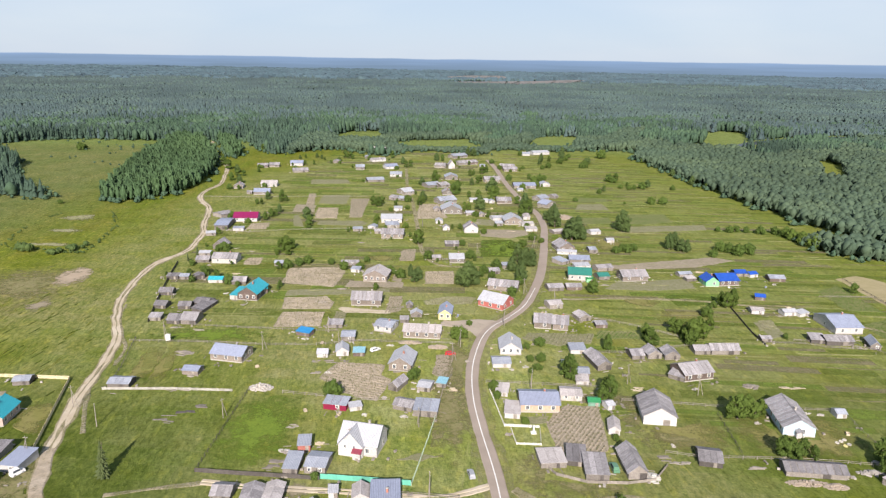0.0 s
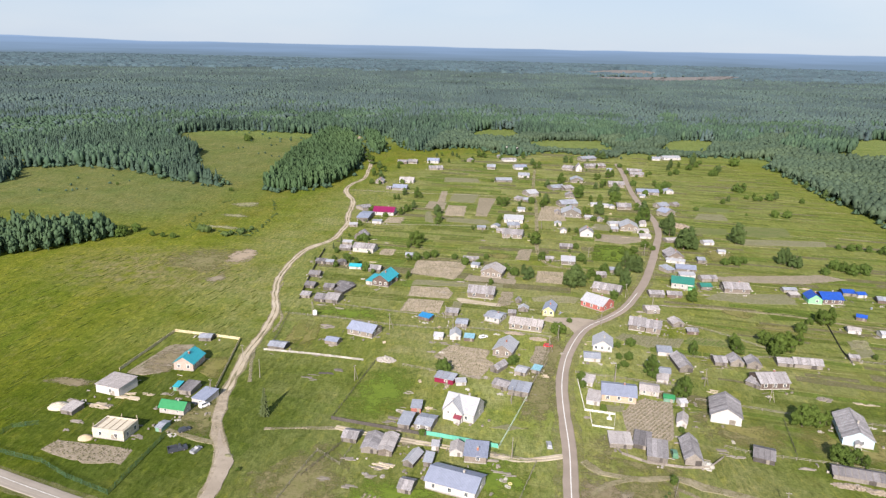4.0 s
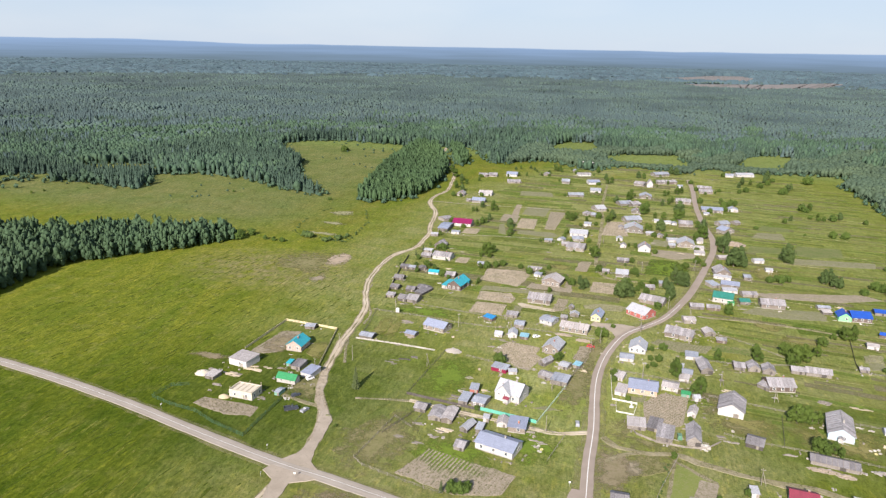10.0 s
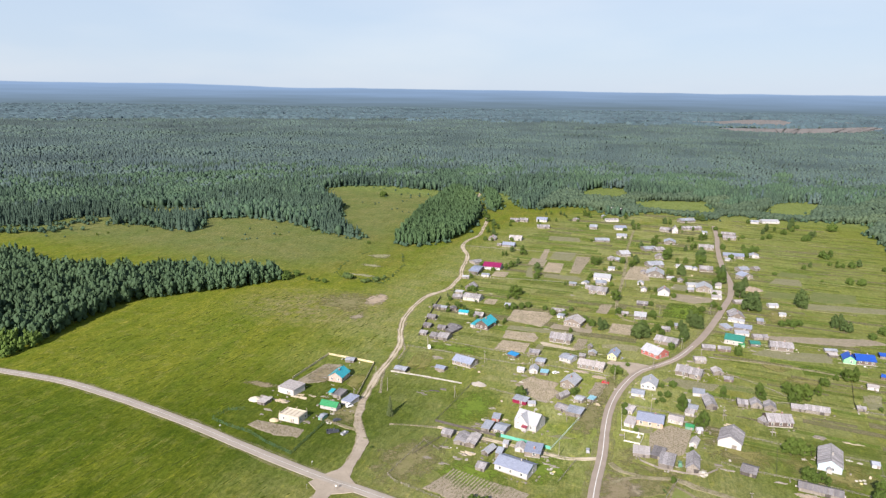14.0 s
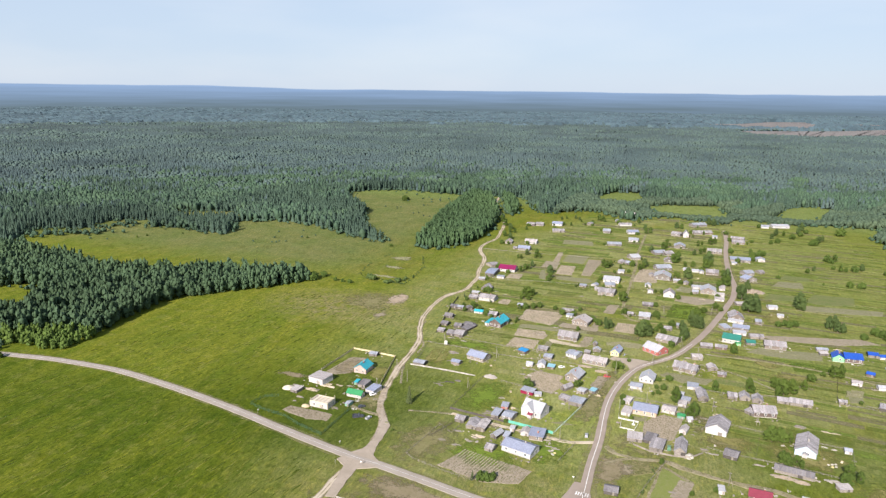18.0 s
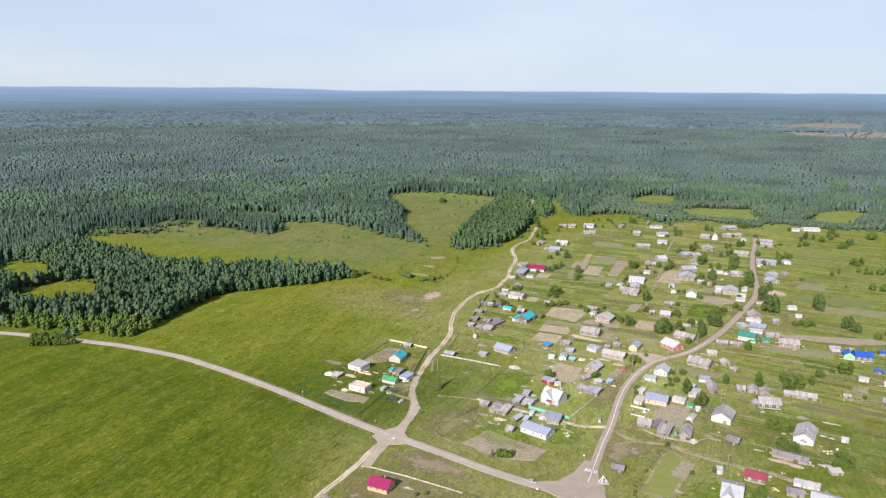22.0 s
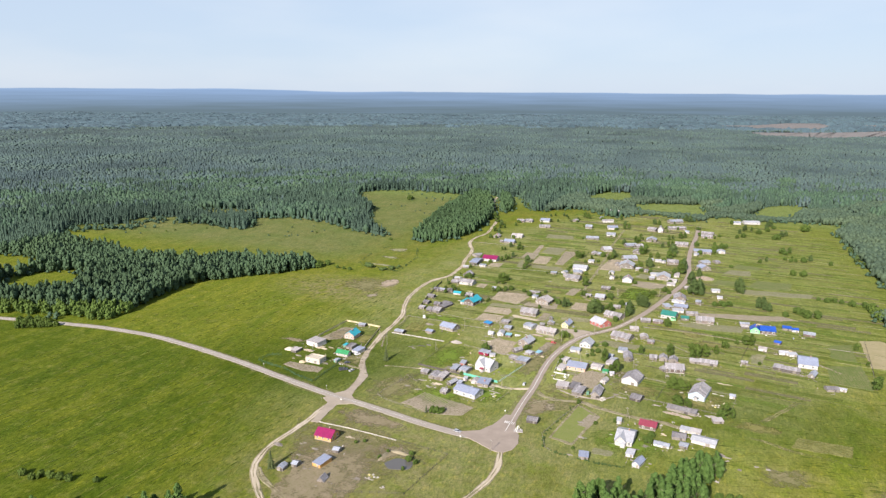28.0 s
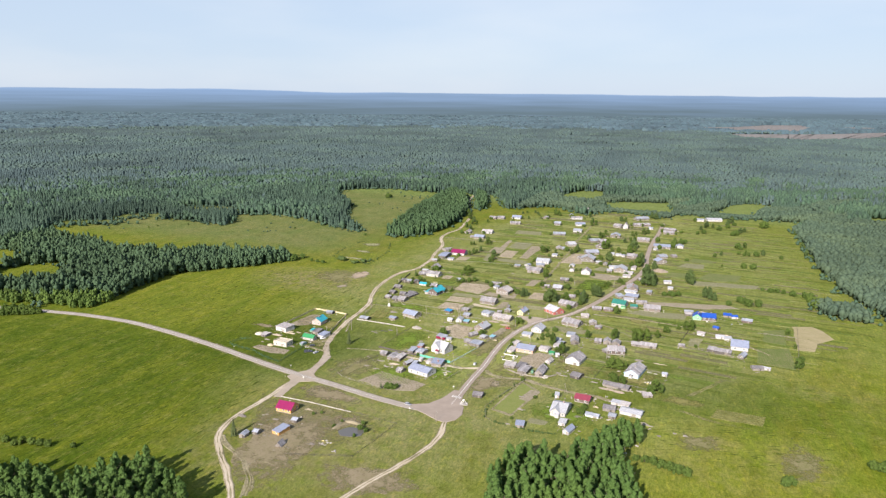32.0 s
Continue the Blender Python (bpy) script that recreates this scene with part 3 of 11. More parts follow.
def ribbon(name, pts, width, mat, z, label, category, ragged=0.0, crown=0.0, shift=0.0, step=4.0, parent=None, kind="structure"):
    """A strip of road along a line, with a sloping verge and a worn, uneven edge."""
    line = smooth_line(pts, step)
    verts, faces = [], []
    for i, q in enumerate(line):
        d = (line[min(i + 1, len(line) - 1)] - line[max(i - 1, 0)]).normalized()
        side = Vector((-d.y, d.x))
        q = q + side * shift
        wl_ = width / 2 + ragged * noise.noise((q.x * 0.11, q.y * 0.11, 3.3)) + ragged * 0.6 * noise.noise((q.x * 0.5, q.y * 0.5, 7.1))
        wr_ = width / 2 + ragged * noise.noise((q.x * 0.11, q.y * 0.11, 13.3)) + ragged * 0.6 * noise.noise((q.x * 0.5, q.y * 0.5, 17.1))
        for off, h in ((wl_ + 0.4, -0.05), (wl_, z), (0, z + crown), (-wr_, z), (-wr_ - 0.4, -0.05)):
            verts.append((q.x + side.x * off, q.y + side.y * off, h))
    for i in range(len(line) - 1):
        for k in range(4):
            a = i * 5 + k
            faces.append((a, a + 1, a + 6, a + 5))
    ob = mesh_object(name, verts, faces, mat, parent)
    if parent is None:
        tagged(ob, label, category, "", kind)
    return ob


LAYERS = [0]


def patch(name, poly, mat, z, label, category, ragged=0.8, kind="structure"):
    """A flat piece of ground with an uneven outline; each lies a little above the last."""
    LAYERS[0] += 1
    z += 0.0012 * LAYERS[0]
    pts = []
    for (ax, ay), (bx, by) in zip(poly, poly[1:] + poly[:1]):
        k = max(1, int(math.hypot(bx - ax, by - ay) / 2.5))
        for i in range(k):
            x, y = ax + (bx - ax) * i / k, ay + (by - ay) * i / k
            pts.append((x + ragged * noise.noise((x * 0.3, y * 0.3, 1.7)), y + ragged * noise.noise((x * 0.3, y * 0.3, 9.2))))
    n = len(pts)
    cx, cy = sum(p[0] for p in pts) / n, sum(p[1] for p in pts) / n
    verts = [(x, y, z) for x, y in pts] + [(x + (x - cx) * 0.01, y + (y - cy) * 0.01, -0.05) for x, y in pts]
    faces = [tuple(range(n))] + [(i, i + n, (i + 1) % n + n, (i + 1) % n) for i in range(n)]
    return tagged(mesh_object(name, verts, faces, mat), label, category, "", kind)


# ---- ground ----
gx = np.array([-7000, -3500, -1800, -900, -450, -200, 0, 200, 450, 900, 1800, 3500, 7000])
gy = np.array([-2000, -900, -400, -100, 100, 300, 500, 800, 1300, 2200, 3600, 5200, 7000])
ground = mesh_object("ground", [(x, y, 0) for y in gy for x in gx], [(r * 13 + c, r * 13 + c + 1, r * 13 + c + 14, r * 13 + c + 13) for r in range(12) for c in range(12)], GRASS)
tagged(ground, "green summer meadow land with yellowish and worn areas", "ground", "", "structure")

MAIN_ROAD = [(50, 812), (55, 744), (57, 680), (61, 616), (66, 566), (71, 528), (71, 487), (67, 455), (62, 419), (55, 377), (48, 347), (40, 321), (31, 304), (22, 291), (17, 278), (13, 257), (11.5, 240), (11.5, 222), (13, 203), (16, 176), (17.5, 150), (19.5, 128), (21, 110)]
HIGHWAY = [(-560, 70), (-470, 100), (-420, 115), (-348, 131), (-318, 135), (-284, 137), (-247, 134), (-210, 129), (-175, 123), (-142, 116), (-111, 110), (-90, 106.5), (-74, 105), (-46, 101), (-23, 97.5), (2, 96), (18, 98)]
WEST_TRACK = [(-87, 106), (-90, 127), (-96, 146), (-107, 162), (-116, 187), (-124, 219), (-132, 264), (-146, 297), (-156, 329), (-161, 375), (-153, 406), (-155, 430), (-158, 452), (-166, 476), (-178, 525), (-190, 548), (-200, 570), (-204, 598), (-202, 630), (-211, 672), (-227, 734), (-245, 773), (-263, 817), (-294, 890), (-310, 950)]
SOUTH_TRACK = [(-89, 106), (-89.5, 92), (-88, 67), (-88, 38), (-81, 16), (-67, 2), (-48, -14), (-30, -33), (-10, -70)]
SOUTHEAST_TRACK = [(26, 92), (32, 64), (28, 38), (21, 13), (16, -10), (12, -40)]
ribbon("road_verge", MAIN_ROAD, 9.5, VERGE, 0.05, "dusty trodden verge of the village road", "road", 1.6)
ribbon("main_road", MAIN_ROAD, 4.4, ASPHALT, 0.17, "dusty grey asphalt village road winding between houses", "road", 0.25, 0.04)
ribbon("road_verge", HIGHWAY, 8.6, VERGE, 0.055, "thin grassy verge of the country road", "road", 1.2)
ribbon("highway", HIGHWAY, 5.5, WORNROAD, 0.18, "grey asphalt country road crossing the meadow", "road", 0.2, 0.05)
ribbon("west_track", WEST_TRACK, 4.2, TRACK, 0.145, "sandy dirt track with wheel ruts along the village edge", "road", 1.3)
for side in (-0.95, 0.95):
    ribbon("wheel_rut", WEST_TRACK, 1.15, SAND, 0.166, "pale sandy wheel rut of the track", "road", 0.9, shift=side, step=3)
    ribbon("wheel_rut", SOUTH_TRACK[1:], 0.95, SAND, 0.168, "pale sandy wheel rut of the track", "road", 0.8, shift=side * 0.85, step=3)
    ribbon("wheel_rut", SOUTHEAST_TRACK, 0.95, SAND, 0.170, "pale sandy wheel rut of the track", "road", 0.8, shift=side * 0.85, step=3)
ribbon("track_mouth", WEST_TRACK[1:5], 3.7, SANDSOFT, 0.176, "broad pale sandy end of the track", "road", 0.8)
ribbon("south_track", SOUTH_TRACK, 3.4, TRACK, 0.149, "narrow sandy dirt track beside a meadow", "road", 0.8)
ribbon("southeast_track", SOUTHEAST_TRACK, 3.2, TRACK, 0.153, "pale dirt track leading off the junction", "road", 0.9)
patch("lane_mouth", [(1, 296), (9, 299), (17, 300.5), (25, 299), (19, 287), (15.5, 276), (12.6, 286), (8, 292.5), (2, 292.5)], GRAVEL, 0.12, "gravel mouth of a lane joining the village road", "road", 0.8)
ribbon("side_lane", [(20, 292), (9, 293), (0, 295.5)], 6.5, GRAVEL, 0.160, "short gravel lane off the village road", "road", 0.5)
patch("junction", [(-3.3, 97.6), (7.7, 104.7), (11.3, 113.5), (13, 121.9), (14, 130), (20.5, 130), (22.7, 123.6), (24.5, 116.4), (29.6, 108.5), (32.4, 100.0), (31.9, 91.7), (28.0, 86.0), (22.2, 86.2), (12.0, 90.8), (3.4, 94.0)], ASPHALT, 0.23, "wide dusty gravel junction where two roads meet", "road", 0.5)

patch("track_crossing", [(-105.5, 161.5), (-99.0, 152.0), (-94.0, 147.5), (-90.5, 143.4), (-87.4, 128.6), (-86.1, 119.2), (-83.4, 111.9), (-78.0, 107.3), (-71.4, 105.4), (-79.2, 100.6), (-84.0, 97.2), (-83.2, 85.8), (-80.6, 72.2), (-85.3, 71.7), (-88.9, 86.9), (-91.8, 97.4), (-98.0, 101.6), (-96.1, 107.8), (-91.8, 115.3), (-91.2, 126.7), (-94.5, 139.3), (-98.0, 147.0), (-103.0, 156.0)], GRAVEL, 0.19, "dusty crossing where sandy tracks meet the road", "road", 0.6)

# ---- woods ----
OPEN_LAND = [(-1200, -1500), (1200, -1500), (1200, 250), (400, 395), (291, 428), (262, 505), (255, 560), (247, 600), (240, 700), (230, 790), (225, 835), (240, 868), (246, 908), (202, 910), (165, 905), (134, 892), (105, 896), (64, 905), (50, 852), (28, 874), (4, 868), (-17, 879), (-51, 872), (-68, 826), (-85, 832), (-99, 856), (-130, 882), (-157, 872), (-180, 846), (-199, 824), (-222, 868), (-246, 915), (-272, 960), (-295, 955), (-345, 960), (-385, 938), (-483, 950), (-540, 918), (-558, 868), (-503, 788), (-439, 726), (-398, 640), (-369, 608), (-315, 550), (-347, 557), (-425, 594), (-470, 604), (-520, 603), (-548, 573), (-542, 542), (-591, 527), (-667, 527), (-703, 508)]
OPEN_LAND += [(-704, 459), (-742, 416), (-690, 345), (-570, 325), (-485, 308), (-440, 325), (-405, 338), (-375, 360), (-332, 374), (-296, 376), (-302, 356), (-324, 320), (-353, 287), (-366, 270), (-360, 208), (-343, 150), (-362, 141), (-405, 133), (-470, 112), (-600, 60), (-1200, -200)]
WEST_WOOD = [(-272, 552), (-244, 546), (-224, 581), (-219, 629), (-236, 724), (-256, 793), (-316, 920), (-358, 949), (-340, 840), (-326, 756), (-296, 640)]
RIVER = [(408, 989), (455, 1037), (508, 1075), (573, 1111), (640, 1140)]
FAR_FIELDS = [[(-200, 3950), (-20, 4080), (150, 4480), (330, 4560), (380, 4150), (300, 3640), (60, 3480), (-120, 3600)], [(-20, 3350), (150, 3420), (420, 3600), (700, 3950), (800, 3800), (560, 3250), (300, 2960), (60, 3020)], [(420, 4100), (560, 4480), (760, 4460), (640, 4050)]]
CLEARINGS = [[(-166, 1018), (-147, 1093), (-107, 1106), (-80, 1028), (-88, 958), (-140, 950)], [(-75, 965), (-43, 990), (32, 1015), (54, 935), (46, 893), (0, 893), (-50, 893)], [(106, 925), (114, 965), (131, 1040), (158, 1075), (198, 1068), (196, 1040), (182, 990), (168, 932)], *FAR_FIELDS, [(420, 1150), (464, 1195), (490, 1165), (445, 1030), (396, 950), (350, 955)], [(432, 824), (460, 851), (456, 812), (400, 690), (375, 690)], [(-668, 252), (-639, 264), (-616, 266), (-582, 256), (-550, 226), (-545, 205), (-575, 188), (-640, 212)], [(-545, 190), (-540, 226), (-520, 246), (-488, 242), (-462, 220), (-446, 190), (-460, 164), (-484, 150), (-520, 156)], [(-640, 560), (-560, 590), (-590, 640), (-690, 600)]]

WOOD_ISLES = [[(-258, 832), (-240, 792), (-233, 812), (-262, 890), (-284, 938), (-302, 950)], [(239, 453), (251, 446), (275, 432), (275, 405), (252, 412), (240, 421), (232, 437)], [(-622, 491), (-615, 507), (-592, 506), (-609, 526), (-639, 524)], [(-591, 519), (-541, 501), (-509, 505), (-527, 534), (-584, 547), (-614, 541)], [(-740, 438), (-704, 440), (-681, 459), (-704, 479), (-742, 469), (-773, 462)]]


def is_wood(x, y):
    w = ~inside(OPEN_LAND, x, y) | inside(WEST_WOOD, x, y)
    for c in WOOD_ISLES:
        w |= inside(c, x, y)
    for c in CLEARINGS:
        w &= ~inside(c, x, y)
    return w & ~((x > 330) & (x < 640) & (np.abs(y - np.interp(x, [p[0] for p in RIVER], [p[1] for p in RIVER]) + 22) < 38))


rng = np.random.default_rng(5)


def cone_tree(sides, tiers, jag):
    """A spruce of radius 1 and height 1: drooping tiers with a jagged hem."""
    v, f = [], []
    for k in range(tiers):
        z0, z1 = 0.05 + 0.93 * k / tiers, min(1.0, 0.05 + 0.93 * (k + 1.6) / tiers)
        r = (1 - k / tiers) ** 0.85
        b = len(v)
        for s in range(sides):
            a = 2 * math.pi * (s + 0.5 * k) / sides
            rr = r * (1 + jag * (0.5 - (s * 7 + k * 3) % 5 / 4))
            v.append((rr * math.cos(a), rr * math.sin(a), z0 + 0.03 * ((s * 3 + k) % 4 - 1.5)))
        v.append((0, 0, z1))
        f += [(b + s, b + (s + 1) % sides, b + sides) for s in range(sides)]
    return np.array(v), np.array(f)


def round_tree(rings, sides, seed):
    """A lumpy broadleaf crown of radius 1 and height 1, widest in its upper half."""
    r_ = random.Random(seed)
    v, f = [(0, 0, 0.06)], []
    for k in range(rings):
        t = (k + 0.7) / rings
        rad = math.sin(math.pi * min(0.95, t * t * 0.45 + t * 0.47 + 0.06)) ** 0.6
        for s in range(sides):
            a = 2 * math.pi * (s + 0.5 * (k % 2)) / sides
            q = rad * r_.uniform(0.68, 1.18)
            v.append((q * math.cos(a), q * math.sin(a), 0.1 + 0.86 * (k + 0.5) / rings + r_.uniform(-0.05, 0.05)))
    v.append((0, 0, 1))
    for s in range(sides):
        f.append((0, 1 + (s + 1) % sides, 1 + s))
        for k in range(rings - 1):
            a, b = 1 + k * sides + s, 1 + k * sides + (s + 1) % sides
            f += [(a, b, b + sides), (a, b + sides, a + sides)]
        f.append((1 + (rings - 1) * sides + s, 1 + (rings - 1) * sides + (s + 1) % sides, len(v) - 1))
    return np.array(v), np.array(f)


def leafy(base, leaves, size, seed):
    """A crown template with loose leaf clumps breaking its outline."""
    r_ = random.Random(seed)
    v, f = base
    v, f = [tuple(p) for p in v], [tuple(q) for q in f]
    for _ in range(leaves):
        u = Vector((r_.gauss(0, 1), r_.gauss(0, 1), r_.gauss(0, 1))).normalized()
        c = Vector((u.x * 0.86, u.y * 0.86, 0.56 + u.z * 0.4))
        a, b = Vector((r_.uniform(-1, 1), r_.uniform(-1, 1), r_.uniform(-0.25, 0.25))).normalized() * size, Vector((r_.uniform(-0.4, 0.4), r_.uniform(-0.4, 0.4), 0.42)).normalized() * size * 0.42
        k = len(v)
        v += [tuple(c + a), tuple(c + b), tuple(c - a), tuple(c - b)]
        f += [(k, k + 1, k + 2), (k, k + 2, k + 3)]
    return np.array(v), np.array(f)


def stand(name, x, y, template, radius, height, mat, label, smooth=False):
    """Many trees of one build in one mesh."""
    tv, tf = template
    n = len(x)
    if n == 0:
        return None
    a = rng.uniform(0, 2 * np.pi, n)
    grow = rng.uniform(0.0, 1.0, n) ** 0.8
    r, h = radius * (0.66 + 0.56 * grow) * rng.uniform(0.8, 1.25, n), height * (0.66 + 0.44 * grow) * rng.uniform(0.92, 1.08, n)
    c, s = np.cos(a), np.sin(a)
    v = np.empty((n, len(tv), 3))
    v[:, :, 0] = x[:, None] + r[:, None] * (c[:, None] * tv[:, 0] - s[:, None] * tv[:, 1])
    v[:, :, 1] = y[:, None] + r[:, None] * (s[:, None] * tv[:, 0] + c[:, None] * tv[:, 1])
    lean = rng.uniform(-0.06, 0.06, (n, 2)) * h[:, None]
    v[:, :, 0] += lean[:, :1] * tv[:, 2]
    v[:, :, 1] += lean[:, 1:] * tv[:, 2]
    v[:, :, 2] = h[:, None] * tv[:, 2]
    f = (tf[None] + (np.arange(n) * len(tv))[:, None, None]).reshape(-1, 3).astype(np.int32)
    me = bpy.data.meshes.new(name)
    me.vertices.add(n * len(tv))
    me.vertices.foreach_set("co", v.reshape(-1).astype(np.float32))
    me.loops.add(f.size)
    me.loops.foreach_set("vertex_index", f.reshape(-1))
    me.polygons.add(len(f))
    me.polygons.foreach_set("loop_start", np.arange(0, f.size, 3, dtype=np.int32))
    me.update(calc_edges=True)
    if smooth:
        me.shade_smooth()
    me.materials.append(mat)
    return tagged(new(name, me), label, "forest", "", "stuff")


def scatter(x0, x1, y0, y1, step):
    xs, ys = np.meshgrid(np.arange(x0, x1, step), np.arange(y0, y1, step))
    x = xs.ravel() + rng.uniform(-0.48, 0.48, xs.size) * step
    y = ys.ravel() + rng.uniform(-0.48, 0.48, xs.size) * step
    return x, y


def in_fan(x, y):
    """The stretch of country that the flight overlooks."""
    a = np.degrees(np.arctan2(-(x - 100), y + 150))
    return (a > -37) & (a < np.where(np.hypot(x, y) < 1300, 66, 61))


def density(x, y, scale, seed):
    """A smooth field of stands, about 0 to 1."""
    r_ = np.random.default_rng(seed)
    t = np.zeros(x.shape)
    for k in range(7):
        d, p, w = r_.uniform(0, np.pi), r_.uniform(0, 6.28), r_.uniform(0.6, 2.4) / scale
        t += np.sin((x * np.cos(d) + y * np.sin(d)) * w * 6.28 + p + 1.3 * np.sin(x * w * 2 + k))
    return 0.5 + t / 7


def column_tree(rings, sides, seed):
    """A slender upright crown of radius 1 and height 1, fullest below its middle, with a blunt tip."""
    r_ = random.Random(seed)
    v, f = [(0, 0, 0.04)], []
    for k in range(rings):
        t = (k + 0.55) / rings
        rad = math.sin(math.pi * t ** 0.85) ** 0.5
        for s in range(sides):
            a = 2 * math.pi * (s + 0.5 * (k % 2) + r_.uniform(-0.15, 0.15)) / sides
            q = rad * r_.uniform(0.66, 1.2)
            v.append((q * math.cos(a), q * math.sin(a), 0.06 + 0.88 * t + r_.uniform(-0.05, 0.05)))
    v.append((r_.uniform(-0.1, 0.1), r_.uniform(-0.1, 0.1), 1))
    for s in range(sides):
        f.append((0, 1 + (s + 1) % sides, 1 + s))
        for k in range(rings - 1):
            a, b = 1 + k * sides + s, 1 + k * sides + (s + 1) % sides
            f += [(a, b, b + sides), (a, b + sides, a + sides)]
        f.append((1 + (rings - 1) * sides + s, 1 + (rings - 1) * sides + (s + 1) % sides, len(v) - 1))
    return np.array(v), np.array(f)


STAND_SEEDS = np.random.default_rng(77).uniform((-4700, -200, 0.62), (3500, 5200, 1.12), (620, 3))


def age(x, y):
    """The height of the stand that a place belongs to, as a share of a grown wood: felled blocks grow back at their own times."""
    out = np.empty(x.shape)
    wx, wy = x + 30 * np.sin(y / 90), y + 30 * np.sin(x / 110)
    for i in range(0, x.size, 20000):
        d = (wx[i:i + 20000, None] - STAND_SEEDS[:, 0]) ** 2 + ((wy[i:i + 20000, None] - STAND_SEEDS[:, 1]) * 1.5) ** 2
        out[i:i + 20000] = STAND_SEEDS[d.argmin(1), 2]
    return np.where(np.hypot(x, y - 100) < 950, np.maximum(out, 0.85), out)


def woods(near, far, step, spruce, broad, r_s, h_s, r_b, h_b, suffix):
    x, y = scatter(-4600, 3400, -150, 5100, step)
    d = np.hypot(x - 0, y - 100)
    blur = 420 * density(x, y, 170, 21) - 210 + rng.uniform(-120, 120, x.size)
    d = d + blur
    k = (d >= near) & (d < far) & in_fan(x, y)
    x, y = x[k], y[k]
    k = is_wood(x, y)
    x, y = x[k], y[k]
    kind = density(x, y, 420, 3) + rng.uniform(-0.35, 0.35, x.size)
    right = ((x > 120) & (y < 760 + 420 * density(x, y, 300, 9)) & (y > 300)) | ((x > -190) & (x < 300) & (y > 840) & (y < 960 + 120 * density(x, y, 110, 14)))
    alder = (x < -285) & (x > -660) & (y > 120) & (y < 430)
    keep = ~alder | (near > 0)
    conifer = (kind > np.where(inside(WEST_WOOD, x, y), 0.8, np.where(x < -150, 0.40, 0.60))) & ~right & ~alder & ~(inside(WEST_WOOD, x, y) | inside(WOOD_ISLES[0], x, y))
    tall = age(x, y)
    # beyond 1 km the conifers take the haze-tinted base colour
    stand(("pine" if near > 1000 else "spruce") + "_forest" + suffix, x[conifer], y[conifer], spruce, r_s, h_s * tall[conifer], HAZY_CONIFER if near > 1000 else SPRUCE, "dense dark green conifer forest")
    if near == 0:
        stand("willow_forest" + suffix, x[right], y[right], leafy(round_tree(3, 5, 12), 6, 0.55, 8), r_b * 1.2, h_b * np.where((x > -75) & (x < 185) & (y < 935), 0.42, 0.72)[right], WILLOW, "dense grey-green willow and alder wood")
    else:
        stand("willow_forest" + suffix, x[right], y[right], broad, r_b * 1.2, h_b * 0.7, WILLOW, "dense grey-green willow and alder wood")
    slope = inside(WEST_WOOD, x, y) | inside(WOOD_ISLES[0], x, y)
    if near == 0:
        cx_, cy_ = scatter(-380, -210, 530, 960, 3.9)
        own = inside(WEST_WOOD, cx_, cy_) | inside(WOOD_ISLES[0], cx_, cy_)
        cx_, cy_ = cx_[own], cy_[own]
        turn = rng.integers(0, 3, cx_.size)
        for i in range(3):
            stand("birch_copse", cx_[turn == i], cy_[turn == i], leafy(column_tree(4, 6, 31 + i), 26, 0.42, 40 + i), 2.3, h_b * (0.78, 0.9, 0.98)[i], COPSE, "fresh green birch copse beside the track")
        keep = keep & ~slope
    k = ~conifer & ~right & keep
    # far birches likewise take leaf colours with haze painted in
    stand("birch_forest" + suffix, x[k], y[k], broad, r_b, h_b * tall[k], HAZY_BIRCH if near > 1000 else BIRCH, "dense mid green birch forest")


woods(0, 1150, 5.2, cone_tree(5, 3, 0.5), column_tree(3, 5, 2), 2.4, 17.5, 3.2, 15, "")
woods(1150, 2300, 7.8, cone_tree(4, 2, 0.35), column_tree(2, 4, 4), 4.0, 17.5, 5.3, 14.5, "")
woods(2300, 3500, 12.5, cone_tree(4, 1, 0.3), column_tree(1, 4, 6), 7.2, 17, 9.4, 14.5, "")


def canopy(near, far, cell, mat):
    """The closed roof of far woods: a jagged sheet of treetops."""
    xs, ys = np.arange(-6400, 4700, cell), np.arange(-100, 7000, cell)
    gx_, gy_ = np.meshgrid(xs, ys)
    px = gx_ + rng.uniform(-0.45, 0.45, gx_.shape) * cell
    py = gy_ + rng.uniform(-0.45, 0.45, gx_.shape) * cell
    pz = 7 + 15 * rng.uniform(0, 1, gx_.shape) ** 1.3 + 5 * (density(gx_, gy_, 600, 31) - 0.5)
    mx, my = gx_[:-1, :-1] + cell / 2, gy_[:-1, :-1] + cell / 2
    d = np.hypot(mx, my - 100) + (300 * density(mx, my, 250, 41) - 150)
    use = (d >= near) & (d < far) & in_fan(mx, my)
    for c in FAR_FIELDS:
        use &= ~inside(c, mx, my)
    touch = np.zeros(gx_.shape, int)
    for i in (0, 1):
        for j in (0, 1):
            touch[i:touch.shape[0] - 1 + i, j:touch.shape[1] - 1 + j] += use
    pz = np.where(touch < 4, -0.5, pz)
    w = gx_.shape[1]
    r, c = np.nonzero(use)
    a = r * w + c
    quads = np.stack([a, a + 1, a + w + 1, a + w], 1)
    tris = np.concatenate([quads[:, [0, 1, 2]], quads[:, [0, 2, 3]]])
    ids, flat = np.unique(tris, return_inverse=True)
    v = np.stack([px.ravel()[ids], py.ravel()[ids], pz.ravel()[ids]], 1)
    me = bpy.data.meshes.new("far_forest")
    me.from_pydata(v.tolist(), [], flat.reshape(-1, 3).tolist())
    me.materials.append(mat)
    return tagged(new("far_forest", me), "distant unbroken forest canopy tinted with blue haze", "forest", "", "stuff")


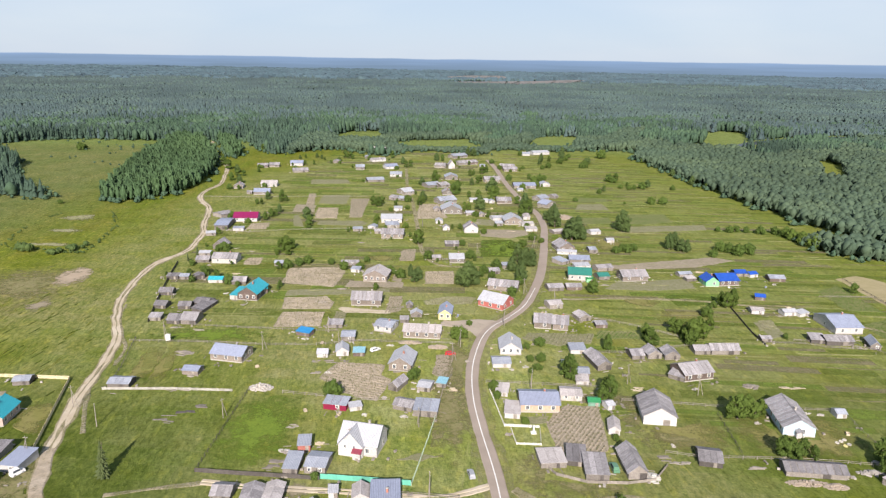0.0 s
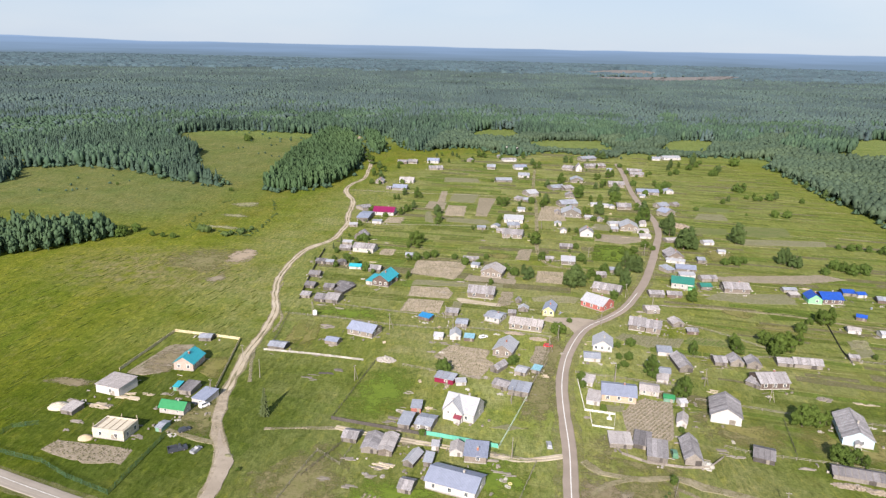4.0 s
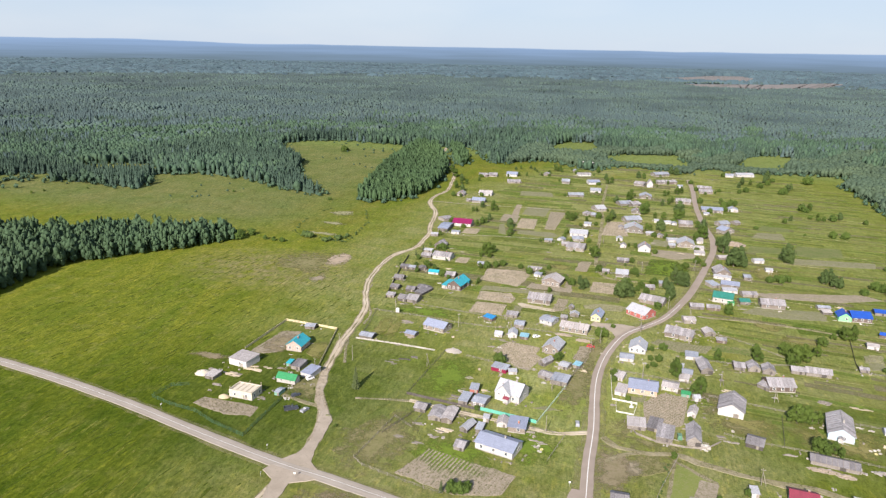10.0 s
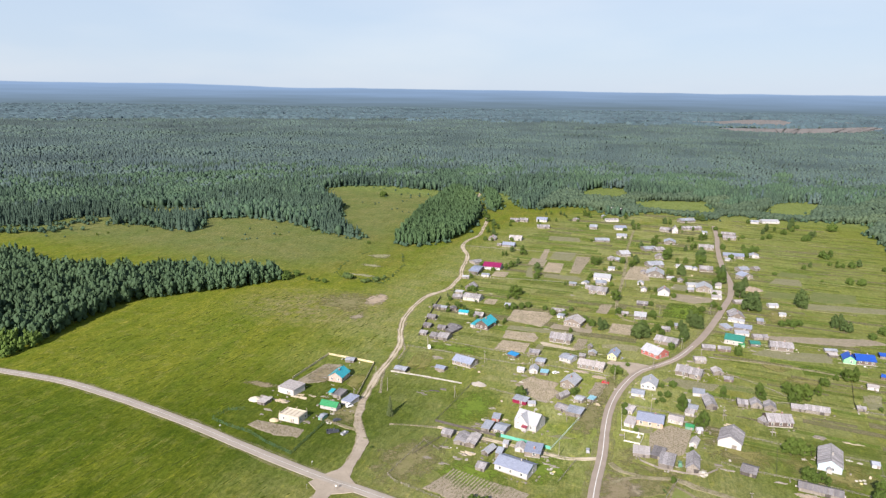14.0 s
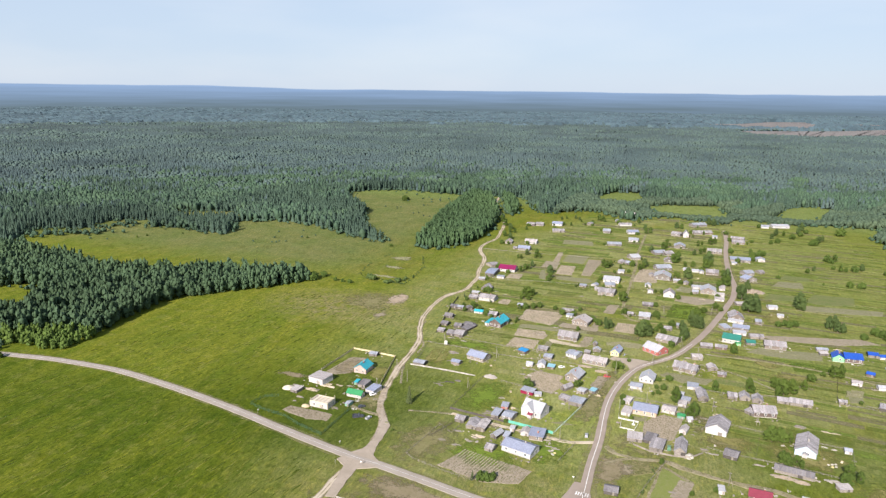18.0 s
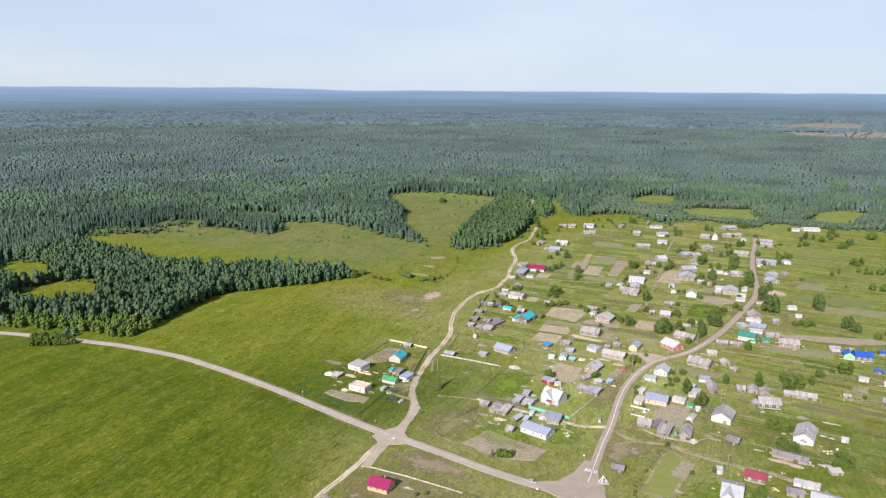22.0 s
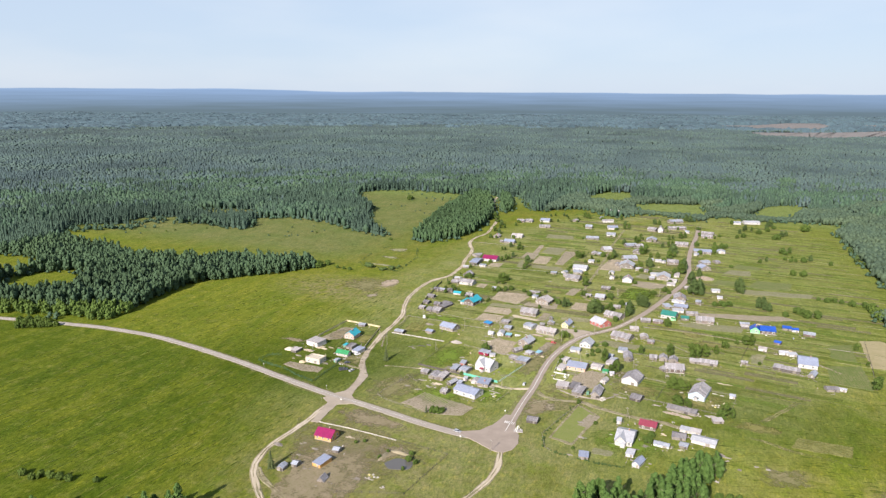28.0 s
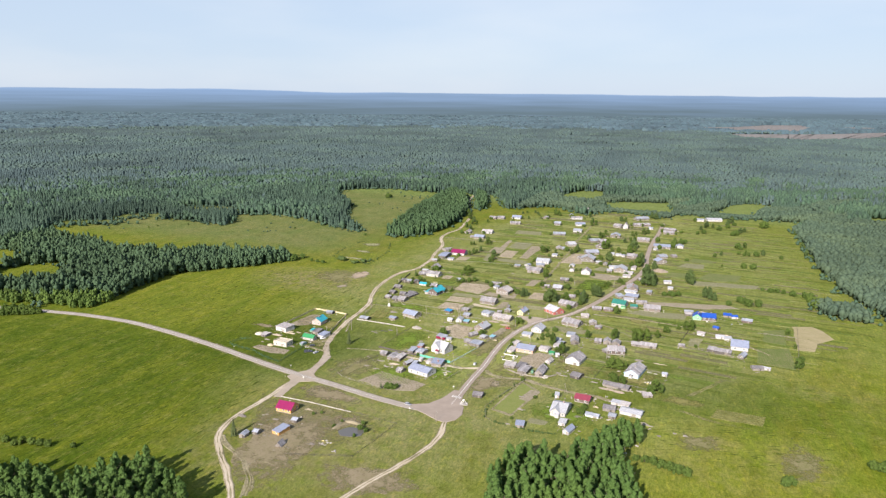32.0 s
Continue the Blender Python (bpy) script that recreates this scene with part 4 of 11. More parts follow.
canopy(3250, 5400, 16.0, HAZY_FARWOOD)

# ---- builders for houses, fences, trees, vehicles ----
def pick(name, *a, **k):
    return surface(name, *a, **k)


WALLS = {
    "white": pick("white_boards", (0.50, 0.485, 0.475), (0.40, 0.385, 0.37), 0.7, 7, lines=0.22, axis="Z", vary=0.08),
    "whitebrick": pick("white_blocks", (0.58, 0.56, 0.54), (0.49, 0.47, 0.44), 0.6, 5, lines=0.3, axis="Z", vary=0.03),
    "cream": pick("cream_blocks", (0.60, 0.54, 0.43), (0.50, 0.44, 0.34), 0.6, 5, lines=0.3, axis="Z", vary=0.03),
    "crimsonwall": pick("crimson_boards", (0.24, 0.015, 0.05), (0.18, 0.012, 0.04), lines=0.2, vary=0.05),
    "grey": pick("grey_boards", (0.245, 0.22, 0.195), (0.155, 0.138, 0.12), 0.9, 8, lines=0.2, bump=0.5, vary=0.28),
    "redwall": pick("red_boards", (0.42, 0.16, 0.13), (0.3, 0.11, 0.09), lines=0.2, vary=0.1),
    "pink": pick("pink_boards", (0.48, 0.37, 0.32), (0.37, 0.28, 0.24), lines=0.22, axis="Z", vary=0.08),
    "log": pick("brown_logs", (0.25, 0.212, 0.18), (0.165, 0.138, 0.115), 0.9, 8, lines=0.26, axis="Z", bump=0.7, dist=0.08, vary=0.22),
    "yellow": pick("yellow_boards", (0.66, 0.58, 0.27), (0.55, 0.47, 0.22), lines=0.2, axis="Z", vary=0.05),
    "brickred": pick("brick_red_boards", (0.43, 0.13, 0.11), (0.32, 0.10, 0.085), lines=0.2, axis="Z", vary=0.03),
    "brown": pick("dark_brown_boards", (0.155, 0.115, 0.098), (0.10, 0.076, 0.066), lines=0.2, axis="Z", vary=0.12),
    "pale": pick("pale_boards", (0.48, 0.46, 0.43), (0.37, 0.345, 0.315), lines=0.2, axis="Z", vary=0.1),
    "dark": pick("dark_boards", (0.11, 0.10, 0.09), (0.07, 0.06, 0.055), lines=0.2, vary=0.15),
    "limewall": pick("lime_boards", (0.22, 0.56, 0.27), (0.18, 0.46, 0.22), vary=0.03),
    "greenwall": pick("green_boards", (0.16, 0.30, 0.22), (0.12, 0.22, 0.17), vary=0.1),
    "peach": pick("peach_boards", (0.52, 0.37, 0.27), (0.43, 0.30, 0.22), lines=0.2, axis="Z", vary=0.03),
    "lightblue": pick("light_blue_boards", (0.46, 0.60, 0.68), (0.38, 0.5, 0.57), lines=0.2, axis="Z", vary=0.03),
    "orange": pick("fresh_orange_timber", (0.60, 0.34, 0.12), (0.48, 0.26, 0.09), lines=0.2, axis="Z", vary=0.06),
    "glasswall": pick("milky_film", (0.55, 0.58, 0.56), (0.42, 0.45, 0.43), vary=0.03, rough=0.35),
}
ROOFS = {
    "whitemetal": pick("white_roof_metal", (0.43, 0.435, 0.455), (0.335, 0.34, 0.36), 0.5, 4, rough=0.45, lines=0.45, bump=0.35, vary=0.07),
    "metal": pick("galvanised_roof", (0.36, 0.382, 0.43), (0.275, 0.294, 0.337), 0.5, 4, rough=0.5, metal=0.12, lines=0.45, bump=0.35, vary=0.14),
    "slate": pick("corrugated_slate", (0.345, 0.33, 0.335), (0.215, 0.202, 0.206), 0.75, 3.2, rough=0.85, lines=0.3, bump=0.5, vary=0.26),
    "darkslate": pick("dark_corrugated_slate", (0.215, 0.205, 0.21), (0.135, 0.127, 0.131), 0.75, 3.2, rough=0.85, lines=0.3, bump=0.5, vary=0.22),
    "palemetal": pick("pale_slate", (0.46, 0.43, 0.415), (0.335, 0.305, 0.295), 0.7, 3.2, rough=0.75, lines=0.35, bump=0.4, vary=0.16),
    "bluemetal": pick("blue_grey_metal", (0.285, 0.318, 0.41), (0.225, 0.25, 0.325), 0.5, 4, rough=0.45, lines=0.45, bump=0.35, vary=0.1),
    "teal": pick("turquoise_metal", (0.025, 0.36, 0.43), (0.02, 0.30, 0.36), 0.5, 4, rough=0.45, lines=0.35, bump=0.35, vary=0.05),
    "azure": pick("azure_metal", (0.02, 0.235, 0.50), (0.016, 0.19, 0.42), 0.5, 4, rough=0.45, lines=0.35, bump=0.35, vary=0.04),
    "paleblue": pick("pale_blue_sheet", (0.24, 0.46, 0.54), (0.19, 0.37, 0.44), 0.5, 4, rough=0.45, lines=0.35, bump=0.35, vary=0.04),
    "bluebright": pick("bright_blue_metal", (0.016, 0.085, 0.42), (0.013, 0.068, 0.34), 0.5, 4, rough=0.45, lines=0.35, bump=0.35, vary=0.05),
    "crimson": pick("crimson_metal", (0.245, 0.011, 0.082), (0.20, 0.009, 0.066), 0.5, 4, rough=0.45, lines=0.35, bump=0.35, vary=0.03),
    "crimsondull": pick("dull_red_metal", (0.25, 0.042, 0.068), (0.19, 0.032, 0.052), 0.5, 4, rough=0.55, lines=0.35, vary=0.04),
    "green": pick("green_metal", (0.035, 0.255, 0.095), (0.028, 0.21, 0.08), 0.5, 4, rough=0.45, lines=0.35, bump=0.35, vary=0.05),
    "tealgreen": pick("sea_green_metal", (0.03, 0.20, 0.155), (0.024, 0.16, 0.125), 0.5, 4, rough=0.45, lines=0.35, bump=0.35, vary=0.05),
    "rust": pick("rusty_red_sheet", (0.17, 0.055, 0.06), (0.11, 0.04, 0.04), 0.6, 4, rough=0.8, lines=0.35, vary=0.1),
    "cream": WALLS["cream"],
}
FRAME = pick("white_frame_paint", (0.66, 0.65, 0.62), (0.55, 0.53, 0.49), 1.5, 9, vary=0.04)
BRICK = pick("chimney_brick", (0.36, 0.16, 0.11), (0.26, 0.12, 0.09), 2.0, 9)
BASE = pick("plinth_concrete", (0.36, 0.34, 0.31), (0.27, 0.25, 0.22), 1.0, 6)
PLANK = pick("raw_planks", (0.47, 0.40, 0.30), (0.36, 0.30, 0.22), 1.0, 8, vary=0.2)
OLDWOOD = pick("weathered_wood", (0.27, 0.24, 0.205), (0.17, 0.15, 0.13), 1.0, 8, vary=0.25)
TYRE = pick("black_rubber", (0.03, 0.03, 0.03), (0.02, 0.02, 0.02), rough=0.7)
m_, n_, l_, GLASSB = node_material("window_glass")
GLASSB.inputs["Base Color"].default_value = (0.05, 0.06, 0.075, 1)
GLASSB.inputs["Roughness"].default_value = 0.08
GLASS = m_


def hexa(lo, hi):
    """Verts and faces of a solid between a lower and an upper ring of four points each."""
    return list(lo) + list(hi), [(3, 2, 1, 0), (4, 5, 6, 7), (0, 1, 5, 4), (1, 2, 6, 5), (2, 3, 7, 6), (3, 0, 4, 7)]


def box(x0, x1, y0, y1, z0, z1):
    return hexa([(x0, y0, z0), (x1, y0, z0), (x1, y1, z0), (x0, y1, z0)], [(x0, y0, z1), (x1, y0, z1), (x1, y1, z1), (x0, y1, z1)])


def slab(a, b, c, d, thick):
    """A plate whose underside is the quad a b c d."""
    n = (Vector(b) - Vector(a)).cross(Vector(d) - Vector(a)).normalized() * thick
    return hexa([a, b, c, d], [tuple(Vector(p) + n) for p in (a, b, c, d)])


def join(*solids):
    v, f = [], []
    for sv, sf in solids:
        f += [tuple(i + len(v) for i in q) for q in sf]
        v += sv
    return v, f


def part(name, solid, mat, parent, label=""):
    return mesh_object(name, solid[0], solid[1], mat, parent, label)


def empty_thing(name, x, y, turn, label, category, group="", z=0.0):
    ob = new(name)
    ob.matrix_world = pose(x, y, z, 0, 0, turn)
    return tagged(ob, label, category, group)


def roof_slope(parent, a, b, c, d, mat, sheet, rnd):
    """One slope, eave a-b and ridge d-c, laid in sheets side by side."""
    a, b, c, d = (Vector(p) for p in (a, b, c, d))
    k = max(1, round((b - a).length / sheet)) if sheet else 1
    for i in range(k):
        t0, t1 = i / k, (i + 1) / k - (0.012 if i < k - 1 else 0)
        lift = Vector((0, 0, rnd.uniform(0, 0.03)))
        p = [a.lerp(b, t0) + lift, a.lerp(b, t1) + lift, d.lerp(c, t1) + lift, d.lerp(c, t0) + lift]
        part("roof_sheet" if k > 1 else "roof_slope", slab(*[tuple(q) for q in p], 0.09), mat, parent)


def window(parent, x, y, z, w, h, side):
    """A framed window on the wall that side names, its broad casing 6 cm proud."""
    w, e = w + 0.25, 0.2
    if side in "fb":
        s = -1 if side == "f" else 1
        fr = part("window", join(box(x - w / 2, x - w / 2 + e, y - 0.06, y + 0.06, z, z + h), box(x + w / 2 - e, x + w / 2, y - 0.06, y + 0.06, z, z + h), box(x - w / 2, x + w / 2, y - 0.06, y + 0.06, z - 0.1, z), box(x - w / 2, x + w / 2, y - 0.06, y + 0.06, z + h, z + h + 0.24), box(x - 0.03, x + 0.03, y - 0.05, y + 0.05, z, z + h)), FRAME, parent)
        part("pane", box(x - w / 2 + e, x + w / 2 - e, y + s * 0.03 - 0.01, y + s * 0.03 + 0.01, z, z + h), GLASS, fr)
    else:
        s = -1 if side == "l" else 1
        fr = part("window", join(box(x - 0.06, x + 0.06, y - w / 2, y - w / 2 + e, z, z + h), box(x - 0.06, x + 0.06, y + w / 2 - e, y + w / 2, z, z + h), box(x - 0.06, x + 0.06, y - w / 2, y + w / 2, z - 0.1, z), box(x - 0.06, x + 0.06, y - w / 2, y + w / 2, z + h, z + h + 0.24), box(x - 0.05, x + 0.05, y - 0.03, y + 0.03, z, z + h)), FRAME, parent)
        part("pane", box(x + s * 0.03 - 0.01, x + s * 0.03 + 0.01, y - w / 2 + e, y + w / 2 - e, z, z + h), GLASS, fr)


HOUSE_RND = random.Random(11)
HOUSE_SPOTS = []


def gable_body(x0, x1, y0, y1, z0, wh, rh, along_x):
    """Walls with the two gables as one solid."""
    xm, ym = (x0 + x1) / 2, (y0 + y1) / 2
    v = [(x0, y0, z0), (x1, y0, z0), (x1, y1, z0), (x0, y1, z0), (x0, y0, wh), (x1, y0, wh), (x1, y1, wh), (x0, y1, wh)]
    if along_x:
        v += [(x0, ym, wh + rh), (x1, ym, wh + rh)]
        f = [(3, 2, 1, 0), (0, 1, 5, 4), (2, 3, 7, 6), (1, 2, 6, 9, 5), (3, 0, 4, 8, 7), (4, 5, 9, 8), (6, 7, 8, 9)]
    else:
        v += [(xm, y0, wh + rh), (xm, y1, wh + rh)]
        f = [(3, 2, 1, 0), (1, 2, 6, 5), (3, 0, 4, 7), (0, 1, 5, 8, 4), (2, 3, 7, 9, 6), (5, 6, 9, 8), (7, 4, 8, 9)]
    return v, f


def gable_roof(t, x0, x1, y0, y1, wh, rh, along_x, mat, sheet, over, rnd):
    xm, ym = (x0 + x1) / 2, (y0 + y1) / 2
    if along_x:
        drop = rh / (ym - y0) * over
        roof_slope(t, (x0 - over, y0 - over, wh - drop), (x1 + over, y0 - over, wh - drop), (x1 + over, ym, wh + rh), (x0 - over, ym, wh + rh), mat, sheet, rnd)
        roof_slope(t, (x1 + over, y1 + over, wh - drop), (x0 - over, y1 + over, wh - drop), (x0 - over, ym, wh + rh), (x1 + over, ym, wh + rh), mat, sheet, rnd)
        part("ridge_cap", box(x0 - over, x1 + over, ym - 0.16, ym + 0.16, wh + rh + 0.05, wh + rh + 0.15), mat, t)
    else:
        drop = rh / (xm - x0) * over
        roof_slope(t, (x1 + over, y0 - over, wh - drop), (x1 + over, y1 + over, wh - drop), (xm, y1 + over, wh + rh), (xm, y0 - over, wh + rh), mat, sheet, rnd)
        roof_slope(t, (x0 - over, y1 + over, wh - drop), (x0 - over, y0 - over, wh - drop), (xm, y0 - over, wh + rh), (xm, y1 + over, wh + rh), mat, sheet, rnd)
        part("ridge_cap", box(xm - 0.16, xm + 0.16, y0 - over, y1 + over, wh + rh + 0.05, wh + rh + 0.15), mat, t)


def house(x, y, turn, w, d, wh, rh, ridge, wall, roof, wins, kind, extra, label):
    rnd = HOUSE_RND
    names = {"house": "house", "shed": "shed", "barn": "barn", "chapel": "chapel", "shell": "house_shell", "greenhouse": "greenhouse"}
    t = empty_thing(names[kind], x, y, turn, label, {"shell": "house"}.get(kind, kind), "village " + {"house": "houses", "shed": "sheds", "barn": "barns"}.get(kind, "buildings"))
    HOUSE_SPOTS.append((x, y, turn, w, d, kind))
    if kind == "shed" and wh > 1.8:
        wh, rh = wh * 0.86, rh * 0.92
    x0, x1, y0, y1 = -w / 2, w / 2, -d / 2, d / 2
    wm, rm = WALLS[wall], ROOFS[roof]
    z0 = 0.0
    if kind in ("house", "shell") and w > 5:
        part("plinth", box(x0 - 0.06, x1 + 0.06, y0 - 0.06, y1 + 0.06, -0.05, 0.4), BASE, t)
        z0 = 0.4
    sheet = {"slate": 1.9, "darkslate": 1.9, "palemetal": 2.6, "metal": 3.2, "rust": 1.4}.get(roof, 0)
    over = 0.45 if kind in ("house", "barn", "chapel") else 0.25
    if ridge in "ld":
        part("wall", gable_body(x0, x1, y0, y1, z0 if z0 else -0.05, wh, rh - 0.02, ridge == "l"), wm, t)
        gable_roof(t, x0, x1, y0, y1, wh, rh, ridge == "l", rm, sheet, over, rnd)
    elif ridge == "s":
        lo, hi = [(x0, y0, -0.05), (x1, y0, -0.05), (x1, y1, -0.05), (x0, y1, -0.05)], [(x0, y0, wh), (x1, y0, wh), (x1, y1, wh + rh), (x0, y1, wh + rh)]
        part("wall", hexa(lo, hi), wm, t)
        dz = rh / d * over
        roof_slope(t, (x0 - over, y0 - over, wh - dz + 0.02), (x1 + over, y0 - over, wh - dz + 0.02), (x1 + over, y1 + over, wh + rh + dz + 0.02), (x0 - over, y1 + over, wh + rh + dz + 0.02), rm, sheet, rnd)
    else:
        part("wall", box(x0, x1, y0, y1, z0, wh), wm, t)
        if kind == "shell":
            e = 0.4
            part("parapet", join(box(x0, x1, y0, y0 + e, wh, wh + 0.35), box(x0, x1, y1 - e, y1, wh, wh + 0.35), box(x0, x0 + e, y0 + e, y1 - e, wh, wh + 0.35), box(x1 - e, x1, y0 + e, y1 - e, wh, wh + 0.35)), wm, t)
            for k in range(5):
                bx = x0 + 0.9 + k * (w - 1.8) / 4
                part("beam", box(bx - 0.1, bx + 0.1, y0 + 0.5, y1 - 0.5, wh + 0.02, wh + 0.22), PLANK, t)
            for cx, cy, lean in ((x0 + 0.2, y0 + 0.2, 0.3), (x1 - 0.2, y1 - 0.2, -0.2), (x0 + w * 0.45, y1 - 0.2, 0.5)):
                part("timber_post", hexa([(cx, cy, wh + 0.35), (cx + 0.18, cy, wh + 0.35), (cx + 0.18, cy + 0.18, wh + 0.35), (cx, cy + 0.18, wh + 0.35)], [(cx + lean, cy, wh + 2.0), (cx + lean + 0.15, cy, wh + 2.0), (cx + lean + 0.15, cy + 0.15, wh + 2.0), (cx + lean, cy + 0.15, wh + 2.0)]), PLANK, t)
        else:
            part("roof_slope", slab((x0 - 0.3, y0 - 0.3, wh), (x1 + 0.3, y0 - 0.3, wh), (x1 + 0.3, y1 + 0.3, wh + rh), (x0 - 0.3, y1 + 0.3, wh + rh), 0.15), rm, t)
    # openings
    zw, hh, ww = (1.15, 1.35, 1.15) if wh > 2.5 else (0.9, 0.9, 0.9)
    counts = {side: int(n) for side, n in zip(wins[::2], wins[1::2])} if wins != "-" else {}
    for side, n in counts.items():
        span = w if side in "fb" else d
        for k in range(n):
            p = -span / 2 + span * (k + 0.5) / n + (0.0 if n > 1 else span * 0.12)
            if side == "f":
                window(t, p, y0, zw, min(ww, span / n * 0.6), hh, "f")
            else:
                window(t, x0 if side == "l" else x1, p, zw, min(ww, span / n * 0.6), hh, side)
    if kind == "house" and "r" not in counts and d > 7:
        window(t, x1, -d * 0.2, zw, ww, hh, "r")
        window(t, x1, d * 0.2, zw, ww, hh, "r")
    if kind == "house" and "l" not in counts and d > 7:
        window(t, x0, 0, zw, ww, hh, "l")
    if kind != "house" or wins == "-":
        dw = min(1.0 if kind == "shed" else 2.2, w * 0.4)
        door = part("door", box(w * 0.1, w * 0.1 + dw, y0 - 0.04, y0 + 0.02, 0.02, min(2.0, wh - 0.2)), OLDWOOD if wall != "grey" else WALLS["dark"], t)
        part("door_handle", box(w * 0.1 + 0.08, w * 0.1 + 0.14, y0 - 0.09, y0 - 0.04, 0.9, 1.1), TYRE, door)
    if kind == "house":
        cx, cy = (w * 0.16, d * 0.06) if ridge == "l" else (w * 0.07, -d * 0.1)
        ch = part("chimney", box(cx - 0.3, cx + 0.3, cy - 0.3, cy + 0.3, wh + rh * 0.5, wh + rh + 0.75), BRICK if rnd.random() < 0.6 else BASE, t)
        part("chimney_cap", box(cx - 0.38, cx + 0.38, cy - 0.38, cy + 0.38, wh + rh + 0.75, wh + rh + 0.85), BASE, ch)
        # eave boards
        if ridge == "l" and wall in ("log", "brown", "grey"):
            for cxx in (x0 - 0.03, x1 - 0.15):
                part("corner_board", box(cxx, cxx + 0.18, y0 - 0.03, y0 + 0.1, z0, wh), OLDWOOD, t)
    if extra == "cross":
        a, b, f0 = x0 + 0.3, x0 + w * 0.66, y0 - 1.3
        part("wing_wall", gable_body(a, b, f0, y0 + d * 0.5, -0.05, wh, rh - 0.1, False), wm, t)
        gable_roof(t, a, b, f0, y0 + d * 0.5, wh, rh - 0.06, False, rm, 0, 0.4, rnd)
        for p in (a + (b - a) * 0.28, a + (b - a) * 0.66):
            window(t, p, f0, wh * 0.75, 0.8, 0.9, "f")
        po = part("porch", box(b - 2.6, b - 0.2, f0 - 1.5, f0 - 0.01, -0.05, 2.2), wm, t)
        part("porch_roof", slab((b - 2.9, f0 - 1.8, 2.2), (b + 0.1, f0 - 1.8, 2.2), (b + 0.1, f0 - 0.01, 2.9), (b - 2.9, f0 - 0.01, 2.9), 0.1), ROOFS["crimsondull" if wall == "white" else "whitemetal"], po)
    if extra == "porch":
        po = part("porch_post", join(box(-1.2, -1.05, y0 - 2.2, y0 - 2.05, 0, 2.3), box(0.65, 0.8, y0 - 2.2, y0 - 2.05, 0, 2.3)), FRAME, t)
        part("porch_wall", box(-1.2, 0.8, y0 - 1.2, y0, -0.02, 2.3), WALLS["white"], t)
        part("porch_roof", join(slab((0.95, y0 - 2.5, 2.2), (0.95, y0, 2.2), (-0.2, y0, 3.0), (-0.2, y0 - 2.5, 3.0), 0.08), slab((-1.35, y0, 2.2), (-1.35, y0 - 2.5, 2.2), (-0.2, y0 - 2.5, 3.0), (-0.2, y0, 3.0), 0.08)), rm, t)
    return t


POST_MESH = {}


def post(parent, x, y, h, mat, r=0.06):
    key = (h, mat.name, r)
    if key not in POST_MESH:
        v, f = box(-r, r, -r, r, -0.05, h)
        me = bpy.data.meshes.new("post")
        me.from_pydata(v, [], f)
        me.materials.append(mat)
        POST_MESH[key] = me
    ob = new("post", POST_MESH[key])
    ob.parent = parent
    ob.location = (x, y, 0)
    return ob


def fence(pts, style, h, label, step=3.0):
    """A fence along a line: board (closed panels), picket (gapped boards), rail (two poles) or mesh (thin wire rows)."""
    rnd = random.Random(int(pts[0][0] * 7 + pts[0][1]))
    mat = {"white": FRAME, "pale": PLANK, "fresh": MATS.get("fresh_planks") or surface("fresh_planks", (0.64, 0.55, 0.35), (0.52, 0.44, 0.28)), "old": OLDWOOD, "greyed": MATS.get("greyed_white") or surface("greyed_white", (0.46, 0.44, 0.40), (0.34, 0.32, 0.28)), "dark": WALLS["dark"], "teal": ROOFS["teal"], "greenwire": MATS.get("green_wire") or surface("green_wire", (0.055, 0.115, 0.055), (0.04, 0.085, 0.04)), "palegreen": MATS.get("pale_green_paint") or surface("pale_green_paint", (0.46, 0.56, 0.45), (0.36, 0.45, 0.34)), "mint": MATS.get("mint_paint") or surface("mint_paint", (0.10, 0.35, 0.26), (0.08, 0.29, 0.22))}[style[1]]
    t = empty_thing("fence", pts[0][0], pts[0][1], 0, label, "fence", "garden fences")
    o = Vector(pts[0])
    for a, b in zip(pts, pts[1:]):
        a, b = Vector(a) - o, Vector(b) - o
        n = max(1, round((b - a).length / step))
        for i in range(n):
            p, q = a.lerp(b, i / n), a.lerp(b, (i + 1) / n)
            u = (q - p).normalized()
            s = Vector((-u.y, u.x)) * 0.025
            post(t, p.x, p.y, h + (0.1 if style[0] != "board" else 0.0), mat)

            def plank(p, q, z0, z1):
                k = rnd.uniform(-0.04, 0.04)
                return hexa([(p.x - s.x, p.y - s.y, z0), (q.x - s.x, q.y - s.y, z0), (q.x + s.x, q.y + s.y, z0), (p.x + s.x, p.y + s.y, z0)], [(p.x - s.x, p.y - s.y, z1 + k), (q.x - s.x, q.y - s.y, z1 + k), (q.x + s.x, q.y + s.y, z1 + k), (p.x + s.x, p.y + s.y, z1 + k)])
            if style[0] == "board":
                part("panel", plank(p, q, 0.06, h), mat, t)
            elif style[0] == "picket":
                m = max(3, int((q - p).length / 0.22))
                tagged(part("picket_panel", join(*[plank(p.lerp(q, k / m), p.lerp(q, (k + 0.72) / m), 0.08, h) for k in range(m)]), mat, t), kind="stuff")
            elif style[0] == "rail":
                for z in (h * 0.5, h * 0.92):
                    part("rail", plank(p, q, z - 0.06, z + 0.06), mat, t)
            else:
                tagged(part("wire_mesh", join(*[plank(p, q, h * z, h * z + 0.05) for z in ((0.1, 0.24, 0.38, 0.52, 0.66, 0.8, 0.94) if h > 1.6 else (0.3, 0.62, 0.94))]), mat, t), kind="stuff")
    return t


